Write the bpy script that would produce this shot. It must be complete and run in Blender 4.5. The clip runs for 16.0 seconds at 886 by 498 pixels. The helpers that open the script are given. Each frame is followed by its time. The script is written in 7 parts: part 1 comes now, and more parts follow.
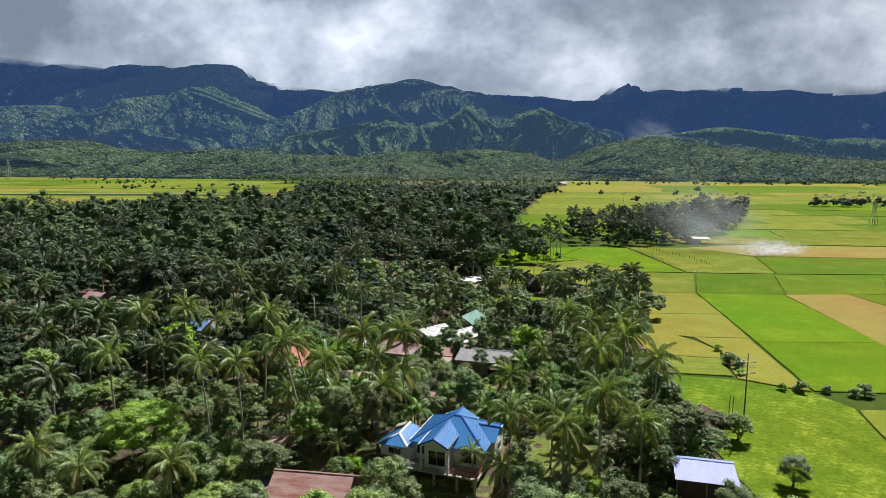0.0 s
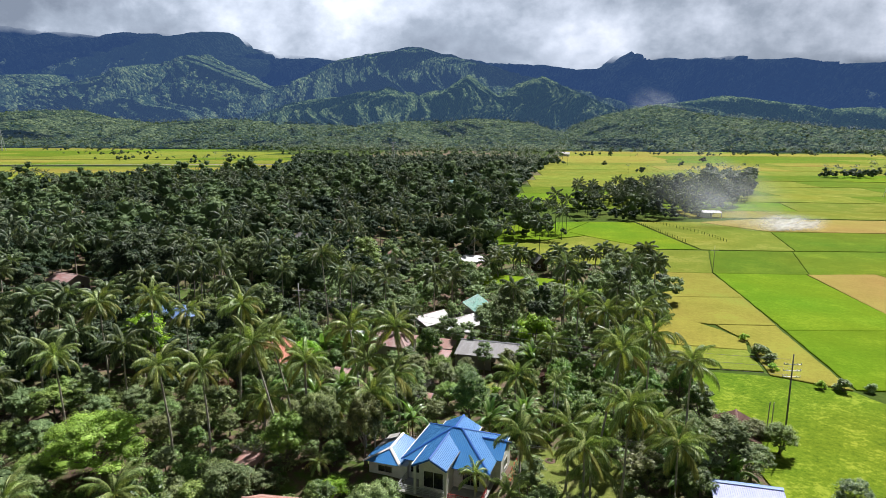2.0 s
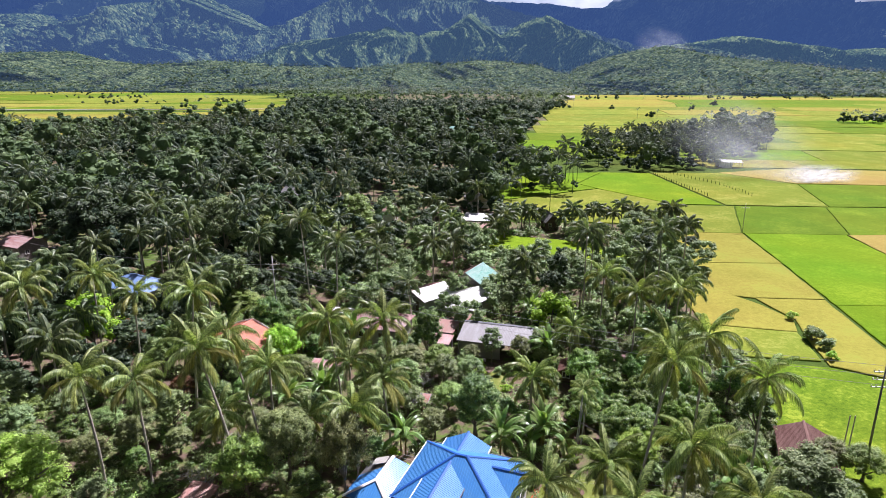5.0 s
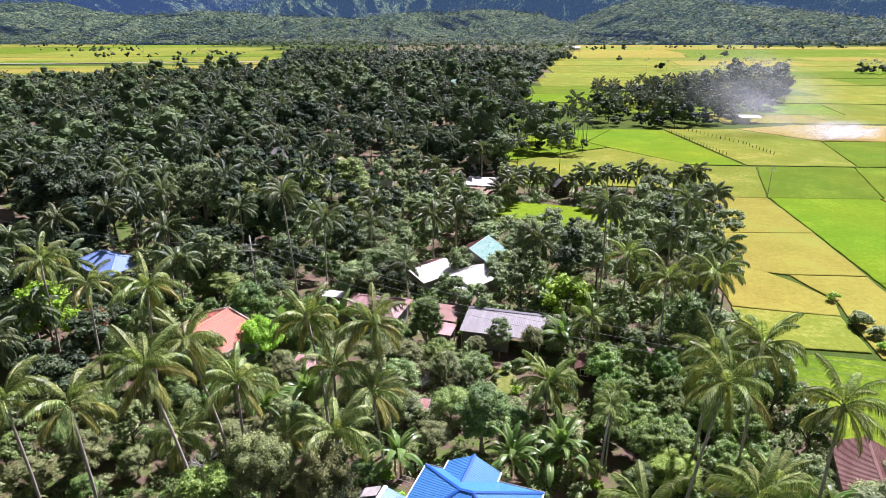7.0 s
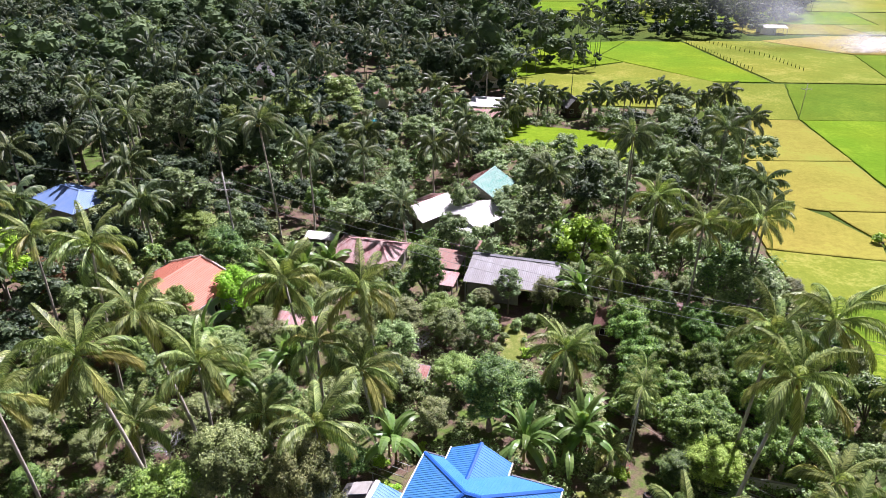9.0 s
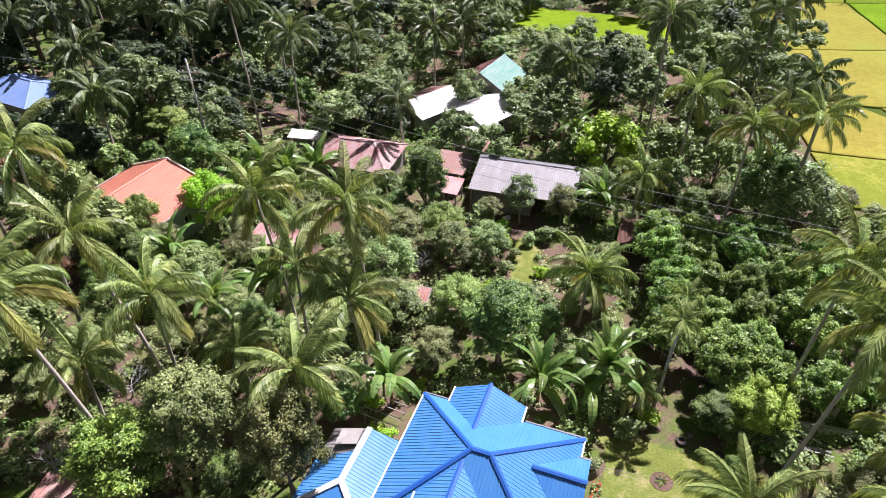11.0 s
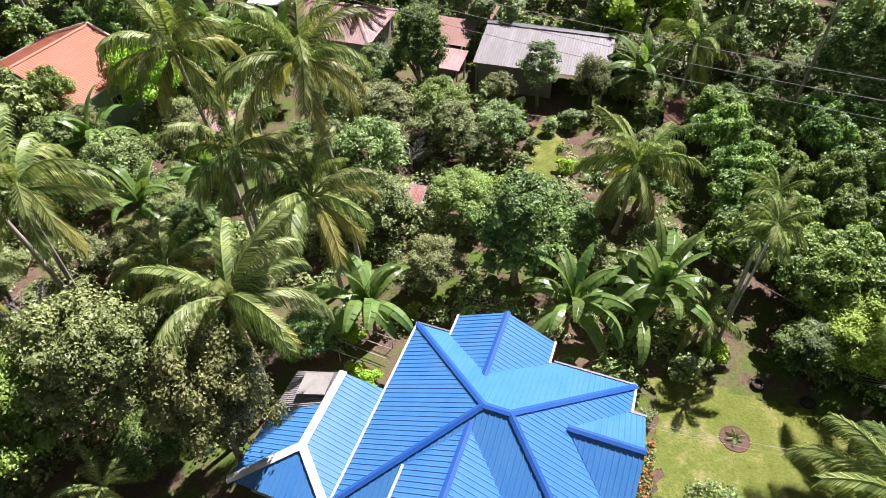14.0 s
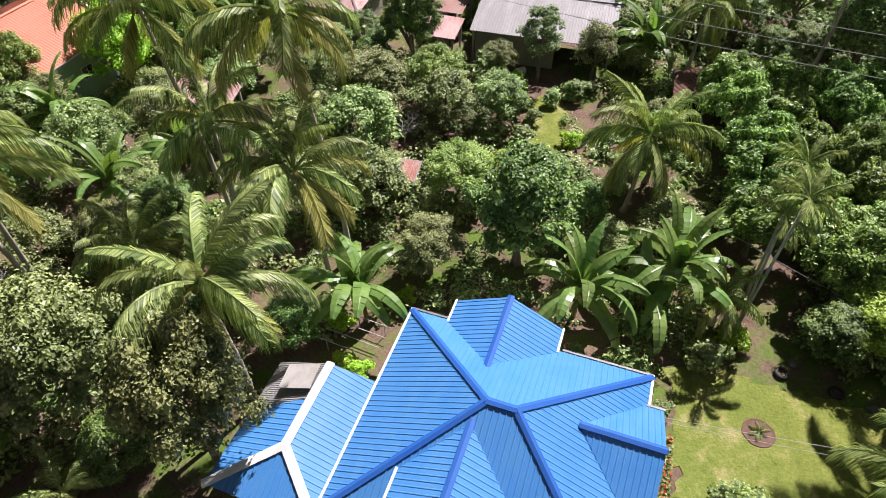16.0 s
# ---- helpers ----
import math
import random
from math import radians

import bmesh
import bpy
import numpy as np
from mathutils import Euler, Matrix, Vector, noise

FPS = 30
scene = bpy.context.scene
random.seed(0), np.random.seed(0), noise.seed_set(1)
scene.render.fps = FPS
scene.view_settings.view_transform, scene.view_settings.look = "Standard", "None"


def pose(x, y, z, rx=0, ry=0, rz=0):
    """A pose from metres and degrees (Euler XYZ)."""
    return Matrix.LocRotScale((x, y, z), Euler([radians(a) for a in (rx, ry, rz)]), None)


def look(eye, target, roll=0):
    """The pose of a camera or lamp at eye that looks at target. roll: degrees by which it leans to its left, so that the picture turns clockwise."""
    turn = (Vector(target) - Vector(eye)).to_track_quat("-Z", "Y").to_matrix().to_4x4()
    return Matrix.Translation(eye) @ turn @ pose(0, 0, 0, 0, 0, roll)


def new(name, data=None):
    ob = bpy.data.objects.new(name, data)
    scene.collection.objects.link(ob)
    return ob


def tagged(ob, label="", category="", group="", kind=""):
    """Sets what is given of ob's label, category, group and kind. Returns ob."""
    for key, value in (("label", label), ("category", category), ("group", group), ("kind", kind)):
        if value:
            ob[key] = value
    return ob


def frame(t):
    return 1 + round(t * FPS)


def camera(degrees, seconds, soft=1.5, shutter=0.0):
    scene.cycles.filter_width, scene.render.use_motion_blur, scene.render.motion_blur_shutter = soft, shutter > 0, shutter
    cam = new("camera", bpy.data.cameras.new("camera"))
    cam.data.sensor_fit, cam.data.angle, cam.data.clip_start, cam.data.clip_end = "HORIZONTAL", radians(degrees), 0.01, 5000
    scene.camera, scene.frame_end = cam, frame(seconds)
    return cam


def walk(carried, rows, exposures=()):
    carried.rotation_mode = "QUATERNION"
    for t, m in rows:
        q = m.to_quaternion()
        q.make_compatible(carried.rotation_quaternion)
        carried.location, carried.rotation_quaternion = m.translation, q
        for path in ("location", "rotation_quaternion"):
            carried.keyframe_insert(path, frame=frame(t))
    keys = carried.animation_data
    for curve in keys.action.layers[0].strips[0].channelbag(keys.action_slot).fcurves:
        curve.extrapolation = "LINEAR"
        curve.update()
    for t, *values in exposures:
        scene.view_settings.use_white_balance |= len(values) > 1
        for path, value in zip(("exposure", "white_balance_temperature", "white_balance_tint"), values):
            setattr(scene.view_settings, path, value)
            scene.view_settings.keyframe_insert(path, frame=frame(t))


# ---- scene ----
cam = camera(70.61, 16.0, soft=0.5)
PATH = [
    (0, (5.066, -13.641, 45.721), (4.321, -3.765, 44.339), 0.26),
    (0.5, (4.789, -9.826, 45.749), (4.047, 0.038, 44.284), 0.29),
    (1, (4.587, -6.058, 45.761), (3.847, 3.789, 44.182), 0.27),
    (1.5, (4.427, -2.342, 45.751), (3.688, 7.483, 44.041), 0.24),
    (2, (4.288, 1.268, 45.741), (3.546, 11.069, 43.898), 0.22),
    (2.5, (4.134, 4.801, 45.733), (3.387, 14.575, 43.758), 0.19),
    (3, (3.919, 8.304, 45.724), (3.17, 18.05, 43.615), 0.16),
    (3.5, (3.66, 11.735, 45.696), (2.911, 21.451, 43.451), 0.12),
    (4, (3.397, 15.057, 45.618), (2.652, 24.74, 43.234), 0.17),
    (4.5, (3.129, 18.453, 45.564), (2.386, 28.098, 43.029), 0.18),
    (5, (2.825, 21.891, 45.501), (2.088, 31.494, 42.81), 0.19),
    (5.5, (2.486, 25.462, 45.453), (1.755, 35.021, 42.607), 0.14),
    (6, (2.254, 28.878, 45.433), (1.521, 38.385, 42.42), 0.07),
    (6.5, (2.057, 32.18, 45.397), (1.319, 41.623, 42.191), 0.00),
    (7, (1.94, 35.398, 45.375), (1.19, 44.778, 41.992), -0.10),
    (7.5, (1.72, 38.61, 45.335), (0.973, 47.895, 41.698), -0.12),
    (8, (1.469, 41.733, 45.196), (0.727, 50.895, 41.257), -0.14),
    (8.5, (1.209, 44.702, 44.867), (0.471, 53.714, 40.597), -0.17),
    (9, (0.909, 47.483, 44.278), (0.186, 56.326, 39.665), -0.16),
    (9.5, (0.657, 50.069, 43.535), (-0.054, 58.731, 38.588), -0.15),
    (10, (0.41, 52.442, 42.611), (-0.289, 60.892, 37.31), -0.12),
    (10.5, (0.175, 54.551, 41.491), (-0.51, 62.75, 35.807), -0.06),
    (11, (-0.029, 56.617, 40.179), (-0.696, 64.594, 34.186), -0.04),
    (11.5, (-0.21, 58.579, 38.751), (-0.857, 66.356, 32.498), -0.06),
    (12, (-0.35, 60.46, 37.064), (-0.976, 68.048, 30.581), -0.12),
    (12.5, (-0.473, 62.164, 35.367), (-1.09, 69.58, 28.687), -0.23),
    (13, (-0.588, 63.663, 33.739), (-1.196, 70.927, 26.894), -0.28),
    (13.5, (-0.689, 64.961, 32.249), (-1.283, 72.099, 25.27), -0.29),
    (14, (-0.805, 66.029, 30.964), (-1.381, 73.074, 23.89), -0.25),
    (14.5, (-0.941, 66.85, 29.948), (-1.493, 73.832, 22.81), -0.17),
    (15, (-1.049, 67.448, 29.229), (-1.575, 74.382, 22.042), -0.07),
    (15.5, (-1.114, 67.843, 28.779), (-1.61, 74.739, 21.554), 0.04),
    (16, (-1.146, 68.045, 28.558), (-1.605, 74.911, 21.302), 0.14),
]
walk(cam, [(t, look(eye, target, roll)) for t, eye, target, roll in PATH],
     [(0.0, 0.48, 6000, 14), (2.0, 0.70, 6050, 16), (3.5, 0.92, 5900, 21), (7.0, 1.17, 5760, 36), (9.0, 1.18, 5800, 34), (12.5, 1.16, 6080, 30), (16.0, 1.0, 6220, 26)])

# ---- world, sun, exposure ----
SUN_AZ, SUN_EL = radians(32), radians(53)      # from +y towards +x, above the horizon
SUN_DIR = Vector((math.sin(SUN_AZ) * math.cos(SUN_EL), math.cos(SUN_AZ) * math.cos(SUN_EL), math.sin(SUN_EL)))


def build_world():
    w = bpy.data.worlds.new("sky")
    scene.world = w
    w.use_nodes = True
    nt = w.node_tree
    nt.nodes.clear()
    N, L = nt.nodes.new, nt.links.new
    out, bg = N("ShaderNodeOutputWorld"), N("ShaderNodeBackground")
    sky = N("ShaderNodeTexSky")
    sky.sky_type, sky.sun_disc = "NISHITA", False
    sky.sun_elevation, sky.sun_rotation = SUN_EL, SUN_AZ
    sky.dust_density = 1.5
    dim = N("ShaderNodeMix")
    dim.data_type, dim.blend_type = "RGBA", "MULTIPLY"
    dim.inputs[0].default_value = 1
    L(sky.outputs[0], dim.inputs[6])
    dim.inputs[7].default_value = (0.09, 0.09, 0.09, 1)
    # broken cloud, laid out on a level layer above the land
    co, sep = N("ShaderNodeTexCoord"), N("ShaderNodeSeparateXYZ")
    L(co.outputs["Generated"], sep.inputs[0])
    up = N("ShaderNodeMath")
    up.operation = "MAXIMUM"
    L(sep.outputs[2], up.inputs[0])
    up.inputs[1].default_value = 0.0
    lift = N("ShaderNodeMath")
    lift.operation = "ADD"
    L(up.outputs[0], lift.inputs[0])
    lift.inputs[1].default_value = 0.07
    comb = N("ShaderNodeCombineXYZ")
    for i in (0, 1):
        dv = N("ShaderNodeMath")
        dv.operation = "DIVIDE"
        L(sep.outputs[i], dv.inputs[0])
        L(lift.outputs[0], dv.inputs[1])
        L(dv.outputs[0], comb.inputs[i])
    big, fine = N("ShaderNodeTexNoise"), N("ShaderNodeTexNoise")
    for n, s, d, r in ((big, 0.55, 9, 0.55), (fine, 1.7, 8, 0.6)):
        n.inputs["Scale"].default_value, n.inputs["Detail"].default_value, n.inputs["Roughness"].default_value = s, d, r
        L(comb.outputs[0], n.inputs["Vector"])
    tone = N("ShaderNodeValToRGB")
    e = tone.color_ramp.elements
    e[0].position, e[0].color = 0.36, (0.13, 0.155, 0.19, 1)
    e[1].position, e[1].color = 0.66, (0.62, 0.66, 0.70, 1)
    m = tone.color_ramp.elements.new(0.50)
    m.color = (0.29, 0.325, 0.37, 1)
    L(big.outputs[0], tone.inputs[0])
    cover = N("ShaderNodeValToRGB")
    cover.color_ramp.elements[0].position, cover.color_ramp.elements[1].position = 0.30, 0.42
    L(fine.outputs[0], cover.inputs[0])
    mix = N("ShaderNodeMix")
    mix.data_type = "RGBA"
    L(cover.outputs[0], mix.inputs[0])
    L(dim.outputs[2], mix.inputs[6])
    L(tone.outputs[0], mix.inputs[7])
    L(mix.outputs[2], bg.inputs[0])
    bg.inputs[1].default_value = 0.15
    L(bg.outputs[0], out.inputs[0])


build_world()
sun = new("sun", bpy.data.lights.new("sun", "SUN"))
sun.data.energy, sun.data.angle, sun.data.color = 5.0, radians(0.6), (1.0, 0.95, 0.86)
sun.matrix_world = look(SUN_DIR * 100, (0, 0, 0))


# ---- materials ----
def material(name, build):
    m = bpy.data.materials.new(name)
    m.use_nodes = True
    nt = m.node_tree
    bs = nt.nodes["Principled BSDF"]
    build(nt, nt.nodes.new, nt.links.new, bs)
    return m


def ramp(nt, stops):
    r = nt.nodes.new("ShaderNodeValToRGB")
    e = r.color_ramp.elements
    e[0].position, e[0].color = stops[0][0], (*stops[0][1], 1)
    e[1].position, e[1].color = stops[-1][0], (*stops[-1][1], 1)
    for p, c in stops[1:-1]:
        n = e.new(p)
        n.color = (*c, 1)
    return r


def noise_tex(nt, scale, detail=6, rough=0.6, coord=None):
    n = nt.nodes.new("ShaderNodeTexNoise")
    n.inputs["Scale"].default_value, n.inputs["Detail"].default_value, n.inputs["Roughness"].default_value = scale, detail, rough
    if coord is not None:
        nt.links.new(coord, n.inputs["Vector"])
    return n


def place(nt):
    return nt.nodes.new("ShaderNodeNewGeometry").outputs["Position"]


def mixed(nt, fac, a, b, mode="MIX"):
    m = nt.nodes.new("ShaderNodeMix")
    m.data_type, m.blend_type = "RGBA", mode
    for sock, val in ((m.inputs[0], fac), (m.inputs[6], a), (m.inputs[7], b)):
        if isinstance(val, (int, float)):
            sock.default_value = val
        elif isinstance(val, tuple):
            sock.default_value = (*val, 1)
        else:
            nt.links.new(val, sock)
    return m.outputs[2]


def bump(nt, bs, height, strength, dist):
    b = nt.nodes.new("ShaderNodeBump")
    b.inputs["Strength"].default_value, b.inputs["Distance"].default_value = strength, dist
    nt.links.new(height, b.inputs["Height"])
    nt.links.new(b.outputs[0], bs.inputs["Normal"])


def foliage(name, dark, mid, light, rough=0.5, through_light=0.3, gloss=0.2, patch=0.35, swing=0.9, speck=0.55):
    """Leaves: each leaf its own tone, each tree a shift of its own."""
    def make(nt, N, L, bs):
        geo, info = N("ShaderNodeNewGeometry"), N("ShaderNodeObjectInfo")
        r = ramp(nt, [(0.0, dark), (0.5, mid), (1.0, light)])
        n = noise_tex(nt, patch, 3, 0.5, geo.outputs["Position"])
        add = N("ShaderNodeMath")
        add.operation = "MULTIPLY_ADD"
        L(n.outputs[0], add.inputs[0])
        add.inputs[1].default_value = swing
        half = N("ShaderNodeMath")
        half.operation = "MULTIPLY_ADD"
        L(geo.outputs["Random Per Island"], half.inputs[0])
        half.inputs[1].default_value, half.inputs[2].default_value = speck, 0.505 - speck / 2 - swing / 2
        L(half.outputs[0], add.inputs[2])
        L(add.outputs[0], r.inputs[0])
        hs = N("ShaderNodeHueSaturation")
        L(r.outputs[0], hs.inputs["Color"])
        for sock, lo, span in (("Hue", 0.485, 0.03), ("Value", 0.78, 0.45)):
            f = N("ShaderNodeMath")
            f.operation = "MULTIPLY_ADD"
            L(info.outputs["Random"], f.inputs[0])
            f.inputs[1].default_value, f.inputs[2].default_value = span, lo
            L(f.outputs[0], hs.inputs[sock])
        L(hs.outputs[0], bs.inputs["Base Color"])
        bs.inputs["Roughness"].default_value, bs.inputs["Specular IOR Level"].default_value = rough, gloss
        tr = N("ShaderNodeBsdfTranslucent")
        warm = mixed(nt, 1.0, hs.outputs[0], (1.3, 1.32, 0.6), "MULTIPLY")
        L(warm, tr.inputs[0])
        ms = N("ShaderNodeMixShader")
        ms.inputs[0].default_value = through_light
        L(bs.outputs[0], ms.inputs[1])
        L(tr.outputs[0], ms.inputs[2])
        L(ms.outputs[0], nt.nodes["Material Output"].inputs[0])
    return material(name, make)


LEAF_DARK = foliage("leaf_dark", (0.018, 0.050, 0.014), (0.096, 0.182, 0.037), (0.360, 0.520, 0.115), 0.42, 0.1, 0.4)
# leaf tones darkened to hold the cloud shade over the western wood
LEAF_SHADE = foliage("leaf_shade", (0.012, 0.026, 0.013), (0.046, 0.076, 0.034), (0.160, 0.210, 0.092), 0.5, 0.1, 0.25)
LEAF_MID = foliage("leaf_mid", (0.036, 0.068, 0.020), (0.166, 0.248, 0.074), (0.450, 0.580, 0.212), 0.45, 0.13, 0.35)
LEAF_OLIVE = foliage("leaf_olive", (0.038, 0.062, 0.020), (0.178, 0.220, 0.074), (0.455, 0.515, 0.205), 0.45, 0.12, 0.35)
LEAF_BRIGHT = foliage("leaf_bright", (0.070, 0.140, 0.010), (0.270, 0.460, 0.034), (0.540, 0.780, 0.085), 0.45, 0.34, 0.3)
LEAF_FRESH = foliage("leaf_fresh", (0.060, 0.110, 0.022), (0.200, 0.295, 0.066), (0.460, 0.580, 0.165), 0.42, 0.18, 0.35)
LEAF_GREY = foliage("leaf_grey", (0.055, 0.095, 0.035), (0.180, 0.250, 0.112), (0.430, 0.520, 0.270), 0.55, 0.25)
LEAF_PALM = foliage("leaf_palm", (0.030, 0.062, 0.020), (0.195, 0.270, 0.082), (0.580, 0.660, 0.250), 0.42, 0.30, 0.35, 0.6)
# palm leaf copy, its colour muted for the shaded, distant wood
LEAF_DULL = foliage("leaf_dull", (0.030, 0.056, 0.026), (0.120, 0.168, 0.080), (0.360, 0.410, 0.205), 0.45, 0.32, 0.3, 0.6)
LEAF_RIPE = foliage("leaf_ripe", (0.080, 0.095, 0.020), (0.270, 0.290, 0.070), (0.560, 0.540, 0.180), 0.45, 0.25, 0.3, 0.6)
LEAF_ORCHARD = foliage("leaf_orchard", (0.020, 0.058, 0.012), (0.118, 0.222, 0.036), (0.430, 0.610, 0.120), 0.4, 0.12, 0.45)
LEAF_LEAFY = foliage("leaf_leafy", (0.040, 0.095, 0.014), (0.180, 0.310, 0.045), (0.500, 0.680, 0.150), 0.4, 0.15, 0.4)
LEAF_RAIN = foliage("leaf_rain", (0.095, 0.155, 0.024), (0.290, 0.420, 0.068), (0.560, 0.720, 0.170), 0.45, 0.25, 0.3)
LEAF_BANANA = foliage("leaf_banana", (0.045, 0.110, 0.028), (0.150, 0.255, 0.062), (0.350, 0.470, 0.150), 0.36, 0.35, 0.5, 0.8, 0.9, 0.05)
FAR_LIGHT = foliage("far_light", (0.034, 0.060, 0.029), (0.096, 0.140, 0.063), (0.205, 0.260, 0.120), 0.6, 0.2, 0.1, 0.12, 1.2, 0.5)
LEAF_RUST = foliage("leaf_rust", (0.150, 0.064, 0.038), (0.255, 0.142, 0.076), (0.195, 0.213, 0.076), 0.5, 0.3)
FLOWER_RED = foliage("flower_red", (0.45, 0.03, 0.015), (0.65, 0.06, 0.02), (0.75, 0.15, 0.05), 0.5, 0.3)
# far_ leaves: added blue stands for air haze, darker wood tones for cloud shade
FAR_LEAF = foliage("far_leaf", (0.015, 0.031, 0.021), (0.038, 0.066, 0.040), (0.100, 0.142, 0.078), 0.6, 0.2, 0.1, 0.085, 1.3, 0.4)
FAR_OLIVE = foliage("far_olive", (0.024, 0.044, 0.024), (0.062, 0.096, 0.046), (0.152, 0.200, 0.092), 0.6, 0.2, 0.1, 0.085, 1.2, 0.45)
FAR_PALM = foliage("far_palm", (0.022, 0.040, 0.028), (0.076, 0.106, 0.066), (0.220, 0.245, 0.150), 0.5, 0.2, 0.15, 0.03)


def plain(name, stops, scale=3.0, rough=0.8, metal=0.0, relief=0.0, fine=40.0, spec=0.4, vary=0.0):
    def make(nt, N, L, bs):
        tc = N("ShaderNodeTexCoord").outputs["Object"]
        a, b = noise_tex(nt, scale, 8, 0.65, tc), noise_tex(nt, fine, 4, 0.6, tc)
        r = ramp(nt, stops)
        L(mixed(nt, 0.35, a.outputs[0], b.outputs[0]), r.inputs[0])
        col = r.outputs[0]
        if vary:
            hs, info, f = N("ShaderNodeHueSaturation"), N("ShaderNodeObjectInfo"), N("ShaderNodeMath")
            f.operation = "MULTIPLY_ADD"
            L(info.outputs["Random"], f.inputs[0])
            f.inputs[1].default_value, f.inputs[2].default_value = vary, 1 - vary / 2
            L(f.outputs[0], hs.inputs["Value"])
            L(col, hs.inputs["Color"])
            col = hs.outputs[0]
        L(col, bs.inputs["Base Color"])
        bs.inputs["Roughness"].default_value, bs.inputs["Metallic"].default_value = rough, metal
        bs.inputs["Specular IOR Level"].default_value = spec
        if relief:
            bump(nt, bs, b.outputs[0], 0.6, relief)
    return material(name, make)


def sheet_metal(name, base, dirt, amount, rough=0.38, streak=0.6, gloss=0.2):
    """Painted or bare roofing sheet, with stains that run down the slope (local y)."""
    def make(nt, N, L, bs):
        tc = N("ShaderNodeTexCoord").outputs["Object"]
        mp = N("ShaderNodeMapping")
        L(tc, mp.inputs[0])
        mp.inputs["Scale"].default_value = (1.0, 0.22, 1.0)
        a, b = noise_tex(nt, 1.1, 8, 0.7, mp.outputs[0]), noise_tex(nt, 9, 5, 0.6, tc)
        info = N("ShaderNodeObjectInfo")
        r = ramp(nt, [(0.5 - amount * 0.45, (0, 0, 0)), (0.62 - amount * 0.2, (1, 1, 1))])
        L(mixed(nt, 0.3, a.outputs[0], b.outputs[0]), r.inputs[0])
        inv = N("ShaderNodeMath")
        inv.operation = "MULTIPLY"
        L(r.outputs[0], inv.inputs[0])
        inv.inputs[1].default_value = streak
        hs, f = N("ShaderNodeHueSaturation"), N("ShaderNodeMath")
        f.operation = "MULTIPLY_ADD"
        L(info.outputs["Random"], f.inputs[0])
        f.inputs[1].default_value, f.inputs[2].default_value = 0.16, 0.92
        L(f.outputs[0], hs.inputs["Value"])
        hs.inputs["Color"].default_value = (*base, 1)
        L(mixed(nt, inv.outputs[0], hs.outputs[0], dirt), bs.inputs["Base Color"])
        bs.inputs["Roughness"].default_value, bs.inputs["Specular IOR Level"].default_value = rough, gloss
        bump(nt, bs, b.outputs[0], 0.15, 0.01)
    return material(name, make)


ROOF_BLUE = sheet_metal("roof_blue", (0.045, 0.200, 0.49), (0.10, 0.27, 0.49), 0.25, 0.34, 0.35, 0.5)
CAP_BLUE = sheet_metal("cap_blue", (0.018, 0.095, 0.36), (0.04, 0.13, 0.34), 0.2, 0.5, 0.3)
ROOF_WHITE = sheet_metal("roof_white", (0.72, 0.73, 0.74), (0.40, 0.36, 0.32), 0.25, 0.52, 0.5)
ROOF_GREY = sheet_metal("roof_grey", (0.36, 0.37, 0.385), (0.19, 0.18, 0.17), 0.5, 0.5, 0.7)
ROOF_PATCHED = sheet_metal("roof_patched", (0.30, 0.34, 0.31), (0.30, 0.13, 0.10), 0.5, 0.6, 0.8)
ROOF_RUST = sheet_metal("roof_rust", (0.27, 0.075, 0.05), (0.50, 0.42, 0.38), 0.30, 0.65, 0.6)
ROOF_RED = sheet_metal("roof_red", (0.28, 0.066, 0.056), (0.50, 0.41, 0.39), 0.36, 0.6, 0.75)
ROOF_BROWN = sheet_metal("roof_brown", (0.115, 0.050, 0.042), (0.24, 0.15, 0.12), 0.3, 0.58, 0.5)
ROOF_ORANGE = sheet_metal("roof_orange", (0.52, 0.190, 0.120), (0.50, 0.26, 0.19), 0.2, 0.6, 0.4)
ROOF_GREEN = sheet_metal("roof_green", (0.11, 0.33, 0.26), (0.38, 0.42, 0.38), 0.22, 0.53, 0.5)
ROOF_LILAC = sheet_metal("roof_lilac", (0.34, 0.38, 0.70), (0.48, 0.50, 0.70), 0.25, 0.6, 0.5)
ROOF_SKY = sheet_metal("roof_sky", (0.14, 0.26, 0.52), (0.26, 0.33, 0.46), 0.3, 0.52, 0.5)
WHITE_PAINT = plain("white_paint", [(0.3, (0.55, 0.54, 0.50)), (0.6, (0.78, 0.77, 0.74))], 1.5, 0.6, relief=0.004)
CONCRETE = plain("concrete", [(0.3, (0.24, 0.23, 0.21)), (0.7, (0.42, 0.41, 0.38))], 1.2, 0.85, relief=0.008)
DARK_WOOD = plain("dark_wood", [(0.3, (0.05, 0.035, 0.025)), (0.7, (0.14, 0.10, 0.07))], 4, 0.8, relief=0.006)
RED_PAINT = plain("red_paint", [(0.3, (0.22, 0.02, 0.02)), (0.7, (0.38, 0.04, 0.03))], 4, 0.5)
BARK = plain("bark", [(0.25, (0.11, 0.09, 0.07)), (0.75, (0.30, 0.26, 0.21))], 2.0, 0.9, relief=0.02, fine=14, vary=0.3)
PALM_BARK = plain("palm_bark", [(0.25, (0.26, 0.23, 0.19)), (0.75, (0.52, 0.48, 0.42))], 1.6, 0.9, relief=0.02, fine=12, vary=0.3)
HUSK = plain("husk", [(0.3, (0.14, 0.13, 0.03)), (0.7, (0.30, 0.22, 0.06))], 6, 0.6)
POLE_GREY = plain("pole_grey", [(0.3, (0.30, 0.30, 0.29)), (0.7, (0.48, 0.47, 0.45))], 2, 0.7)
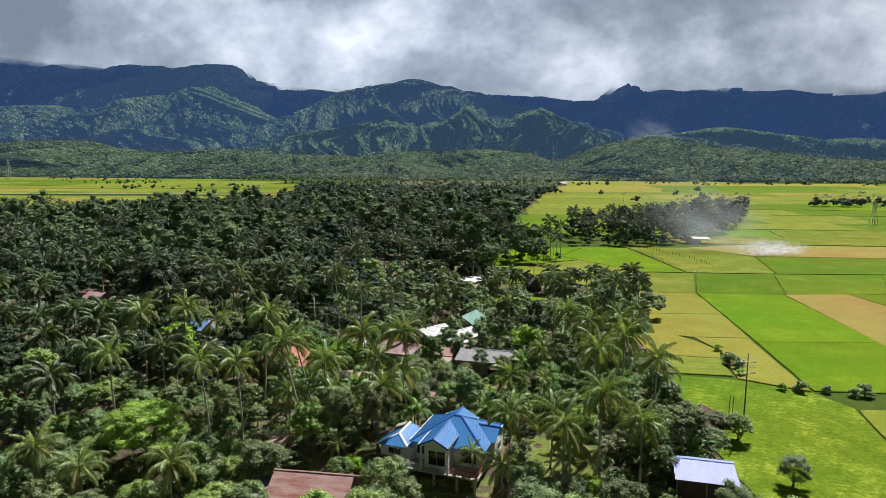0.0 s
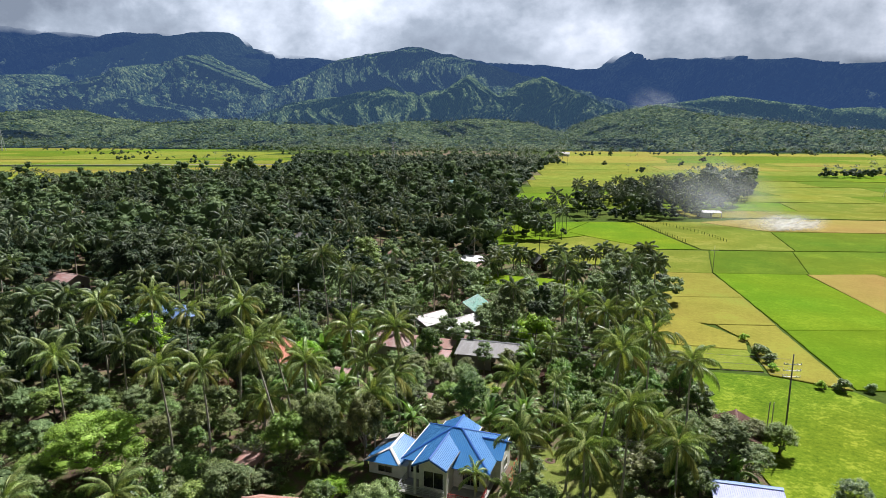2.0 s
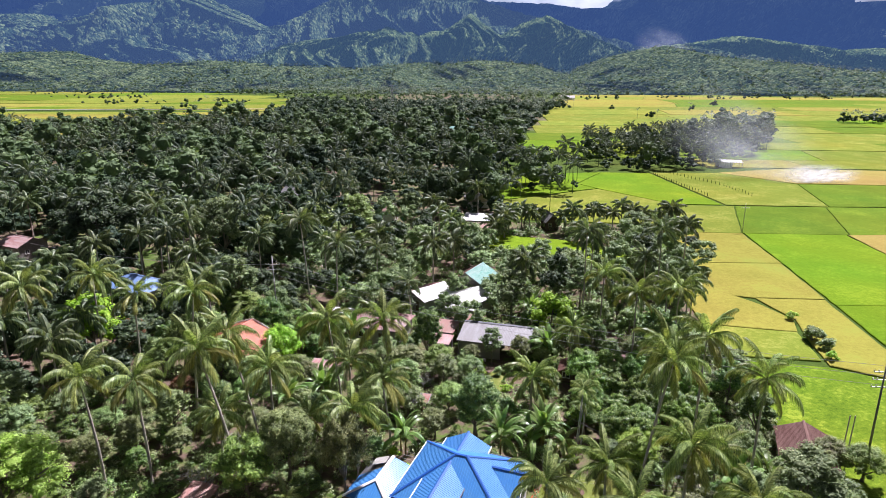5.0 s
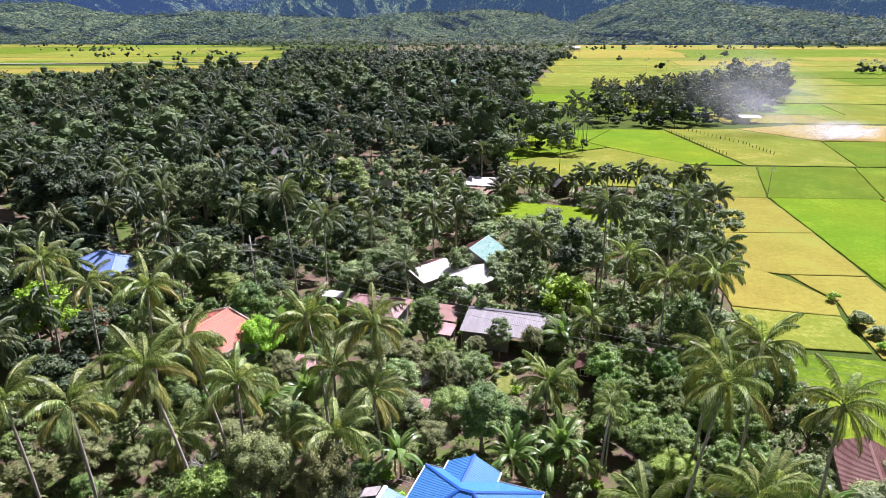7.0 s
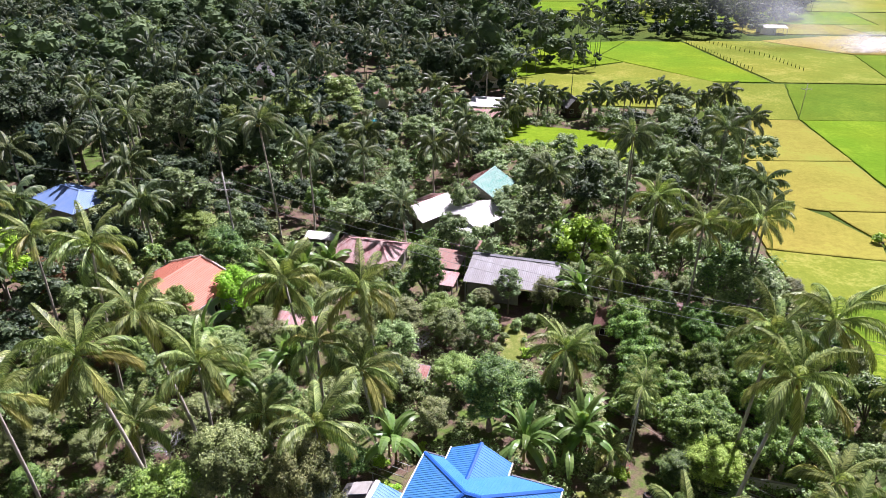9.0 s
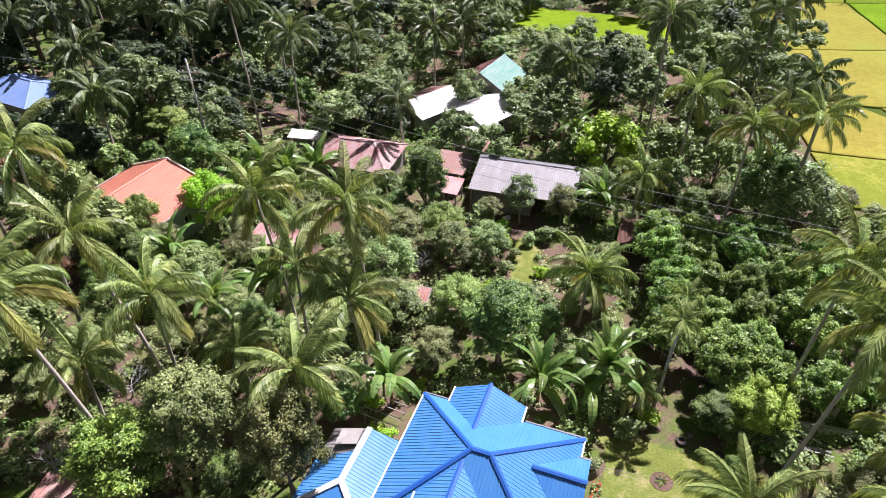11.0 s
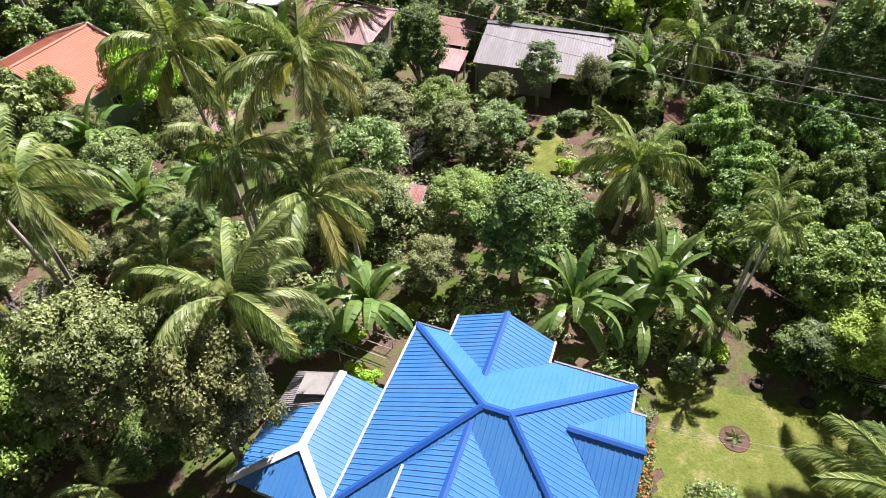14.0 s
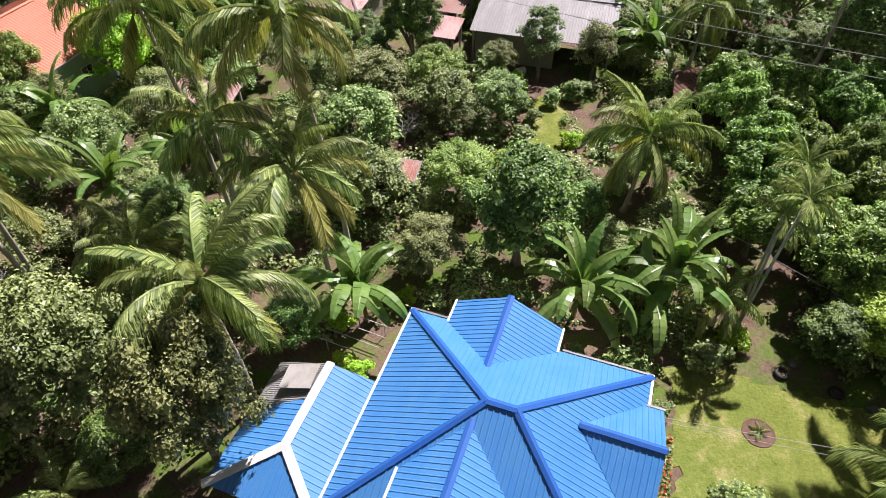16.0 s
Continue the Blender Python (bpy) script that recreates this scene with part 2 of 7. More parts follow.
POLE_DARK = plain("pole_dark", [(0.3, (0.10, 0.10, 0.095)), (0.7, (0.18, 0.175, 0.16))], 3, 0.8)
STEEL = plain("steel", [(0.3, (0.42, 0.43, 0.44)), (0.7, (0.62, 0.63, 0.64))], 5, 0.4, 0.6)
WIRE = plain("wire", [(0.3, (0.30, 0.30, 0.30)), (0.7, (0.5, 0.5, 0.5))], 5, 0.5)
ROCK = plain("rock", [(0.3, (0.06, 0.055, 0.05)), (0.7, (0.18, 0.165, 0.15))], 2.5, 0.9, relief=0.03, vary=0.3)
WALL_BLOCK = plain("wall_block", [(0.3, (0.22, 0.205, 0.19)), (0.7, (0.34, 0.32, 0.30))], 1.5, 0.9, relief=0.01)
WALL_GREEN = plain("wall_green", [(0.3, (0.30, 0.42, 0.33)), (0.7, (0.45, 0.56, 0.46))], 1.5, 0.8)
DARK_GLASS = plain("dark_glass", [(0.3, (0.012, 0.013, 0.014)), (0.7, (0.02, 0.022, 0.024))], 1, 0.12, spec=0.6)
POOL_WATER = plain("pool_water", [(0.3, (0.03, 0.30, 0.42)), (0.7, (0.08, 0.45, 0.58))], 1, 0.08, relief=0.01, spec=0.6)
GUTTER = plain("gutter", [(0.3, (0.07, 0.075, 0.09)), (0.7, (0.15, 0.155, 0.17))], 3, 0.5)


def ground_mat(nt, N, L, bs):
    p = place(nt)
    a, b, c = noise_tex(nt, 0.05, 6, 0.6, p), noise_tex(nt, 0.5, 6, 0.65, p), noise_tex(nt, 6.0, 4, 0.6, p)
    soil = ramp(nt, [(0.3, (0.062, 0.042, 0.030)), (0.7, (0.240, 0.165, 0.122))])
    L(mixed(nt, 0.5, b.outputs[0], c.outputs[0]), soil.inputs[0])
    grass = ramp(nt, [(0.3, (0.035, 0.075, 0.012)), (0.7, (0.11, 0.17, 0.028))])
    L(mixed(nt, 0.5, b.outputs[0], c.outputs[0]), grass.inputs[0])
    f = ramp(nt, [(0.46, (0, 0, 0)), (0.57, (1, 1, 1))])
    L(mixed(nt, 0.55, a.outputs[0], b.outputs[0]), f.inputs[0])
    L(mixed(nt, f.outputs[0], soil.outputs[0], grass.outputs[0]), bs.inputs["Base Color"])
    bs.inputs["Roughness"].default_value, bs.inputs["Specular IOR Level"].default_value = 0.95, 0.15
    bump(nt, bs, c.outputs[0], 0.5, 0.06)


GROUND = material("ground", ground_mat)


def crop(name, dark, light, scale=0.08, alt=None):
    """A stand of rice or grass: broad patches, rows and blades."""
    def make(nt, N, L, bs):
        p = place(nt)
        a, b, c = noise_tex(nt, scale, 5, 0.6, p), noise_tex(nt, 1.3, 7, 0.75, p), noise_tex(nt, 5.5, 4, 0.7, p)
        r = ramp(nt, [(0.36, dark), (0.64, light)])
        L(mixed(nt, 0.35, mixed(nt, 0.62, a.outputs[0], b.outputs[0]), c.outputs[0]), r.inputs[0])
        col = r.outputs[0]
        if alt:
            f = ramp(nt, [(0.52, (0, 0, 0)), (0.66, (1, 1, 1))])
            L(mixed(nt, 0.5, a.outputs[0], b.outputs[0]), f.inputs[0])
            col = mixed(nt, f.outputs[0], col, alt)
        info, hs, f = N("ShaderNodeObjectInfo"), N("ShaderNodeHueSaturation"), N("ShaderNodeMath")
        f.operation = "MULTIPLY_ADD"
        L(info.outputs["Random"], f.inputs[0])
        f.inputs[1].default_value, f.inputs[2].default_value = 0.2, 0.9
        L(f.outputs[0], hs.inputs["Value"])
        g, wide = N("ShaderNodeMath"), noise_tex(nt, 0.018, 4, 0.55, p)
        g.operation = "MULTIPLY_ADD"
        L(wide.outputs[0], g.inputs[0])
        g.inputs[1].default_value, g.inputs[2].default_value = 0.11, 0.445
        L(g.outputs[0], hs.inputs["Hue"])
        L(col, hs.inputs["Color"])
        L(hs.outputs[0], bs.inputs["Base Color"])
        bs.inputs["Roughness"].default_value, bs.inputs["Specular IOR Level"].default_value = 1.0, 0.03
        bump(nt, bs, c.outputs[0], 0.6, 0.10)
    return material(name, make)


RICE_GOLD = crop("rice_gold", (0.150, 0.146, 0.022), (0.310, 0.282, 0.056), alt=(0.23, 0.26, 0.04))
RICE_LIME = crop("rice_lime", (0.110, 0.145, 0.016), (0.215, 0.255, 0.034), alt=(0.30, 0.29, 0.07))
RICE_GREEN = crop("rice_green", (0.068, 0.118, 0.008), (0.140, 0.212, 0.016), alt=(0.17, 0.235, 0.02))
RICE_FRESH = crop("rice_fresh", (0.082, 0.148, 0.005), (0.165, 0.262, 0.011), alt=(0.19, 0.27, 0.015))
RICE_TAN = crop("rice_tan", (0.23, 0.190, 0.045), (0.36, 0.295, 0.082))
MEADOW = crop("meadow", (0.036, 0.084, 0.006), (0.165, 0.255, 0.016), 0.16, (0.25, 0.32, 0.035))
LAWN = crop("lawn", (0.095, 0.125, 0.024), (0.225, 0.250, 0.062), 0.3, (0.32, 0.27, 0.14))
BUND = crop("bund", (0.030, 0.058, 0.009), (0.080, 0.118, 0.022), 0.4)


def hill(name, low, mid, high, haze, glow, grain=0.075):
    """Wooded slopes kilometres off: crowns, sunlit patches put into their colour, damp haze into emission."""
    def make(nt, N, L, bs):
        p = place(nt)
        a, b = noise_tex(nt, 0.0055, 8, 0.66, p), noise_tex(nt, 0.05, 8, 0.8, p)
        vo = N("ShaderNodeTexVoronoi")
        vo.inputs["Scale"].default_value = grain
        L(p, vo.inputs["Vector"])
        sepc = N("ShaderNodeSeparateColor")
        L(vo.outputs["Color"], sepc.inputs[0])
        # the light end of the ramp paints the sunlit patches
        r = ramp(nt, [(0.36, low), (0.5, mid), (0.70, high)])
        L(mixed(nt, 0.32, mixed(nt, 0.5, a.outputs[0], b.outputs[0]), sepc.outputs[0]), r.inputs[0])
        L(r.outputs[0], bs.inputs["Base Color"])
        bs.inputs["Roughness"].default_value, bs.inputs["Specular IOR Level"].default_value = 1.0, 0.0
        h = N("ShaderNodeMath")
        h.operation = "SUBTRACT"
        L(b.outputs[0], h.inputs[0])
        L(vo.outputs["Distance"], h.inputs[1])
        bump(nt, bs, h.outputs[0], 1.0, 9.0)
        # an even blue emission stands in for the haze before the slopes
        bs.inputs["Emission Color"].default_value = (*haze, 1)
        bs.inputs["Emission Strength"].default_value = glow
    return material(name, make)


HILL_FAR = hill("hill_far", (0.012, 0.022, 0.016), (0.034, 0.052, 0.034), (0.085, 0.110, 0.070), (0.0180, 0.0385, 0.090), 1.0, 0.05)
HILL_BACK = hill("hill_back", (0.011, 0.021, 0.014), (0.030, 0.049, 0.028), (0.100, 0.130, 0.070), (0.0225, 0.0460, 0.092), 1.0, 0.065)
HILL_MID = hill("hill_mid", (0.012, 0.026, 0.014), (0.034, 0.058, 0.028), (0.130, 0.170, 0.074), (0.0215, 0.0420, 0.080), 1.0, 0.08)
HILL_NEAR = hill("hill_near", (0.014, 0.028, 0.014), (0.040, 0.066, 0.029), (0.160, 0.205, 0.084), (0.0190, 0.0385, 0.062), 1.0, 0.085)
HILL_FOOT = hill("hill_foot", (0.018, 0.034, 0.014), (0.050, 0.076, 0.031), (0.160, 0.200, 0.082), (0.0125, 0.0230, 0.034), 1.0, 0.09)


# ---- building helpers ----
def fast_mesh(name, verts, tris, mats, index=None, smooth=False):
    """A mesh from arrays of corners and triangles."""
    me = bpy.data.meshes.new(name)
    verts, tris = np.asarray(verts, np.float32), np.asarray(tris, np.int32)
    me.vertices.add(len(verts))
    me.vertices.foreach_set("co", verts.ravel())
    me.loops.add(tris.size)
    me.loops.foreach_set("vertex_index", tris.ravel())
    me.polygons.add(len(tris))
    me.polygons.foreach_set("loop_start", np.arange(0, tris.size, 3, dtype=np.int32))
    me.polygons.foreach_set("loop_total", np.full(len(tris), 3, np.int32))
    for m in mats:
        me.materials.append(m)
    if index is not None:
        me.polygons.foreach_set("material_index", np.asarray(index, np.int32))
    me.polygons.foreach_set("use_smooth", np.full(len(tris), smooth))
    me.update(calc_edges=True)
    me.validate()
    return me


def bm_mesh(name, bm, mat, smooth=False):
    me = bpy.data.meshes.new(name)
    bmesh.ops.recalc_face_normals(bm, faces=bm.faces)
    bm.to_mesh(me)
    bm.free()
    me.materials.append(mat)
    for p in me.polygons:
        p.use_smooth = smooth
    return me


def part(name, bm, mat, parent, label="", smooth=False):
    """One mesh object under a thing or a part."""
    me = bm_mesh(name, bm, mat, smooth) if isinstance(bm, bmesh.types.BMesh) else bm
    ob = new(name, me)
    ob.parent = parent
    if label:
        ob["label"] = label
    return ob


def thing(name, m, label, category, group="", kind=""):
    ob = new(name)
    ob.empty_display_size = 0.3
    ob.matrix_world = m
    return tagged(ob, label, category, group, kind)


def box(bm, x0, x1, y0, y1, z0, z1, bevel=0.0):
    r = bmesh.ops.create_cube(bm, size=1.0, matrix=Matrix.LocRotScale(((x0 + x1) / 2, (y0 + y1) / 2, (z0 + z1) / 2), None, (abs(x1 - x0), abs(y1 - y0), abs(z1 - z0))))
    if bevel:
        bmesh.ops.bevel(bm, geom=list({e for v in r["verts"] for e in v.link_edges}), offset=bevel, segments=1, affect="EDGES")
    return bm


def boxes(*specs, bevel=0.0):
    bm = bmesh.new()
    for s in specs:
        box(bm, *s, bevel=bevel)
    return bm


def tube(bm, pts, radii, sides=6):
    """A tube along points; radii one for each."""
    rings = []
    for i, (p, r) in enumerate(zip(pts, radii)):
        a, b = Vector(pts[max(i - 1, 0)]), Vector(pts[min(i + 1, len(pts) - 1)])
        q = (b - a).to_track_quat("Z", "Y")
        rings.append([bm.verts.new(Vector(p) + q @ Vector((r * math.cos(2 * math.pi * k / sides), r * math.sin(2 * math.pi * k / sides), 0))) for k in range(sides)])
    for u, w in zip(rings, rings[1:]):
        for k in range(sides):
            bm.faces.new((u[k], u[(k + 1) % sides], w[(k + 1) % sides], w[k]))
    bm.faces.new(rings[0][::-1])
    bm.faces.new(rings[-1])
    return bm


def smoothstep(a, b, x):
    t = min(max((x - a) / (b - a), 0), 1)
    return t * t * (3 - 2 * t)


def ground_z(x, y):
    """Height of the land: level fields, and a bank that falls away before the house."""
    low = 2.6 * (1 - smoothstep(71, 79, y)) * (1 - smoothstep(7, 15, x))
    return -low + 0.12 * noise.noise((x * 0.11, y * 0.11, 3.3)) * (1 - smoothstep(30, 48, x)) - 0.06


# ---- land ----
def build_ground():
    ys = np.concatenate([np.arange(-160, 40, 20), np.arange(40, 130, 2.0), np.arange(130, 320, 10), np.geomspace(320, 4900, 36)])
    us = np.linspace(-1, 1, 121)
    verts, tris = [], []
    for y in ys:
        half = 170 + max(y, 0) * 1.25
        for u in us:
            x = half * (0.35 * u + 0.65 * u ** 3)
            verts.append((x, y, ground_z(x, y)))
    n = len(us)
    for j in range(len(ys) - 1):
        for i in range(n - 1):
            a = j * n + i
            tris += [(a, a + 1, a + n + 1), (a, a + n + 1, a + n)]
    tagged(new("ground", fast_mesh("ground", verts, tris, [GROUND], smooth=True)), "bare brown soil with patchy grass under the trees", "ground", kind="structure")


build_ground()


def inside(poly, x, y):
    hit = False
    for (x0, y0), (x1, y1) in zip(poly, poly[1:] + poly[:1]):
        if (y0 > y) != (y1 > y) and x < (x1 - x0) * (y - y0) / (y1 - y0) + x0:
            hit = not hit
    return hit


def shrink(poly, d):
    """The polygon drawn in by d, corner by corner."""
    area = sum(a[0] * b[1] - b[0] * a[1] for a, b in zip(poly, poly[1:] + poly[:1]))
    s, out = (1 if area > 0 else -1), []
    for i, p in enumerate(poly):
        a, b, c = Vector(poly[i - 1]), Vector(p), Vector(poly[(i + 1) % len(poly)])
        e, g = (b - a).normalized(), (c - b).normalized()
        n1, n2 = Vector((-e.y, e.x)) * s, Vector((-g.y, g.x)) * s
        k = n1 + n2
        k = k / max(k.length_squared / 2, 0.35)
        out.append(tuple(b + k * d))
    return out


def field(name, poly, mat, label, top=0.35, edge=-0.3, step=2.5):
    """A standing crop: a low slab with an uneven, rounded rim, set back from the bund."""
    poly = shrink(poly, edge)
    line = []
    for a, b in zip(poly, poly[1:] + poly[:1]):
        n = max(1, int((Vector(b) - Vector(a)).length / step))
        for i in range(n):
            x, y = a[0] + (b[0] - a[0]) * i / n, a[1] + (b[1] - a[1]) * i / n
            w = 0.28 if n > 2 else 0.0
            line.append((x + w * noise.noise((x * 0.6, y * 0.6, 1)), y + w * noise.noise((x * 0.6, y * 0.6, 7))))
    bm = bmesh.new()
    low = [bm.verts.new((x, y, -0.12)) for x, y in line]
    mid = [bm.verts.new((x, y, top * 0.75)) for x, y in line]
    inn = [bm.verts.new((x, y, top)) for x, y in shrink(line, 0.22)]
    k = len(line)
    for r, s in ((low, mid), (mid, inn)):
        for i in range(k):
            bm.faces.new((r[i], r[(i + 1) % k], s[(i + 1) % k], s[i]))
    bm.faces.new(inn)
    bmesh.ops.triangulate(bm, faces=[f for f in bm.faces if len(f.verts) > 4])
    return tagged(new(name, bm_mesh(name, bm, mat)), label, "rice field", "rice fields", "structure")


GOLD = "ripe golden rice field edged by grassy bunds"
GREEN = "bright green young rice field edged by bunds"
LIME = "yellow-green half-ripe rice field between bunds"
TAN = "harvested tan rice field with dry stubble"
field("rice_field", [(54.5, 177), (75.4, 178), (77.2, 208), (56.5, 208)], RICE_GOLD, GOLD)
field("rice_field", [(50.0, 154), (58.4, 151.5), (73.0, 151.5), (75.2, 177), (53.5, 176)], RICE_GOLD, GOLD)
field("rice_field", [(59.4, 150.5), (62.2, 139), (59.9, 128), (58.6, 119), (69.7, 113), (72.7, 150.5)], RICE_GOLD, GOLD)
field("rice_field", [(44.4, 154), (54.4, 153), (58.4, 146.5), (61.2, 139), (59.2, 133.2), (43.7, 136)], RICE_GOLD, GOLD)
field("rice_field", [(43.3, 135), (58.9, 132.3), (57.6, 121), (43.0, 122)], RICE_LIME, LIME)
field("rice_field", [(78.5, 208), (107.2, 208.6), (104.8, 150), (74.1, 148)], RICE_FRESH, GREEN)
field("rice_field", [(74.0, 147.2), (104.7, 149.2), (103.2, 113), (71.1, 113)], RICE_FRESH, GREEN)
field("rice_field", [(108.4, 208.6), (130.2, 211), (132.6, 190), (119.4, 152), (104.7, 140)], RICE_TAN, TAN)
field("rice_field", [(133.6, 190), (131.2, 211), (186.1, 213), (183.4, 150), (120.9, 150)], RICE_GREEN, GREEN)
field("rice_field", [(104.7, 138), (119.4, 150), (183.5, 148), (168.5, 100), (104.0, 100)], RICE_GREEN, GREEN)
field("rice_field", [(74.4, 103), (102.4, 104), (103.3, 60), (65.3, 60)], RICE_LIME, LIME)
field("rice_field", [(58.2, 208.9), (77.2, 208.9), (89.4, 249), (71.4, 249)], RICE_LIME, LIME)
field("rice_field", [(78.2, 208.9), (108.2, 209.4), (121.3, 250), (90.4, 249)], RICE_GREEN, GREEN)
field("rice_field", [(109.2, 209.4), (145.1, 213), (165.3, 252), (122.3, 250)], RICE_GREEN, GREEN)
field("rice_field", [(146.1, 213), (188.1, 215), (221.3, 254), (166.3, 252)], RICE_FRESH, GREEN)
field("rice_field", [(0.6, 188), (5.0, 200.5), (30.0, 193.5), (38.0, 183.0), (37.0, 171.0), (20.0, 178.0)], RICE_FRESH, GREEN)
field("rice_field", [(4.3, 252), (45.7, 282), (39.2, 293), (54.6, 326), (30, 320), (8, 302)], RICE_FRESH, GREEN)
field("rice_field", [(4.9, 222), (56.0, 218), (70.4, 249), (46.7, 280), (4.3, 250)], RICE_LIME, LIME)
field("rice_field", [(40.4, 293), (47.7, 281), (69.3, 252), (86.3, 252), (77.8, 326), (55.8, 326)], RICE_FRESH, GREEN)
field("rice_field", [(88.3, 252), (123.3, 252), (134.3, 300), (111.7, 330), (79.7, 327)], RICE_LIME, LIME)
field("rice_field", [(124.3, 252), (173.2, 255), (199.3, 300), (135.3, 300)], RICE_GREEN, GREEN)
field("rice_field", [(174.2, 255), (223.2, 257), (256.3, 302), (200.3, 300)], RICE_LIME, LIME)
field("rice_field", [(112.6, 331), (135.3, 302), (199.3, 302), (243.4, 345), (143.4, 345)], RICE_TAN, TAN)
field("rice_field", [(200.3, 302), (257.2, 304), (293.2, 350), (244.4, 345)], RICE_GOLD, GOLD)
field("meadow", [(43.1, 120), (58.1, 118), (69.8, 111.5), (73.4, 104), (64.3, 60), (61.8, 40), (43.8, 40), (41.8, 85)], MEADOW, "rough green meadow of tall grass beside the fields", 0.25)


def strips(rows, left, right, seed):
    """Bands of small fields across the plain, each cut into lengths by shared bunds."""
    rnd = random.Random(seed)
    for y0, y1 in zip(rows, rows[1:]):
        ym, d = (y0 + y1) / 2, y1 - y0
        x, k, end = left(ym), 0.0, right(ym)
        while x < end:
            w, k1 = d * rnd.uniform(0.9, 3.0), rnd.uniform(-0.1, 0.25) * d
            w = min(w, end - x + 2)
            if w < 12:
                break
            mat, lab = rnd.choice([(RICE_GOLD, GOLD), (RICE_LIME, LIME), (RICE_LIME, LIME), (RICE_GREEN, GREEN), (RICE_LIME, LIME), (RICE_GOLD, GOLD)] if y0 > 700 else
                                  [(RICE_LIME, LIME), (RICE_LIME, LIME), (RICE_GREEN, GREEN), (RICE_GOLD, GOLD), (RICE_LIME, LIME), (RICE_FRESH, GREEN)])
            corners = [(px, py + 0.05 * (px - 150) + 0.16 * d * math.sin(px / (1.9 * d) + py)) for px, py in ((x, y0), (x + w, y0), (x + w + k1, y1), (x + k, y1))]
            field("rice_field", corners, mat, lab, 0.4, 0.1 + y0 / 2200, 12)
            x, k = x + w, k1


def west_wood(y):
    """Where the wood ends and the western fields begin."""
    return float(np.interp(y, [418, 444, 462, 500, 572, 713, 830, 1256, 1488, 1757], [-400, -372, -340, -291, -250, -235, -262, -388, -644, -1015]))


def east_end(x):
    """Where the eastern fields end before the hills."""
    return float(np.interp(x, [100, 265, 517, 725, 1000, 1500], [1640, 1700, 1566, 1450, 1330, 1250]))


strips([346, 385, 428, 480, 540, 610, 690, 780, 880, 990, 1110, 1250, 1400, 1560], lambda y: 18 + max(y - 420, 0) * 0.13 if y > 400 else 112, lambda y: y * 0.95 if y < 1250 else 1100 if y < 1400 else 560, 4)
strips([446, 485, 525, 570, 620, 680, 740, 790], lambda y: -0.86 * y - 60, lambda y: west_wood(y) + 25, 9)
strips([822, 900, 990, 1100, 1230, 1380, 1560, 1740], lambda y: -0.86 * y - 60, lambda y: west_wood(y), 10)
# the grassy bunds between the fields
bm = bmesh.new()
for x0, x1, y0, y1 in ((58.5, 1500, 113, 1600), (43.8, 58.5, 113, 216), (44.5, 400, 40, 113), (8, 58.5, 218, 560), (-1600, -235, 446, 1760)):
    bm.faces.new([bm.verts.new(p) for p in ((x0, y0, 0.03), (x1, y0, 0.03), (x1, y1, 0.03), (x0, y1, 0.03))])
tagged(new("bund", bm_mesh("bund", bm, BUND)), "narrow dark green grassy bunds between the fields", "bund", kind="structure")


def fold(x, v, seed, wide):
    """Spurs and gullies that run down a slope, from broad to fine; between -1 and 1."""
    s, a, f = 0.0, 0.5, 1.0
    x = x + wide * 1.1 * noise.noise((x / (wide * 2.2), v * 2.6, seed + 5.0))
    for o in range(7):
        s += a * (1 - 2.2 * abs(noise.noise((x * f / wide + seed * 7.1, v * (0.5 + 0.9 * o), seed + o * 3.3))))
        a, f = a * 0.62, f * 2.1
    return s


FOOT = [(-2241, 90), (-1888, 104), (-1680, 117), (-1499, 120), (-1388, 93), (-1211, 72), (-989, 89), (-816, 82), (-644, 74), (-452, 66), (-263, 83), (-35, 92), (129, 81), (242, 53), (351, 97), (470, 122), (568, 138), (668, 118), (786, 99), (923, 87), (1059, 72), (1193, 57), (1364, 54), (1662, 51)]


def slope_at(x, h, v, dist, depth, seed, rough):
    """Where the slope lies: v is 0 at the foot, 1 on the crest."""
    sp, mid = fold(x, v, seed, h * 0.34 + 60), (v * (1 - v) * 4) ** 0.7
    z = h * (0.62 * v + 0.38 * v ** 2.2) * (1 + 0.85 * rough * sp * (1 - v) ** 0.7) + (h * 0.01 + 3) * rough * noise.fractal((x / 30, v * 16, seed), 0.8, 2.0, 4)
    return dist - depth * (1 - v) - depth * 0.42 * rough * sp * mid, max(min(z, h * (0.3 + 0.7 * v) + 4), -4.0)


def foothill(x, v):
    return slope_at(x, float(np.interp(x, [c[0] for c in FOOT], [c[1] for c in FOOT])), v, 2250, 700, 8.2, 0.45)


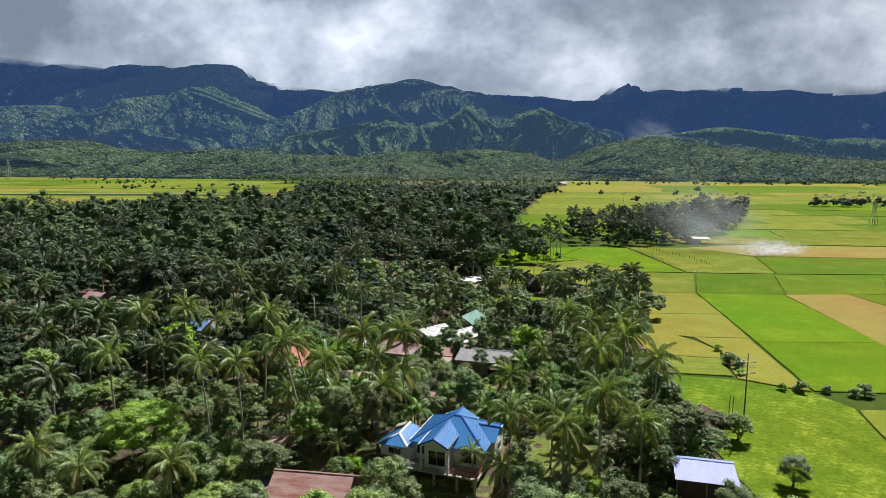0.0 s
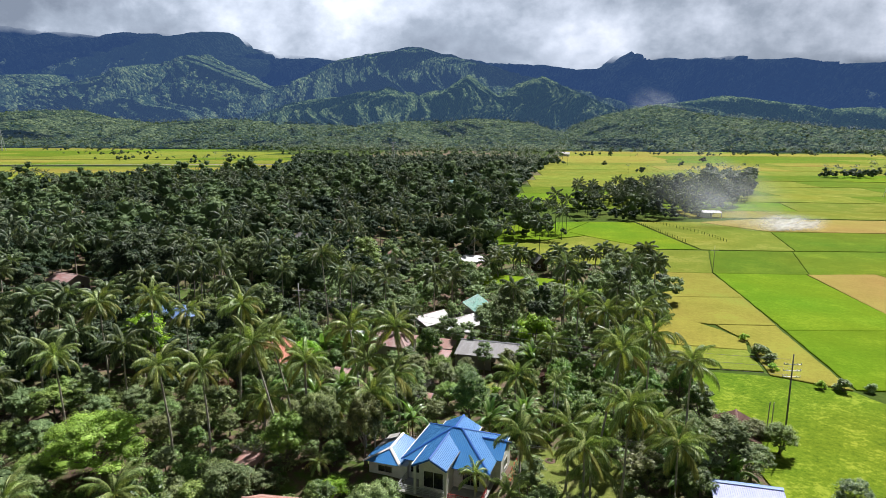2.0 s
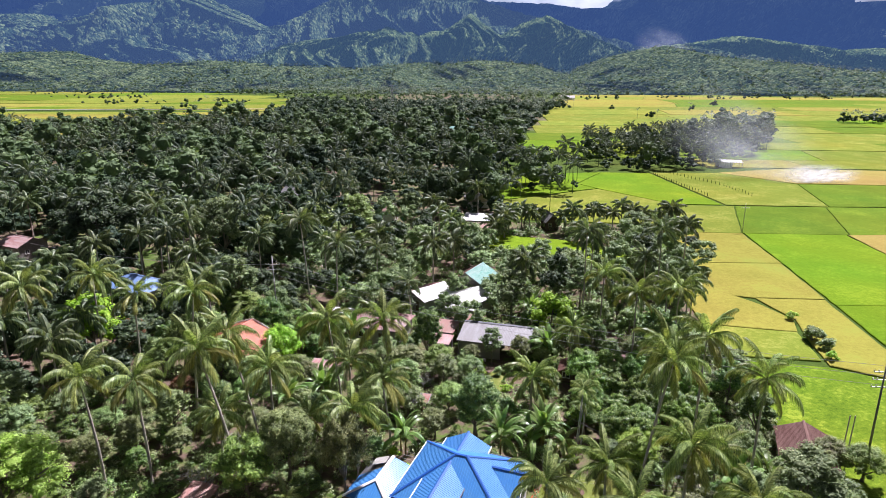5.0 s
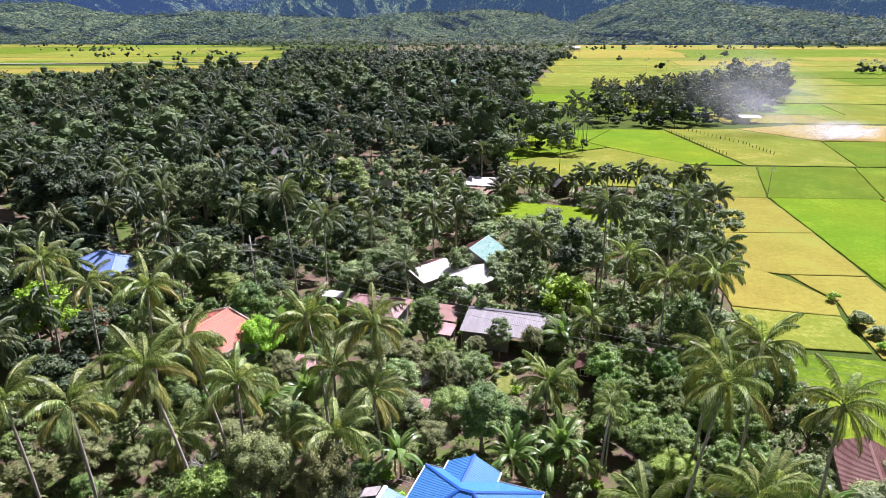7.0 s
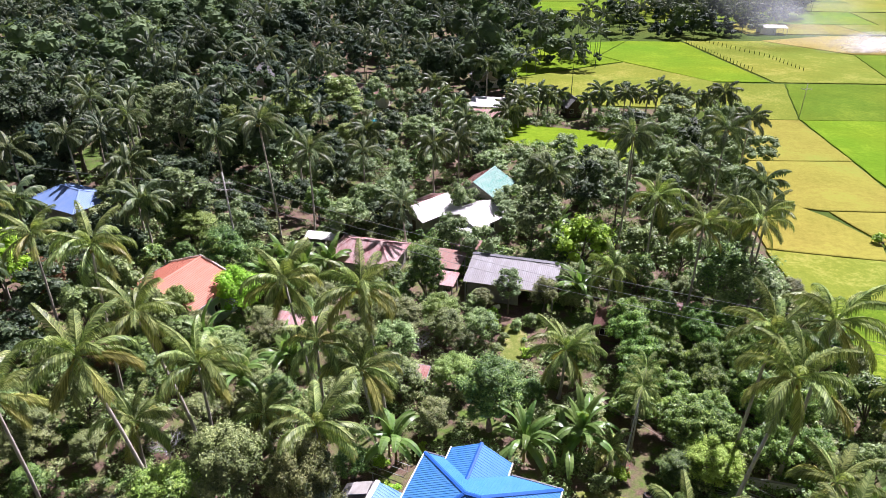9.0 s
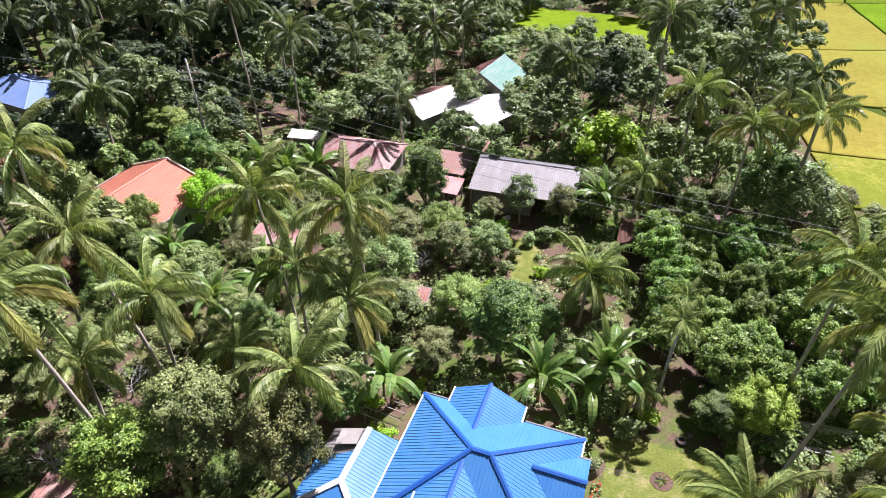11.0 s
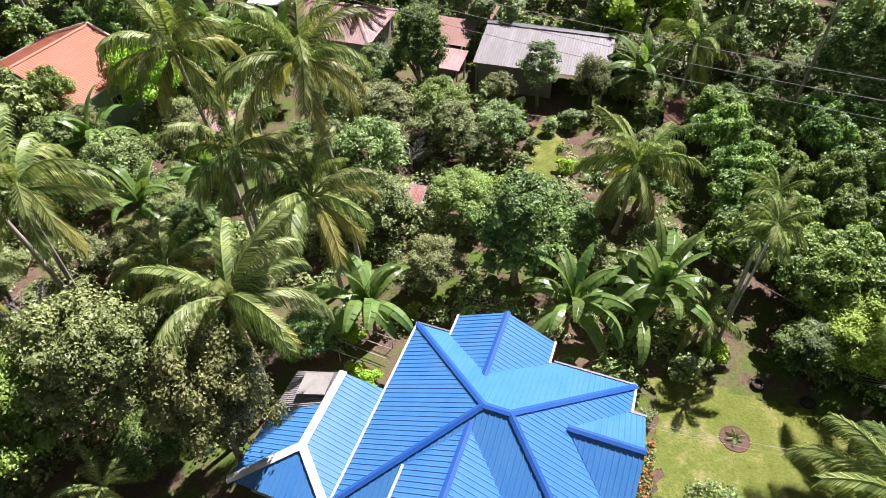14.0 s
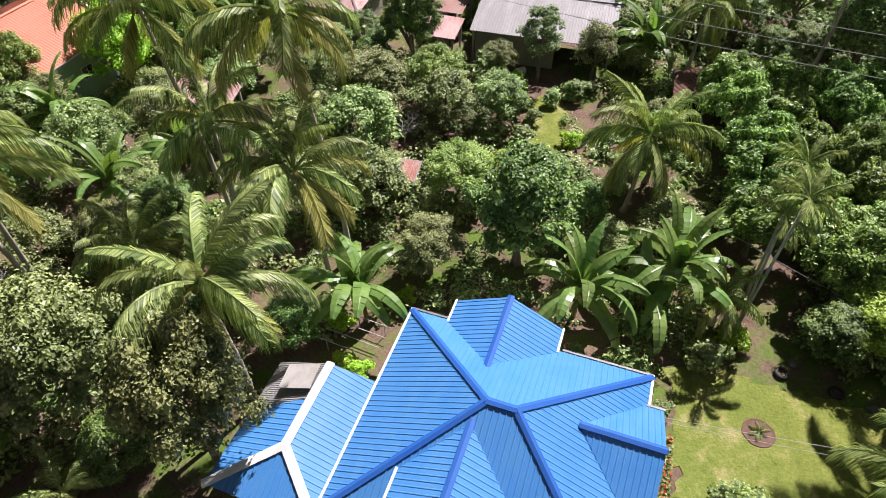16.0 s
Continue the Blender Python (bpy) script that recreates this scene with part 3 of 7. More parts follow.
def ridge(label, dist, crest, depth, seed, mat, cols, rows, rough):
    """A wooded ridge with spurs and gullies, its crest through the given (x, height)."""
    xs, hs = np.array([c[0] for c in crest], float), np.array([c[1] for c in crest], float)
    X = np.linspace(xs[0], xs[-1], cols)
    H = np.interp(X, xs, hs)
    if rough > 0.8:                              # trees and small summits along the crest
        H = H * np.array([1 + 0.022 * noise.fractal((x / 130, seed, 1.0), 0.7, 2.1, 5) for x in X])
    verts, tris = [], []
    for j in range(rows):
        v = j / (rows - 1)                       # 0 at the foot, 1 on the crest
        for x, h in zip(X, H):
            verts.append((x, *slope_at(x, h, v, dist, depth, seed, rough)))
    for j in range(rows - 1):
        for i in range(cols - 1):
            a = j * cols + i
            tris += [(a, a + 1, a + cols + 1), (a, a + cols + 1, a + cols)]
    top = (rows - 1) * cols
    base = len(verts)
    for i, x in enumerate(X):
        verts.append((x, dist + depth * 0.5, -4.0))
    for i in range(cols - 1):
        tris += [(top + i, top + i + 1, base + i + 1), (top + i, base + i + 1, base + i)]
    return tagged(new("backdrop", fast_mesh("mountain", verts, tris, [mat], smooth=True)), label, "mountain", "mountains", "structure")


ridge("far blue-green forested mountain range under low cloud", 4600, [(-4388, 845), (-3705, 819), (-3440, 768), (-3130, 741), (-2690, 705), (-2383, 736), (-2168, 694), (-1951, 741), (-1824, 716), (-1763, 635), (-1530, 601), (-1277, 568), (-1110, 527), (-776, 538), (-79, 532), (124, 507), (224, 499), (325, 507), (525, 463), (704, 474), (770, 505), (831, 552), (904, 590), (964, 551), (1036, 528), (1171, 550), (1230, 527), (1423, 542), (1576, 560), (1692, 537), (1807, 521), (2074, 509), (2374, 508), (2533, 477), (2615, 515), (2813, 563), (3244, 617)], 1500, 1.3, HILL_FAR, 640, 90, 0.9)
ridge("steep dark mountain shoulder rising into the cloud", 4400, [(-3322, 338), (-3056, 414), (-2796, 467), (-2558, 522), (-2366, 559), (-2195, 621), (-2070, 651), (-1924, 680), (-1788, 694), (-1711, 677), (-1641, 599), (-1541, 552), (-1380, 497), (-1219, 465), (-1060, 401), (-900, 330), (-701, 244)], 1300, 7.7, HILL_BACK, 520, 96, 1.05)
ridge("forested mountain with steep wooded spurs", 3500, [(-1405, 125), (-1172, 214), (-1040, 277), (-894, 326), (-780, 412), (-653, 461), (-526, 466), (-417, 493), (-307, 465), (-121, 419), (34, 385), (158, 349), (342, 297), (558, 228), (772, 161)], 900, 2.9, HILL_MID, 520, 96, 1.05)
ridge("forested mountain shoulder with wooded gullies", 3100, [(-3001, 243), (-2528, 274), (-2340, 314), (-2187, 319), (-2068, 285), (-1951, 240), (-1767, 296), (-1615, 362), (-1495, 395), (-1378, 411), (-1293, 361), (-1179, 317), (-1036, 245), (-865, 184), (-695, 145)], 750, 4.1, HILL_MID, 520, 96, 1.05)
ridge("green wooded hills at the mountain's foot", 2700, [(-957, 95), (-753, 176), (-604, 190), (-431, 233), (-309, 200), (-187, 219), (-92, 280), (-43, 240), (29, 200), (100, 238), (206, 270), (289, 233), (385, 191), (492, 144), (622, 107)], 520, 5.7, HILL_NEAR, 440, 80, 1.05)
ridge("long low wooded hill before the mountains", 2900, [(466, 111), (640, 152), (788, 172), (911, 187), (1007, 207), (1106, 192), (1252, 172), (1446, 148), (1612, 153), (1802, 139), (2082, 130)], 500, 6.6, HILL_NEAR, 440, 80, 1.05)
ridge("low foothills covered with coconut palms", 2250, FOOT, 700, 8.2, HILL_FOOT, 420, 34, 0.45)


# ---- trees ----
def leaf_quads(centres, normals, size, rnd, stretch=1.7, droop=0.0):
    """Folded leaves (two triangles each) at the centres, facing roughly along the normals."""
    n = len(centres)
    nor = normals + rnd.normal(0, 0.42, (n, 3))
    nor /= np.linalg.norm(nor, axis=1, keepdims=True)
    t = np.cross(nor, rnd.normal(0, 1, (n, 3)))
    t /= np.linalg.norm(t, axis=1, keepdims=True) + 1e-9
    t[:, 2] -= droop
    b = np.cross(nor, t)
    s = (size * rnd.uniform(0.6, 1.35, n))[:, None]
    p0, p1 = centres - t * s * stretch / 2, centres + t * s * stretch / 2
    q0, q1 = centres + b * s / 2 + nor * s * 0.12, centres - b * s / 2 + nor * s * 0.12
    v = np.stack([p0, q0, p1, q1], 1).reshape(-1, 3)
    i = np.arange(n)[:, None] * 4
    return v, np.concatenate([i + [0, 1, 2], i + [0, 2, 3]])


def crown_arrays(seed, radius, height, lumps, leaves, size, lump_r=(0.32, 0.55), stretch=1.6, core=True, flat=0.0, shell=(0.5, 1.2), heart=0.62):
    """A crown out of leafy lumps set round an uneven body, with gaps between them. Centre of its base at the origin."""
    rnd = np.random.default_rng(seed)
    V, T, base = [], [], 0
    per = max(8, leaves // lumps)
    cent = []
    for k in range(lumps):
        a, h = rnd.uniform(0, 2 * math.pi), rnd.uniform(0.0, 1.0) ** 0.8
        rr = radius * math.sqrt(max(0.05, 1 - (1.15 * h - 0.25) ** 2)) * rnd.uniform(0.35, 0.82)
        cent.append((rr * math.cos(a), rr * math.sin(a), height * (0.2 + 0.68 * h), radius * rnd.uniform(*lump_r) * (1 - 0.25 * h)))
    for cx, cy, cz, r in cent:
        d = rnd.normal(0, 1, (per, 3))
        d /= np.linalg.norm(d, axis=1, keepdims=True)
        d[:, 2] = np.where(d[:, 2] < -0.35, -d[:, 2], d[:, 2])
        rad = r * rnd.uniform(*shell, per)[:, None]
        c = np.array([cx, cy, cz]) + d * rad * [1, 1, 0.8 - flat]
        v, t = leaf_quads(c, d + [0, 0, 0.85], size, rnd, stretch)
        V.append(v)
        T.append(t + base)
        base += len(v)
        if core:
            cv, ct = lump_core(rnd, r * heart)
            V.append(cv * [1, 1, 0.8 - flat] + [cx, cy, cz])
            T.append(ct + base)
            base += len(cv)
    return np.concatenate(V), np.concatenate(T)


def ico(level):
    bm = bmesh.new()
    bmesh.ops.create_icosphere(bm, subdivisions=level, radius=1.0)
    v, t = np.array([x.co[:] for x in bm.verts]), np.array([[x.index for x in f.verts] for f in bm.faces])
    bm.free()
    return v, t


ICO1, ICO2 = ico(1), ico(2)


def lump_core(rnd, r):
    v, t = ICO1
    return v * (r * rnd.uniform(0.8, 1.1, (len(v), 1))), t


def trunk_bm(height, r0, r1, lean=0.0, limbs=(), sides=7, seg=5, sway=0.0):
    bm = bmesh.new()
    pts, rad = [], []
    for i in range(seg + 1):
        u = i / seg
        pts.append((lean * u ** 1.6 + sway * math.sin(u * 3.0), sway * 0.6 * math.sin(u * 4.1), height * u))
        rad.append((r0 * 1.5 if i == 0 else r0) + (r1 - r0) * u)
    tube(bm, pts, rad, sides)
    for a, h, ln, up in limbs:
        p = Vector((lean * (h / height) ** 1.6, 0, h))
        q = p + Vector((math.cos(a) * ln * 0.55, math.sin(a) * ln * 0.55, up * 0.6))
        s = p + Vector((math.cos(a) * ln, math.sin(a) * ln, up))
        tube(bm, [p, q, s], [r0 * 0.5, r0 * 0.35, r0 * 0.12], 5)
    return bm


TREE_KINDS = {}


def tree_kind(key, mat, seed, radius, height, bole, lumps, leaves, size, **kw):
    """Makes the shared meshes of one kind: trunk with limbs, and crown."""
    rnd = random.Random(seed)
    v, t = crown_arrays(seed, radius, height, lumps, leaves, size, **kw)
    crown = fast_mesh(key + "_crown", v + [0, 0, bole * 0.85], t, [mat])
    limbs = [(rnd.uniform(0, 6.28), bole * rnd.uniform(0.7, 1.0), radius * 0.65, height * 0.45) for _ in range(5)]
    tr = bm_mesh(key + "_trunk", trunk_bm(bole + height * 0.5, 0.05 * radius + 0.05, 0.05, 0.0, limbs, 6, 4, 0.12), BARK, True)
    TREE_KINDS[key] = (tr, crown, bole * 0.85 + height)


def put_tree(key, x, y, scale, label, name="tree", group="village trees", turn=None, z=None, tall=1.0):
    tr, crown, _ = TREE_KINDS[key]
    h = ((x * 12.9898 + y * 78.233) * 43.758) % 6.283
    ob = thing(name, Matrix.LocRotScale((x, y, ground_z(x, y) - 0.05 if z is None else z), Euler((0, 0, h if turn is None else turn)), (scale, scale, scale * tall)), label, "tree", group)
    part("trunk", tr, None, ob)
    part("crown", crown, None, ob)
    return ob


def frond_arrays(seed, length, start, curl, pairs, leaf, segs=8, width=0.055, two=True):
    """One feather frond along +x: a bowed rib with hanging leaflets on both sides. start: its rise in degrees; curl: how far it bends down."""
    rnd = np.random.default_rng(seed)
    P, a, p = [], math.radians(start), np.zeros(3)
    for i in range(segs + 1):
        P.append(p.copy())
        p = p + length / segs * np.array([math.cos(a), 0, math.sin(a)])
        a -= math.radians(curl) / segs * (0.5 + 1.0 * i / segs)
    P = np.array(P)
    V, T = [], []

    def at(u):
        k = min(int(u * segs), segs - 1)
        return P[k] + (P[k + 1] - P[k]) * (u * segs - k), (P[k + 1] - P[k]) / np.linalg.norm(P[k + 1] - P[k])

    for i in range(segs):                         # rib
        w0, w1 = 0.07 * (1 - i / segs) + 0.012, 0.07 * (1 - (i + 1) / segs) + 0.012
        b = len(V)
        V += [P[i] + [0, w0, 0], P[i] - [0, w0, 0], P[i] + [0, 0, w0 * 1.2], P[i + 1] + [0, w1, 0], P[i + 1] - [0, w1, 0], P[i + 1] + [0, 0, w1 * 1.2]]
        T += [(b, b + 3, b + 5), (b, b + 5, b + 2), (b + 2, b + 5, b + 4), (b + 2, b + 4, b + 1)]
    for k in range(pairs):
        u = 0.16 + 0.83 * (k + 0.5) / pairs
        c, d = at(u)
        ln = leaf * (0.45 + 0.9 * math.sin(math.pi * min(1, 0.12 + u * 0.86))) * rnd.uniform(0.85, 1.1)
        for s in (1, -1):
            out = np.array([d[0] * 0.95, s * 0.7, d[2] * 0.95 + 0.02 + rnd.uniform(-0.14, 0.14)])
            out /= np.linalg.norm(out)
            m = c + out * ln * 0.5 + [0, 0, -0.2 * ln]
            e = c + out * ln * 0.78 + [0, 0, -0.82 * ln * rnd.uniform(0.6, 1.35)]
            w = d * width * (1.0 if two else 1.6)
            b = len(V)
            V += [c - w * 0.7, c + w * 0.7, m - w + [0, 0, 0], m + w, e]
            T += [(b, b + 1, b + 3), (b, b + 3, b + 2), (b + 2, b + 3, b + 4)]
    return np.array(V), np.array(T)


bm = bmesh.new()
bmesh.ops.create_icosphere(bm, subdivisions=2, radius=0.16, matrix=Matrix.Diagonal((0.9, 0.9, 1.15, 1)))
COCONUT = bm_mesh("coconut", bm, HUSK, True)
FRONDS = {}
for key, start, curl in (("up", 70, 70), ("high", 54, 105), ("mid", 32, 122), ("low", 2, 98), ("hang", -38, 48)):
    for k in range(2):
        v, t = frond_arrays(11 + k + len(key) * 3, 4.4 if key != "hang" else 3.7, start + 5 * k, curl + 12 * k, 74, 0.82, width=0.028)
        # dull set for palms beyond y 126: distance and shade put into the leaf colour
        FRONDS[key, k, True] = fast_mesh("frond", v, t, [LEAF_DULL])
        FRONDS[key, k, False] = fast_mesh("frond", v, t, [LEAF_RIPE if key == "hang" or key == "low" and k else LEAF_PALM])


def near_palm(x, y, top, label, fronds=19, size=1.0, lean=(0.0, 0.0), base=None, seed=0, group="coconut palms"):
    """A coconut palm with every frond a mesh of its own; top: height of the crown's heart; lean: how far the foot stands off."""
    rnd = random.Random(seed * 7 + int(x * 13) + int(y * 7))
    fx, fy = x - lean[0], y - lean[1]
    gz = ground_z(fx, fy) if base is None else base
    ob = thing("coconut_palm", Matrix.Translation((fx, fy, gz)), label, "palm tree", group)
    bm, h = bmesh.new(), top - gz
    pts = [(lean[0] * u ** 1.4 + 0.1 * math.sin(5 * u), lean[1] * u ** 1.4, h * u) for u in (0, 0.06, 0.2, 0.4, 0.6, 0.8, 1.0)]
    tube(bm, pts, [0.27, 0.19, 0.16, 0.145, 0.135, 0.125, 0.11], 8)
    part("trunk", bm, PALM_BARK, ob, smooth=True)
    head = Vector((lean[0] + 0.1 * math.sin(5), lean[1], h))
    kinds = ["up"] * 3 + ["high"] * 4 + ["mid"] * 5 + ["low"] * 5 + ["hang"] * 3
    a = rnd.uniform(0, 6)
    for i in range(fronds):
        key = kinds[int(i * len(kinds) / fronds)]
        a += 2.4 + rnd.uniform(-0.25, 0.25)
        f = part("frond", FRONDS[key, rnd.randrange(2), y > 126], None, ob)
        s = size * rnd.uniform(0.88, 1.1)
        f.matrix_local = Matrix.LocRotScale(head, Euler((rnd.uniform(-0.25, 0.25), rnd.uniform(-0.12, 0.12), a)), (s, s, s))
    for i in range(5):
        b = rnd.uniform(0, 6.28)
        part("coconut", COCONUT, None, ob).location = head + Vector((0.3 * math.cos(b), 0.3 * math.sin(b), -0.22 - 0.35 * rnd.random()))
    return ob


def palm_crown_arrays(seed, fronds, pairs, size, spread=4.2, width=0.09):
    rnd = np.random.default_rng(seed)
    V, T, b, a = [], [], 0, 0.0
    for i in range(fronds):
        u = i / fronds
        v, t = frond_arrays(seed * 31 + i, spread * rnd.uniform(0.85, 1.1), 74 - 100 * u, 100, pairs, size, 5 if pairs > 8 else 3, width, False)
        a += 2.4 + rnd.uniform(-0.3, 0.3)
        c, s = math.cos(a), math.sin(a)
        V.append(v @ np.array([[c, s, 0], [-s, c, 0], [0, 0, 1]]))
        T.append(t + b)
        b += len(v)
    return np.concatenate(V), np.concatenate(T)


PALM_KINDS = []
for k in range(4):
    v, t = palm_crown_arrays(k + 3, 20, 16, 0.95, 4.2, width=0.11)
    tr = bm_mesh("palm_trunk", trunk_bm(1.0, 0.19, 0.12, 0.0, (), 6, 4), PALM_BARK, True)
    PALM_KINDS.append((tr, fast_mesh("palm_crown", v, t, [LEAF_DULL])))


def mid_palm(x, y, top, k, size=1.0):
    tr, cr = PALM_KINDS[k % 4]
    g = ground_z(x, y)
    ob = thing("coconut_palm", pose(x, y, g, 0, 0, (x * 53 + y * 31) % 360), "coconut palm with a bare grey trunk and a ragged crown", "palm tree", "coconut palms")
    t = part("trunk", tr, None, ob)
    t.scale = (1, 1, top - g)
    c = part("crown", cr, None, ob)
    c.location, c.scale = (0, 0, top - g), (size, size, size)
    return ob


# ---- houses ----
def slope_bm(pts, down, spacing=0.25, rib=0.026, thick=0.05, width=0.042):
    """A flat roof face (convex corners) of ribbed sheet: a thin slab with a rib at every spacing, running down."""
    pts = [Vector(p) for p in pts]
    n = (pts[1] - pts[0]).cross(pts[2] - pts[0]).normalized()
    if n.z < 0:
        pts, n = pts[::-1], -n
    down = (Vector(down) - n * n.dot(Vector(down))).normalized()
    across = n.cross(down)
    s = [p.dot(across) for p in pts]
    lo, hi, k = min(s), max(s), len(pts)
    cuts = {round(q, 4): 0.0 for q in s}
    c = lo + spacing / 2
    while c < hi - width:
        for q, h in ((-1, 0.0), (-0.45, rib), (0.45, rib), (1, 0.0)):
            cuts[round(c + q * width, 4)] = h
        c += spacing
    bm, last = bmesh.new(), None
    for q in sorted(cuts):
        ends = []
        for i in range(k):
            a, b = pts[i], pts[(i + 1) % k]
            sa, sb = a.dot(across) - q, b.dot(across) - q
            if abs(sa) < 2e-4:
                ends.append(a)
            if sa * sb < 0 and abs(sa) >= 2e-4 and abs(sb) >= 2e-4:
                ends.append(a + (b - a) * (sa / (sa - sb)))
        if not ends:
            continue
        ends.sort(key=lambda p: p.dot(down))
        row = [bm.verts.new(e + n * cuts[q]) for e in (ends[0], ends[-1])]
        if last:
            bm.faces.new((last[0], last[1], row[1], row[0]))
        last = row
    bmesh.ops.remove_doubles(bm, verts=bm.verts, dist=0.002)
    bmesh.ops.dissolve_degenerate(bm, edges=bm.edges, dist=0.0005)
    bmesh.ops.recalc_face_normals(bm, faces=bm.faces)
    if bm.faces and sum((f.normal.z for f in bm.faces)) < 0:
        bmesh.ops.reverse_faces(bm, faces=bm.faces)
    bmesh.ops.solidify(bm, geom=bm.faces[:], thickness=thick)
    return bm


def bar(bm, a, b, w, h, lift=0.0):
    """A straight batten from a to b, w wide and h high, its top facing up."""
    a, b = Vector(a), Vector(b)
    d = (b - a).normalized()
    side = d.cross(Vector((0, 0, 1)))
    side = side.normalized() if side.length > 1e-4 else Vector((1, 0, 0))
    up = side.cross(d)
    vs = [[bm.verts.new(p + side * w / 2 * s + up * (lift + t)) for s, t in ((-1, 0), (1, 0), (1, h), (-1, h))] for p in (a, b)]
    for i in range(4):
        bm.faces.new((vs[0][i], vs[0][(i + 1) % 4], vs[1][(i + 1) % 4], vs[1][i]))
    bm.faces.new(vs[0][::-1])
    bm.faces.new(vs[1])
    return bm


def cap(parent, a, b, mat, w=0.34, name="ridge_cap"):
    """A ridge or hip cap: two low wings over the joint."""
    a, b = Vector(a), Vector(b)
    d = (b - a).normalized()
    side = d.cross(Vector((0, 0, 1))).normalized()
    up = side.cross(d)
    bm = bmesh.new()
    r = [[bm.verts.new(p + side * q * w / 2 + up * h) for q, h in ((-1, 0.0), (-1, 0.03), (0, 0.10), (1, 0.03), (1, 0.0))] for p in (a - d * 0.05, b + d * 0.05)]
    for i in range(4):
        bm.faces.new((r[0][i], r[0][i + 1], r[1][i + 1], r[1][i]))
    bm.faces.new(r[0][::-1])
    bm.faces.new(r[1])
    return part(name, bm, mat, parent)


def window(parent, x, y, z, w, h, face, frame_mat=WHITE_PAINT):
    """A framed window set in a wall; face: the wall's outward side, 'x', '-x', 'y' or '-y'."""
    s = -1 if face[0] == "-" else 1
    flat = face[-1] == "y"

    def bx(u0, u1, z0, z1, d0, d1):
        d0, d1 = s * d0, s * d1
        return (x + u0, x + u1, y + min(d0, d1), y + max(d0, d1), z + z0, z + z1) if flat else (x + min(d0, d1), x + max(d0, d1), y + u0, y + u1, z + z0, z + z1)
    f = boxes(bx(-w / 2 - .06, w / 2 + .06, h, h + .06, 0, .06), bx(-w / 2 - .06, -w / 2, 0, h, 0, .06), bx(w / 2, w / 2 + .06, 0, h, 0, .06), bx(-.025, .025, 0, h, .0, .05), bx(-w / 2 - .1, w / 2 + .1, -.07, 0, 0, .1))
    win = part("window", f, frame_mat, parent)
    part("pane", boxes(bx(-w / 2, w / 2, 0, h, .003, .03)), DARK_GLASS, win)
    return win


def walls(parent, w, l, z0, z1, mat, t=0.15):
    for sx in ((-w / 2, w / 2, -l / 2, -l / 2 + t), (-w / 2, w / 2, l / 2 - t, l / 2), (-w / 2, -w / 2 + t, -l / 2 + t, l / 2 - t), (w / 2 - t, w / 2, -l / 2 + t, l / 2 - t)):
        part("wall", boxes((*sx, z0, z1)), mat, parent)


def gable_house(x, y, turn, w, l, eave, top, roof, wall, label, over=0.5, spacing=0.3, roof2=None, capm=None, base=None, openings=True, name="house"):
    """A small house with a two-sided roof, the ridge along its length."""
    g = ground_z(x, y) if base is None else base
    ob = thing(name, pose(x, y, g, 0, 0, turn), label, "house", "village houses")
    e, t = eave - g, top - g
    drop = (t - e) / (w / 2) * over
    walls(ob, w, l, -0.4, e - 0.02, wall)
    hw, hl = w / 2 + over, l / 2 + over
    part("roof_slope", slope_bm([(0, -hl, t), (0, hl, t), (-hw, hl, e - drop), (-hw, -hl, e - drop)], (-hw, 0, e - drop - t), spacing), roof2 or roof, ob)
    part("roof_slope", slope_bm([(0, -hl, t), (0, hl, t), (hw, hl, e - drop), (hw, -hl, e - drop)], (hw, 0, e - drop - t), spacing), roof, ob)
    for s in (-1, 1):
        bm = bmesh.new()
        a = [bm.verts.new((q, s * (l / 2 - 0.02) + d, z)) for d in (0, -0.14 * s) for q, z in ((-w / 2, e - 0.02), (w / 2, e - 0.02), (0, t - 0.1))]
        bm.faces.new(a[:3])
        bm.faces.new(a[3:])
        for i in range(3):
            bm.faces.new((a[i], a[(i + 1) % 3], a[3 + (i + 1) % 3], a[3 + i]))
        part("gable_wall", bm, wall, ob)
    cap(ob, (0, -hl, t), (0, hl, t), capm or roof)
    if openings and e > 1.8:
        window(ob, -w * 0.22, -l / 2, e * 0.42, 1.0, 0.9, "-y")
        part("door", boxes((w * 0.12, w * 0.12 + 0.85, -l / 2 - 0.03, -l / 2 + 0.02, 0.05, min(2.0, e - 0.1))), DARK_WOOD, ob, "dark wooden door")
        window(ob, w / 2, 0, e * 0.42, 1.0, 0.9, "x")
        window(ob, -w / 2, 0, e * 0.42, 1.0, 0.9, "-x")
    return ob


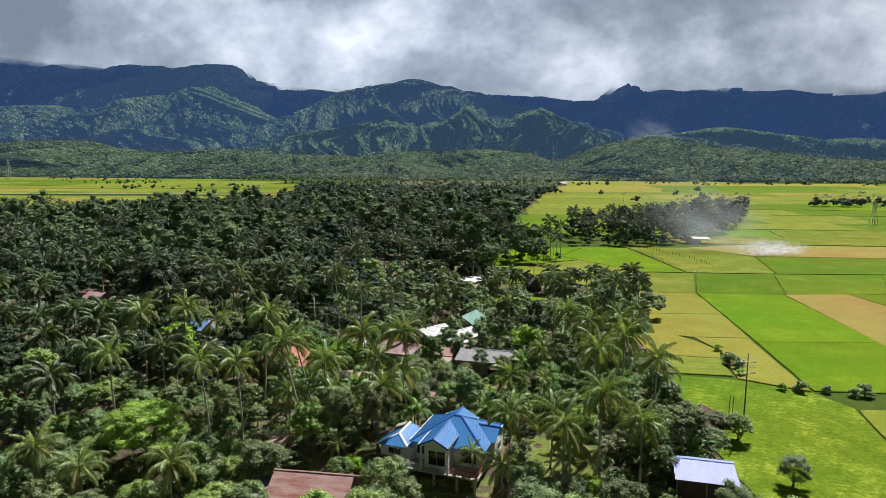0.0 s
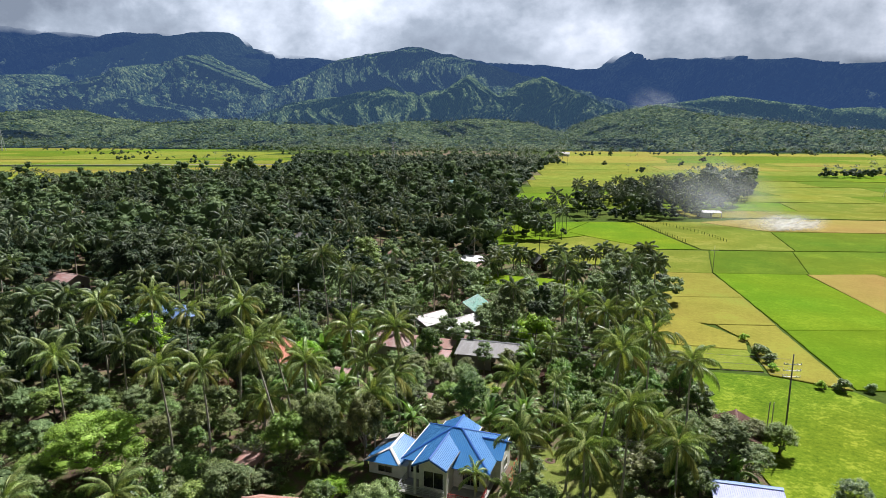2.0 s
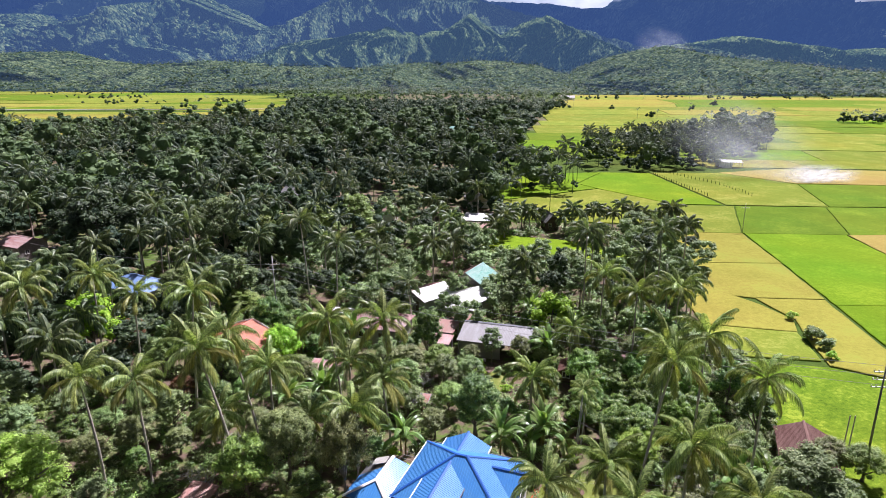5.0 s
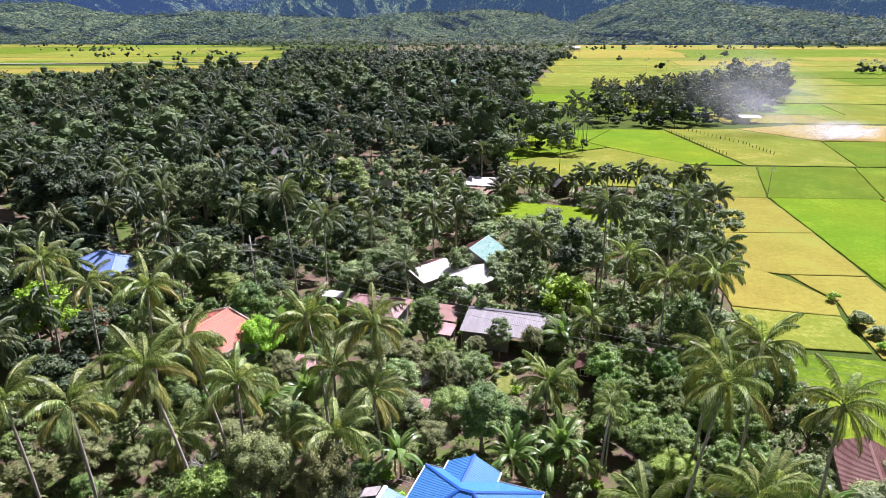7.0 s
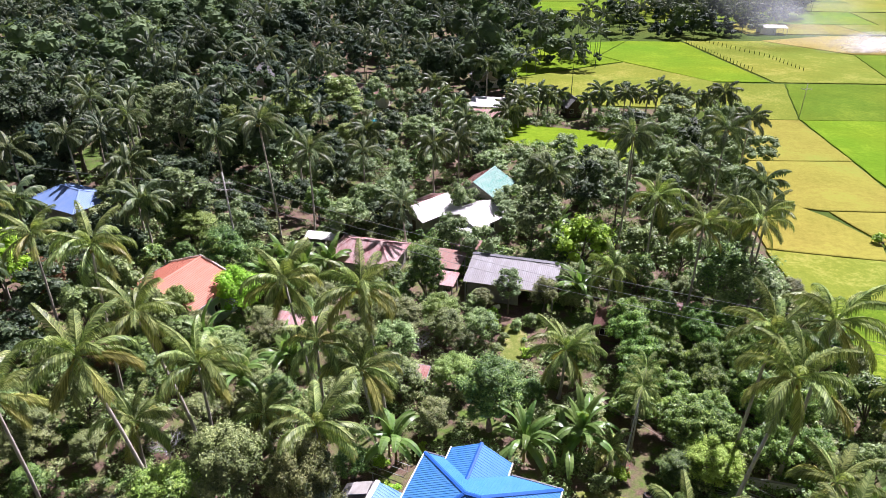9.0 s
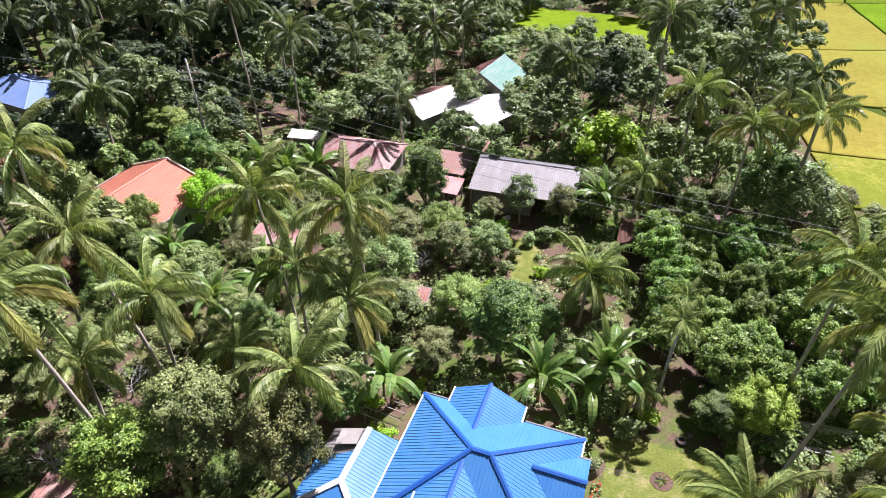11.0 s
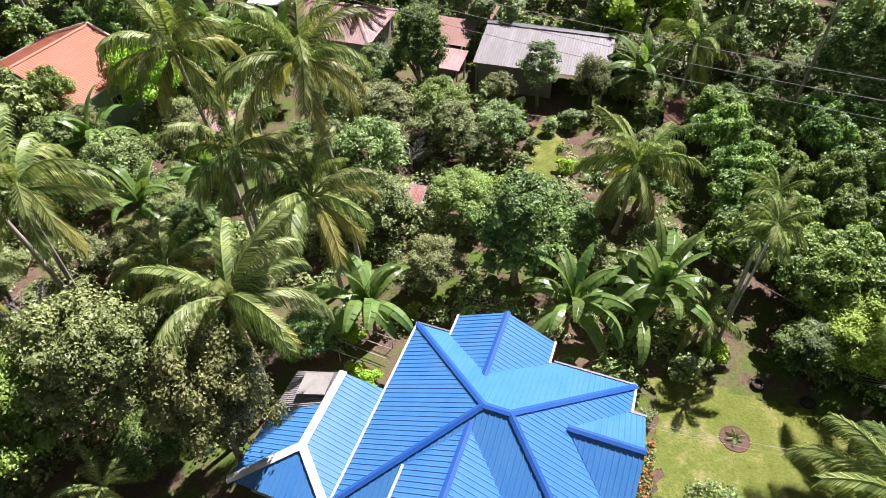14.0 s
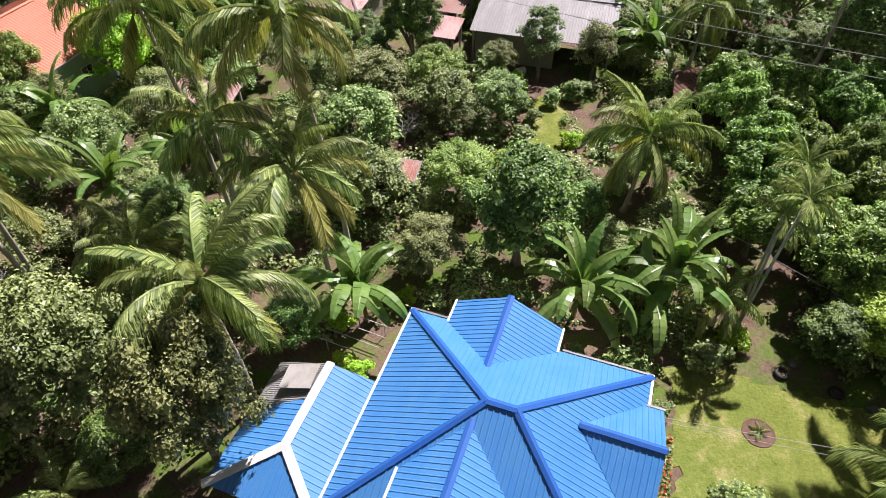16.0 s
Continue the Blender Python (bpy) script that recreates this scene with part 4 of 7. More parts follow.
def hip_faces(ob, w, l, e, t, ridge_half, roof, spacing, capm, along="x"):
    """Four faces of a hipped roof and its caps."""
    r0, r1 = ((-ridge_half, 0, t), (ridge_half, 0, t)) if along == "x" else ((0, -ridge_half, t), (0, ridge_half, t))
    c = [(-w / 2, -l / 2, e), (w / 2, -l / 2, e), (w / 2, l / 2, e), (-w / 2, l / 2, e)]
    if along == "x":
        faces = [([c[0], c[1], r1, r0], (0, -1, -1)), ([c[2], c[3], r0, r1], (0, 1, -1)), ([c[3], c[0], r0], (-1, 0, -1)), ([c[1], c[2], r1], (1, 0, -1))]
        hips = ((c[0], r0), (c[3], r0), (c[1], r1), (c[2], r1))
    else:
        faces = [([c[0], c[1], r0], (0, -1, -1)), ([c[2], c[3], r1], (0, 1, -1)), ([c[3], c[0], r0, r1], (-1, 0, -1)), ([c[1], c[2], r1, r0], (1, 0, -1))]
        hips = ((c[0], r0), (c[1], r0), (c[2], r1), (c[3], r1))
    for f, d in faces:
        part("roof_slope", slope_bm(f, d, spacing), roof, ob)
    for a, b in hips:
        cap(ob, a, b, capm, name="hip_cap")
    cap(ob, r0, r1, capm)


def hip_house(x, y, turn, w, l, eave, top, ridge_half, roof, wall, label, along="x", spacing=0.3, capm=None, base=None):
    g = ground_z(x, y) if base is None else base
    ob = thing("house", pose(x, y, g, 0, 0, turn), label, "house", "village houses")
    walls(ob, w - 1.2, l - 1.2, -0.4, eave - g, wall)
    hip_faces(ob, w, l, eave - g, top - g, ridge_half, roof, spacing, capm or roof, along)
    window(ob, -w * 0.2, -(l - 1.2) / 2, 1.0, 1.1, 1.0, "-y")
    part("door", boxes((w * 0.1, w * 0.1 + 0.9, -(l - 1.2) / 2 - 0.03, -(l - 1.2) / 2 + 0.02, 0.05, 2.0)), DARK_WOOD, ob, "dark wooden door")
    window(ob, (w - 1.2) / 2, 0, 1.0, 1.1, 1.0, "x")
    return ob


def lean_to(x, y, turn, w, l, hi, lo, roof, label, strip=None, wall=None, spacing=0.3, base=None, name="shed", posts=True, wall_span=(0.0, 0.6)):
    """An open shed under one falling roof, on posts, walled over part of its width."""
    g = ground_z(x, y) if base is None else base
    ob = thing(name, pose(x, y, g, 0, 0, turn), label, "shed", "village sheds")
    hi, lo = hi - g, lo - g
    part("roof_slope", slope_bm([(-w / 2, l / 2, hi), (w / 2, l / 2, hi), (w / 2, -l / 2, lo), (-w / 2, -l / 2, lo)], (0, -l, lo - hi), spacing), roof, ob)
    if strip:
        part("roof_slope", slope_bm([(-w / 2, l / 2 + 0.02, hi + 0.03), (w / 2, l / 2 + 0.02, hi + 0.03), (w / 2, l / 2 + 1.2, hi - 0.42), (-w / 2, l / 2 + 1.2, hi - 0.42)], (0, 1, -1), spacing), strip, ob)
        cap(ob, (-w / 2, l / 2, hi + 0.02), (w / 2, l / 2, hi + 0.02), strip, 0.7)
    for px in (-w / 2 + 0.3, 0, w / 2 - 0.3):
        for py, h in ((-l / 2 + 0.3, lo), (l / 2 - 0.3, hi)):
            part("post", boxes((px - 0.08, px + 0.08, py - 0.08, py + 0.08, -0.3, h - 0.06)), WALL_BLOCK, ob)
    if wall:
        a, b = -w / 2 + 0.35 + wall_span[0] * w, -w / 2 + wall_span[1] * w
        part("wall", boxes((a, b, l / 2 - 0.45, l / 2 - 0.3, -0.3, hi - 0.2)), wall, ob)
        part("wall", boxes((a, b, -l / 2 + 0.9, -l / 2 + 1.05, -0.3, lo)), wall, ob)
    return ob


def blue_house():
    """The big house: hipped blue roof with small gables on three sides, a balcony to the front, a lower wing at its flank."""
    ob = thing("house", pose(0.38, 81.0, 0, 0, 0, -15.4), "white two-storey house with a bright blue ribbed metal roof and balcony", "house", "village houses")
    E, T, B = 3.0, 5.88, -2.7
    # storeys
    walls(ob, 10.6, 9.4, 0.0, E - 0.03, WHITE_PAINT)
    walls(ob, 10.2, 9.0, B, -0.26, CONCRETE)
    part("floor_slab", boxes((-5.6, 5.8, -8.2, 4.9, -0.25, 0.0), bevel=0.02), CONCRETE, ob)
    hip_faces(ob, 12.1, 10.8, E, T, 0.62, ROOF_BLUE, 0.27, CAP_BLUE)
    # back gable
    s = (4.62 - 3.12) / 2.9
    for q in (-1, 1):
        part("roof_slope", slope_bm([(-1.27, 2.35, 4.54), (-1.27, 6.65, 4.54), (-1.27 + q * 2.77, 6.65, 3.12), (-1.27 + q * 2.77, 5.0, 3.12)], (q, 0, -s), 0.27), ROOF_BLUE, ob)
    cap(ob, (-1.27, 2.4, 4.56), (-1.27, 6.65, 4.56), CAP_BLUE)
    # gable to the right
    for q in (-1, 1):
        part("roof_slope", slope_bm([(3.2, 0.95, 4.56), (6.75, 0.95, 4.56), (6.75, 0.95 + q * 2.75, 3.1), (5.9, 0.95 + q * 2.75, 3.1)], (0, q, -s), 0.27), ROOF_BLUE, ob)
    cap(ob, (3.25, 0.95, 4.58), (6.75, 0.95, 4.58), CAP_BLUE)
    # front gable over the balcony
    for q in (-1, 1):
        part("roof_slope", slope_bm([(-1.0, -0.75, 5.38), (-1.0, -8.35, 5.38), (-1.0 + q * 2.35, -8.35, 4.17), (-1.0 + q * 2.35, -3.0, 4.17)], (q, 0, -0.51), 0.27), ROOF_BLUE, ob)
    cap(ob, (-1.0, -0.8, 5.4), (-1.0, -8.4, 5.4), CAP_BLUE)
    for a, b, mat in (((-3.38, -2.9, 4.1), (-3.38, -8.35, 4.1), WHITE_PAINT), ((1.38, -2.9, 4.1), (1.38, -8.35, 4.1), GUTTER), ((-6.1, -5.5, 2.93), (-6.1, 5.5, 2.93), WHITE_PAINT), ((-6.1, 5.5, 2.93), (-4.1, 5.5, 2.93), GUTTER),
                      ((1.75, 5.5, 2.93), (6.1, 5.5, 2.93), GUTTER), ((6.1, 3.7, 2.93), (6.1, 5.5, 2.93), WHITE_PAINT), ((-4.08, 5.2, 3.05), (-4.08, 6.7, 3.05), WHITE_PAINT), ((1.55, 5.2, 3.05), (1.55, 6.7, 3.05), WHITE_PAINT),
                      ((5.95, 3.76, 3.03), (6.8, 3.76, 3.03), GUTTER), ((-6.1, -5.5, 2.93), (6.1, -5.5, 2.93), CAP_BLUE)):
        part("gutter", bar(bmesh.new(), a, b, 0.11, 0.11), mat, ob)
    for a, b in (((-1.0, -8.4, 5.34), (-3.4, -8.4, 4.08)), ((-1.0, -8.4, 5.34), (1.4, -8.4, 4.08))):
        part("fascia", bar(bmesh.new(), a, b, 0.06, 0.22, -0.2), CAP_BLUE, ob)
    for pts in ([(-1.27 - 2.77, 6.6, 3.1), (-1.27 + 2.77, 6.6, 3.1), (-1.27, 6.6, 4.5)],):
        bm = bmesh.new()
        a = [bm.verts.new(p) for p in pts] + [bm.verts.new((p[0], p[1] - 0.12, p[2])) for p in pts]
        bm.faces.new(a[:3]), bm.faces.new(a[3:])
        for i in range(3):
            bm.faces.new((a[i], a[(i + 1) % 3], a[3 + (i + 1) % 3], a[3 + i]))
        part("gable_wall", bm, WHITE_PAINT, ob)
    part("wall", boxes((-3.9, 1.5, 4.7, 6.5, 0.0, 3.08)), WHITE_PAINT, ob)
    part("wall", boxes((5.3, 6.55, -1.6, 3.5, 0.0, 3.05)), WHITE_PAINT, ob)
    part("wall", boxes((-3.0, 1.0, -6.8, -4.7, 0.0, 4.1)), WHITE_PAINT, ob)
    bm = bmesh.new()
    a = [bm.verts.new(p) for d in (0, 0.12) for p in ((-3.2, -8.0 + d, 4.12), (1.2, -8.0 + d, 4.12), (-1.0, -8.0 + d, 5.25))]
    bm.faces.new(a[:3]), bm.faces.new(a[3:])
    for i in range(3):
        bm.faces.new((a[i], a[(i + 1) % 3], a[3 + (i + 1) % 3], a[3 + i]))
    part("gable_wall", bm, WHITE_PAINT, ob)
    for px in (-3.1, 1.1):
        part("post", boxes((px - 0.14, px + 0.14, -8.1, -7.82, 0, 4.1)), WHITE_PAINT, ob)
    for px, py in ((-5.2, -8.0), (-1.0, -8.0), (2.6, -8.0), (5.4, -8.0)):
        part("post", boxes((px - 0.17, px + 0.17, py - 0.17, py + 0.17, B, -0.25)), CONCRETE, ob)
    window(ob, -1.0, -6.8, 0.5, 2.6, 2.2, "-y")
    window(ob, -4.3, -4.7, 0.9, 1.4, 1.3, "-y")
    window(ob, 3.4, -4.7, 0.6, 2.2, 1.7, "-y")
    window(ob, 5.3, -3.2, 0.9, 1.2, 1.2, "x")
    window(ob, 6.55, 1.0, 0.9, 1.6, 1.2, "x")
    window(ob, -1.2, 6.5, 1.0, 1.6, 1.2, "y")
    window(ob, 3.6, 4.7, 1.0, 1.4, 1.2, "y")
    # balcony rails
    for a, b, mat in (((-5.4, -8.1), (-3.3, -8.1), STEEL), ((-2.9, -8.1), (0.9, -8.1), STEEL), ((1.4, -8.1), (5.6, -8.1), RED_PAINT), ((-5.4, -8.1), (-5.4, -5.0), STEEL), ((5.6, -8.1), (5.6, -5.0), RED_PAINT)):
        rail = part("railing", bar(bmesh.new(), (*a, 0.95), (*b, 0.95), 0.07, 0.07), mat, ob)
        bm = bmesh.new()
        for z in (0.25, 0.5, 0.72):
            bar(bm, (*a, z), (*b, z), 0.04, 0.04)
        n = max(2, int((Vector(b) - Vector(a)).length / 0.9))
        for i in range(n + 1):
            p = Vector(a).lerp(Vector(b), i / n)
            box(bm, p.x - 0.03, p.x + 0.03, p.y - 0.03, p.y + 0.03, 0.0, 0.95)
        part("balustrade", bm, mat, rail)
    # lower wing with white caps, half of it bare grey sheet
    wing = part("wing", boxes((-11.0, -5.4, -5.2, 0.9, -2.7, 1.75)), WHITE_PAINT, ob, "low white side wing")
    R0, R1 = (-8.55, 1.0, 3.1), (-8.6, -3.35, 3.0)
    c0, c1, c2, c3 = (-6.3, 1.4, 1.95), (-6.1, -5.7, 1.9), (-11.6, -5.65, 1.75), (-11.5, 1.0, 1.75)
    mid, midr = (-11.5, -1.8, 1.75), (-8.57, -0.9, 3.06)
    part("roof_slope", slope_bm([R0, R1, c1, c0], (1, 0, -0.45), 0.27), ROOF_BLUE, wing)
    part("roof_slope", slope_bm([R1, c1, c2], (0, -1, -0.45), 0.27), ROOF_BLUE, wing)
    part("roof_slope", slope_bm([R1, midr, mid, c2], (-1, 0, -0.42), 0.27), ROOF_BLUE, wing)
    part("roof_slope", slope_bm([R0, c3, mid, midr], (-1, 0, -0.42), 0.12, 0.03, 0.04, 0.03), ROOF_GREY, wing, "bare grey corrugated sheet")
    for a, b in ((R0, R1), (R1, c1), (R1, c2)):
        cap(wing, a, b, WHITE_PAINT, 0.42)
    part("roof_hatch", bar(bmesh.new(), (-10.5, -0.1, 2.62), (-8.85, 0.05, 3.22), 1.35, 0.06), CONCRETE, wing, "raised grey hatch sheet")
    part("panel", boxes((-11.04, -11.0, -5.1, -3.8, -0.6, 1.6)), RED_PAINT, wing, "red painted panel")
    window(wing, -8.6, -5.2, 0.4, 2.0, 0.9, "-y")
    window(wing, -11.0, -3.0, 0.4, 1.2, 0.9, "-x")
    return ob


blue_house()
lean_to(4.2, 119.7, -11, 12.0, 6.2, 4.0, 3.0, ROOF_GREY, "open shed with a weathered grey corrugated metal roof", GUTTER, WALL_BLOCK, 0.25)
gable_house(-0.2, 151.2, -24, 7.2, 8.0, 3.3, 5.3, ROOF_GREEN, WALL_BLOCK, "block house with a pale green and rusty metal roof", roof2=ROOF_RUST)
gable_house(-1.2, 139.6, -40, 6.6, 7.2, 2.9, 4.1, ROOF_WHITE, WALL_BLOCK, "block house with a bright white metal roof")
lean_to(-2.2, 134.8, -12, 6.0, 2.6, 3.0, 2.4, ROOF_WHITE, "lean-to with a white metal roof")
gable_house(-9.4, 142.2, -42, 7.0, 8.2, 2.7, 3.8, ROOF_WHITE, WALL_BLOCK, "house with a white metal roof streaked with rust", roof2=ROOF_RUST)
hip_house(-16.4, 125.4, -12, 10.4, 8.0, 2.9, 4.7, 2.2, ROOF_RED, WALL_BLOCK, "house with a faded red metal roof, partly bare")
lean_to(-4.6, 124.2, -14, 4.2, 4.4, 3.1, 2.5, ROOF_PATCHED, "shack with a patched green-grey and rusty metal roof", None, WALL_BLOCK, 0.15)
lean_to(-4.8, 119.6, -14, 3.4, 3.0, 2.6, 2.1, ROOF_RED, "small shack with a faded red metal roof", None, WALL_BLOCK, 0.15)
lean_to(-2.4, 129.8, -20, 4.4, 2.2, 2.8, 2.3, ROOF_PATCHED, "lean-to with a rusty patched metal roof", None, WALL_BLOCK, 0.15)
orange_house = gable_house(-37.4, 112.1, -18, 10.8, 7.4, 4.2, 6.2, ROOF_ORANGE, WALL_GREEN, "house with a new orange ribbed metal roof", 0.5, 0.25)
g = ground_z(-37.4, 112.1)
for side in (-1, 1):
    part("rake_board", bar(bmesh.new(), (0, 4.22, 6.22 - g), (side * 5.92, 4.22, 4.03 - g), 0.1, 0.22), WHITE_PAINT, orange_house)
    part("gutter", bar(bmesh.new(), (side * 5.98, -4.2, 3.98 - g), (side * 5.98, 4.2, 3.98 - g), 0.12, 0.12), STEEL, orange_house)
hip_house(-69.5, 140.0, -22, 12.5, 9.0, 3.3, 5.2, 2.5, ROOF_SKY, WALL_BLOCK, "house with a light blue metal roof among trees")
gable_house(-116.5, 168.0, 70, 7.5, 8.0, 3.8, 5.4, ROOF_RED, WALL_BLOCK, "house with a dull red metal roof")
lean_to(35.2, 70.3, -10, 8.2, 5.2, 4.0, 3.1, ROOF_LILAC, "open-sided hut with a pale blue metal roof", ROOF_SKY, DARK_WOOD, 0.25, wall_span=(0.0, 0.98), name="hut")
gable_house(41.6, 91.4, -18, 5.6, 7.6, 2.2, 3.5, ROOF_BROWN, CONCRETE, "low hut with a dark red-brown metal roof", 0.4, 0.2)
gable_house(-18.8, 66.6, 86, 8.6, 10.5, 0.6, 2.9, ROOF_RUST, WALL_BLOCK, "long low house with a rusty red patched metal roof", 0.5, 0.25)
lean_to(-26.0, 65.0, -5, 3.2, 7.5, 0.9, 0.2, ROOF_GREY, "side shed with a grey metal roof", None, WALL_BLOCK, 0.2)
gable_house(16.2, 111.8, -14, 3.6, 3.6, 1.9, 2.8, ROOF_BROWN, DARK_WOOD, "dark wooden hut with a rust-brown metal roof", 0.4, 0.2)
lean_to(23.5, 114.4, -14, 2.8, 2.2, 2.6, 2.2, ROOF_BROWN, "tiny shelter with a rusty red metal roof", None, DARK_WOOD, 0.2)
lean_to(-21.6, 107.4, -12, 5.0, 2.6, 3.0, 2.5, ROOF_RED, "lean-to with a pinkish red metal roof", None, WALL_BLOCK, 0.25)
lean_to(-24.2, 130.2, -8, 5.0, 1.8, 2.9, 2.5, ROOF_WHITE, "small shelter with a white metal roof", None, WALL_BLOCK, 0.25)
ob = lean_to(-6.6, 100.8, -10, 3.2, 2.2, 1.7, 1.3, ROOF_GREY, "low shelter of old dark red and grey roofing sheets", None, DARK_WOOD, 0.12)
part("roof_slope", slope_bm([(0.3, 0.9, 1.72), (1.55, 0.9, 1.72), (1.55, -1.05, 1.39), (0.3, -1.05, 1.39)], (0, -2.2, -0.4), 0.12), ROOF_RUST, ob, "rusty red roofing sheet").location = (0, 0, 0.07 - ground_z(-6.6, 100.8))
lean_to(-0.6, 206.0, -8, 9.0, 7.0, 4.6, 3.8, ROOF_WHITE, "open white pavilion with a white metal roof on posts", None, WHITE_PAINT, 0.3, wall_span=(0.0, 0.3), name="pavilion")
lean_to(-0.8, 197.5, -8, 9.0, 5.0, 3.9, 3.4, ROOF_PATCHED, "carport with a rust-streaked metal roof on white posts", None, None, 0.3, name="carport")
ob = thing("boundary_wall", pose(-0.4, 239.6, ground_z(-0.4, 239.6), 0, 0, 6), "whitewashed block wall behind the pavilion", "wall")
part("wall", boxes((-5.0, 5.0, -0.1, 0.1, -0.3, 2.0)), WHITE_PAINT, ob)
for k in range(5):
    part("pier", boxes((-5.0 + 2.5 * k - 0.18, -5.0 + 2.5 * k + 0.18, -0.18, 0.18, -0.3, 2.2), bevel=0.02), WHITE_PAINT, ob)
gable_house(-2.0, 243.0, 30, 6.0, 7.0, 3.4, 5.0, ROOF_WHITE, WALL_BLOCK, "distant house with a pale metal roof")
gable_house(-3.0, 280.0, 75, 7.0, 8.0, 3.6, 5.0, ROOF_WHITE, WALL_BLOCK, "distant house with a white metal roof")
gable_house(1.5, 252.0, -20, 5.0, 6.0, 3.2, 4.6, ROOF_RUST, WALL_BLOCK, "distant house with a rusty metal roof")
gable_house(-66.5, 237.0, 60, 7.0, 9.0, 4.4, 6.6, ROOF_GREY, WALL_BLOCK, "distant house with a grey metal roof among trees")
gable_house(-78.0, 236.0, 80, 6.0, 8.0, 3.6, 5.2, ROOF_GREY, WALL_BLOCK, "distant house with a weathered grey roof")
gable_house(-34.5, 218.5, 78, 6.0, 14.0, 3.8, 5.4, ROOF_PATCHED, WHITE_PAINT, "long white pool house with a faded rusty metal roof", capm=WHITE_PAINT)
gable_house(21.0, 209.5, 20, 4.0, 4.2, 3.2, 5.2, ROOF_GREY, DARK_WOOD, "small hut with a steep grey roof among palms")
gable_house(-17.0, 492.0, 84, 15.0, 24.0, 5.5, 8.5, ROOF_GREEN, WHITE_PAINT, "large distant hall with a pale turquoise metal roof")
lean_to(124.0, 352.0, -5, 12.0, 6.0, 3.6, 3.0, ROOF_WHITE, "field shed with a white metal roof", None, WHITE_PAINT, 0.4)
gable_house(140.0, 1240.0, 85, 10.0, 30.0, 4.5, 8.0, ROOF_WHITE, WHITE_PAINT, "far white farm building on the plain")


# ---- kinds of tree ----
tree_kind("round", LEAF_MID, 21, 3.0, 4.6, 1.8, 70, 6600, 0.135, lump_r=(0.17, 0.33), core=False)
tree_kind("round_b", LEAF_OLIVE, 22, 2.8, 4.2, 1.7, 70, 6600, 0.13, lump_r=(0.17, 0.33), core=False)
tree_kind("dark", LEAF_DARK, 23, 2.6, 5.2, 1.4, 70, 6600, 0.1355, lump_r=(0.17, 0.33), core=False)
tree_kind("mango", LEAF_ORCHARD, 24, 2.7, 3.4, 1.2, 66, 7600, 0.128, lump_r=(0.15, 0.27), shell=(0.66, 1.12), heart=0.6)
tree_kind("bright", LEAF_BRIGHT, 25, 3.1, 4.4, 1.6, 60, 7000, 0.135, lump_r=(0.2, 0.36), heart=0.66)
tree_kind("airy", LEAF_GREY, 26, 4.0, 7.5, 5.5, 44, 5200, 0.24, lump_r=(0.16, 0.3), core=False)
tree_kind("fine", LEAF_OLIVE, 51, 2.8, 4.2, 1.7, 95, 13500, 0.088, lump_r=(0.15, 0.30))
tree_kind("fine_lit", LEAF_FRESH, 53, 2.8, 4.0, 1.5, 95, 12500, 0.095, lump_r=(0.15, 0.30))
tree_kind("rain", LEAF_RAIN, 55, 5.9, 5.4, 2.6, 130, 21000, 0.115, lump_r=(0.12, 0.24), flat=0.3)
for key, mat, seed in (("grand", LEAF_FRESH, 61), ("grand_mid", LEAF_MID, 62), ("grand_grey", LEAF_GREY, 63)):
    tree_kind(key, mat, seed, 5.0, 9.0, 4.0, 120, 9000, 0.2, lump_r=(0.12, 0.24))
tree_kind("mid", LEAF_LEAFY, 58, 3.0, 4.4, 1.4, 100, 14000, 0.09, lump_r=(0.15, 0.28))
tree_kind("soft", LEAF_RAIN, 57, 3.1, 4.3, 1.4, 95, 13000, 0.09, lump_r=(0.15, 0.28))
tree_kind("rust", LEAF_RUST, 56, 2.4, 3.6, 1.5, 50, 3600, 0.17, lump_r=(0.16, 0.32))
tree_kind("fine_dark", LEAF_DARK, 52, 2.7, 4.8, 1.4, 95, 12500, 0.092, lump_r=(0.15, 0.30))
for key, mat, seed, r, h, b in (("round", LEAF_MID, 31, 3.0, 4.6, 1.8), ("round_b", LEAF_OLIVE, 32, 2.8, 4.2, 1.7), ("dark", LEAF_DARK, 33, 2.6, 5.2, 1.4), ("bright", LEAF_BRIGHT, 35, 3.1, 4.4, 1.6)):
    tree_kind(key + "_off", mat, seed, r, h, b, 55, 3600, 0.2, lump_r=(0.16, 0.32), heart=0.7)
tree_kind("airy_off", LEAF_GREY, 36, 4.0, 7.5, 5.5, 44, 2600, 0.33, lump_r=(0.16, 0.3), core=False)
tree_kind("shrub", LEAF_MID, 27, 1.3, 1.6, 0.3, 12, 1300, 0.17)
tree_kind("shrub_b", LEAF_BRIGHT, 28, 1.1, 1.5, 0.3, 10, 1100, 0.15)
# haze is put into wood0's grey leaves, cloud shade into 6 and 7
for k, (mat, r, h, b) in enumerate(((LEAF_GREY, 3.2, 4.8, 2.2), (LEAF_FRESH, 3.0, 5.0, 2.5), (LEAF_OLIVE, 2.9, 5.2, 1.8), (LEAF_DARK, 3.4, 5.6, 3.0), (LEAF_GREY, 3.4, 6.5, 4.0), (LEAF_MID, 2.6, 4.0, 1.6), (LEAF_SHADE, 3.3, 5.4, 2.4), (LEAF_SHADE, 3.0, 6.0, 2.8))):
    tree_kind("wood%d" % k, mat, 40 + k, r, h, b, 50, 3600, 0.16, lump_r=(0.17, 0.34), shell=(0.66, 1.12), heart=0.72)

TALL = "tall coconut palm with a slender grey trunk and drooping fronds"
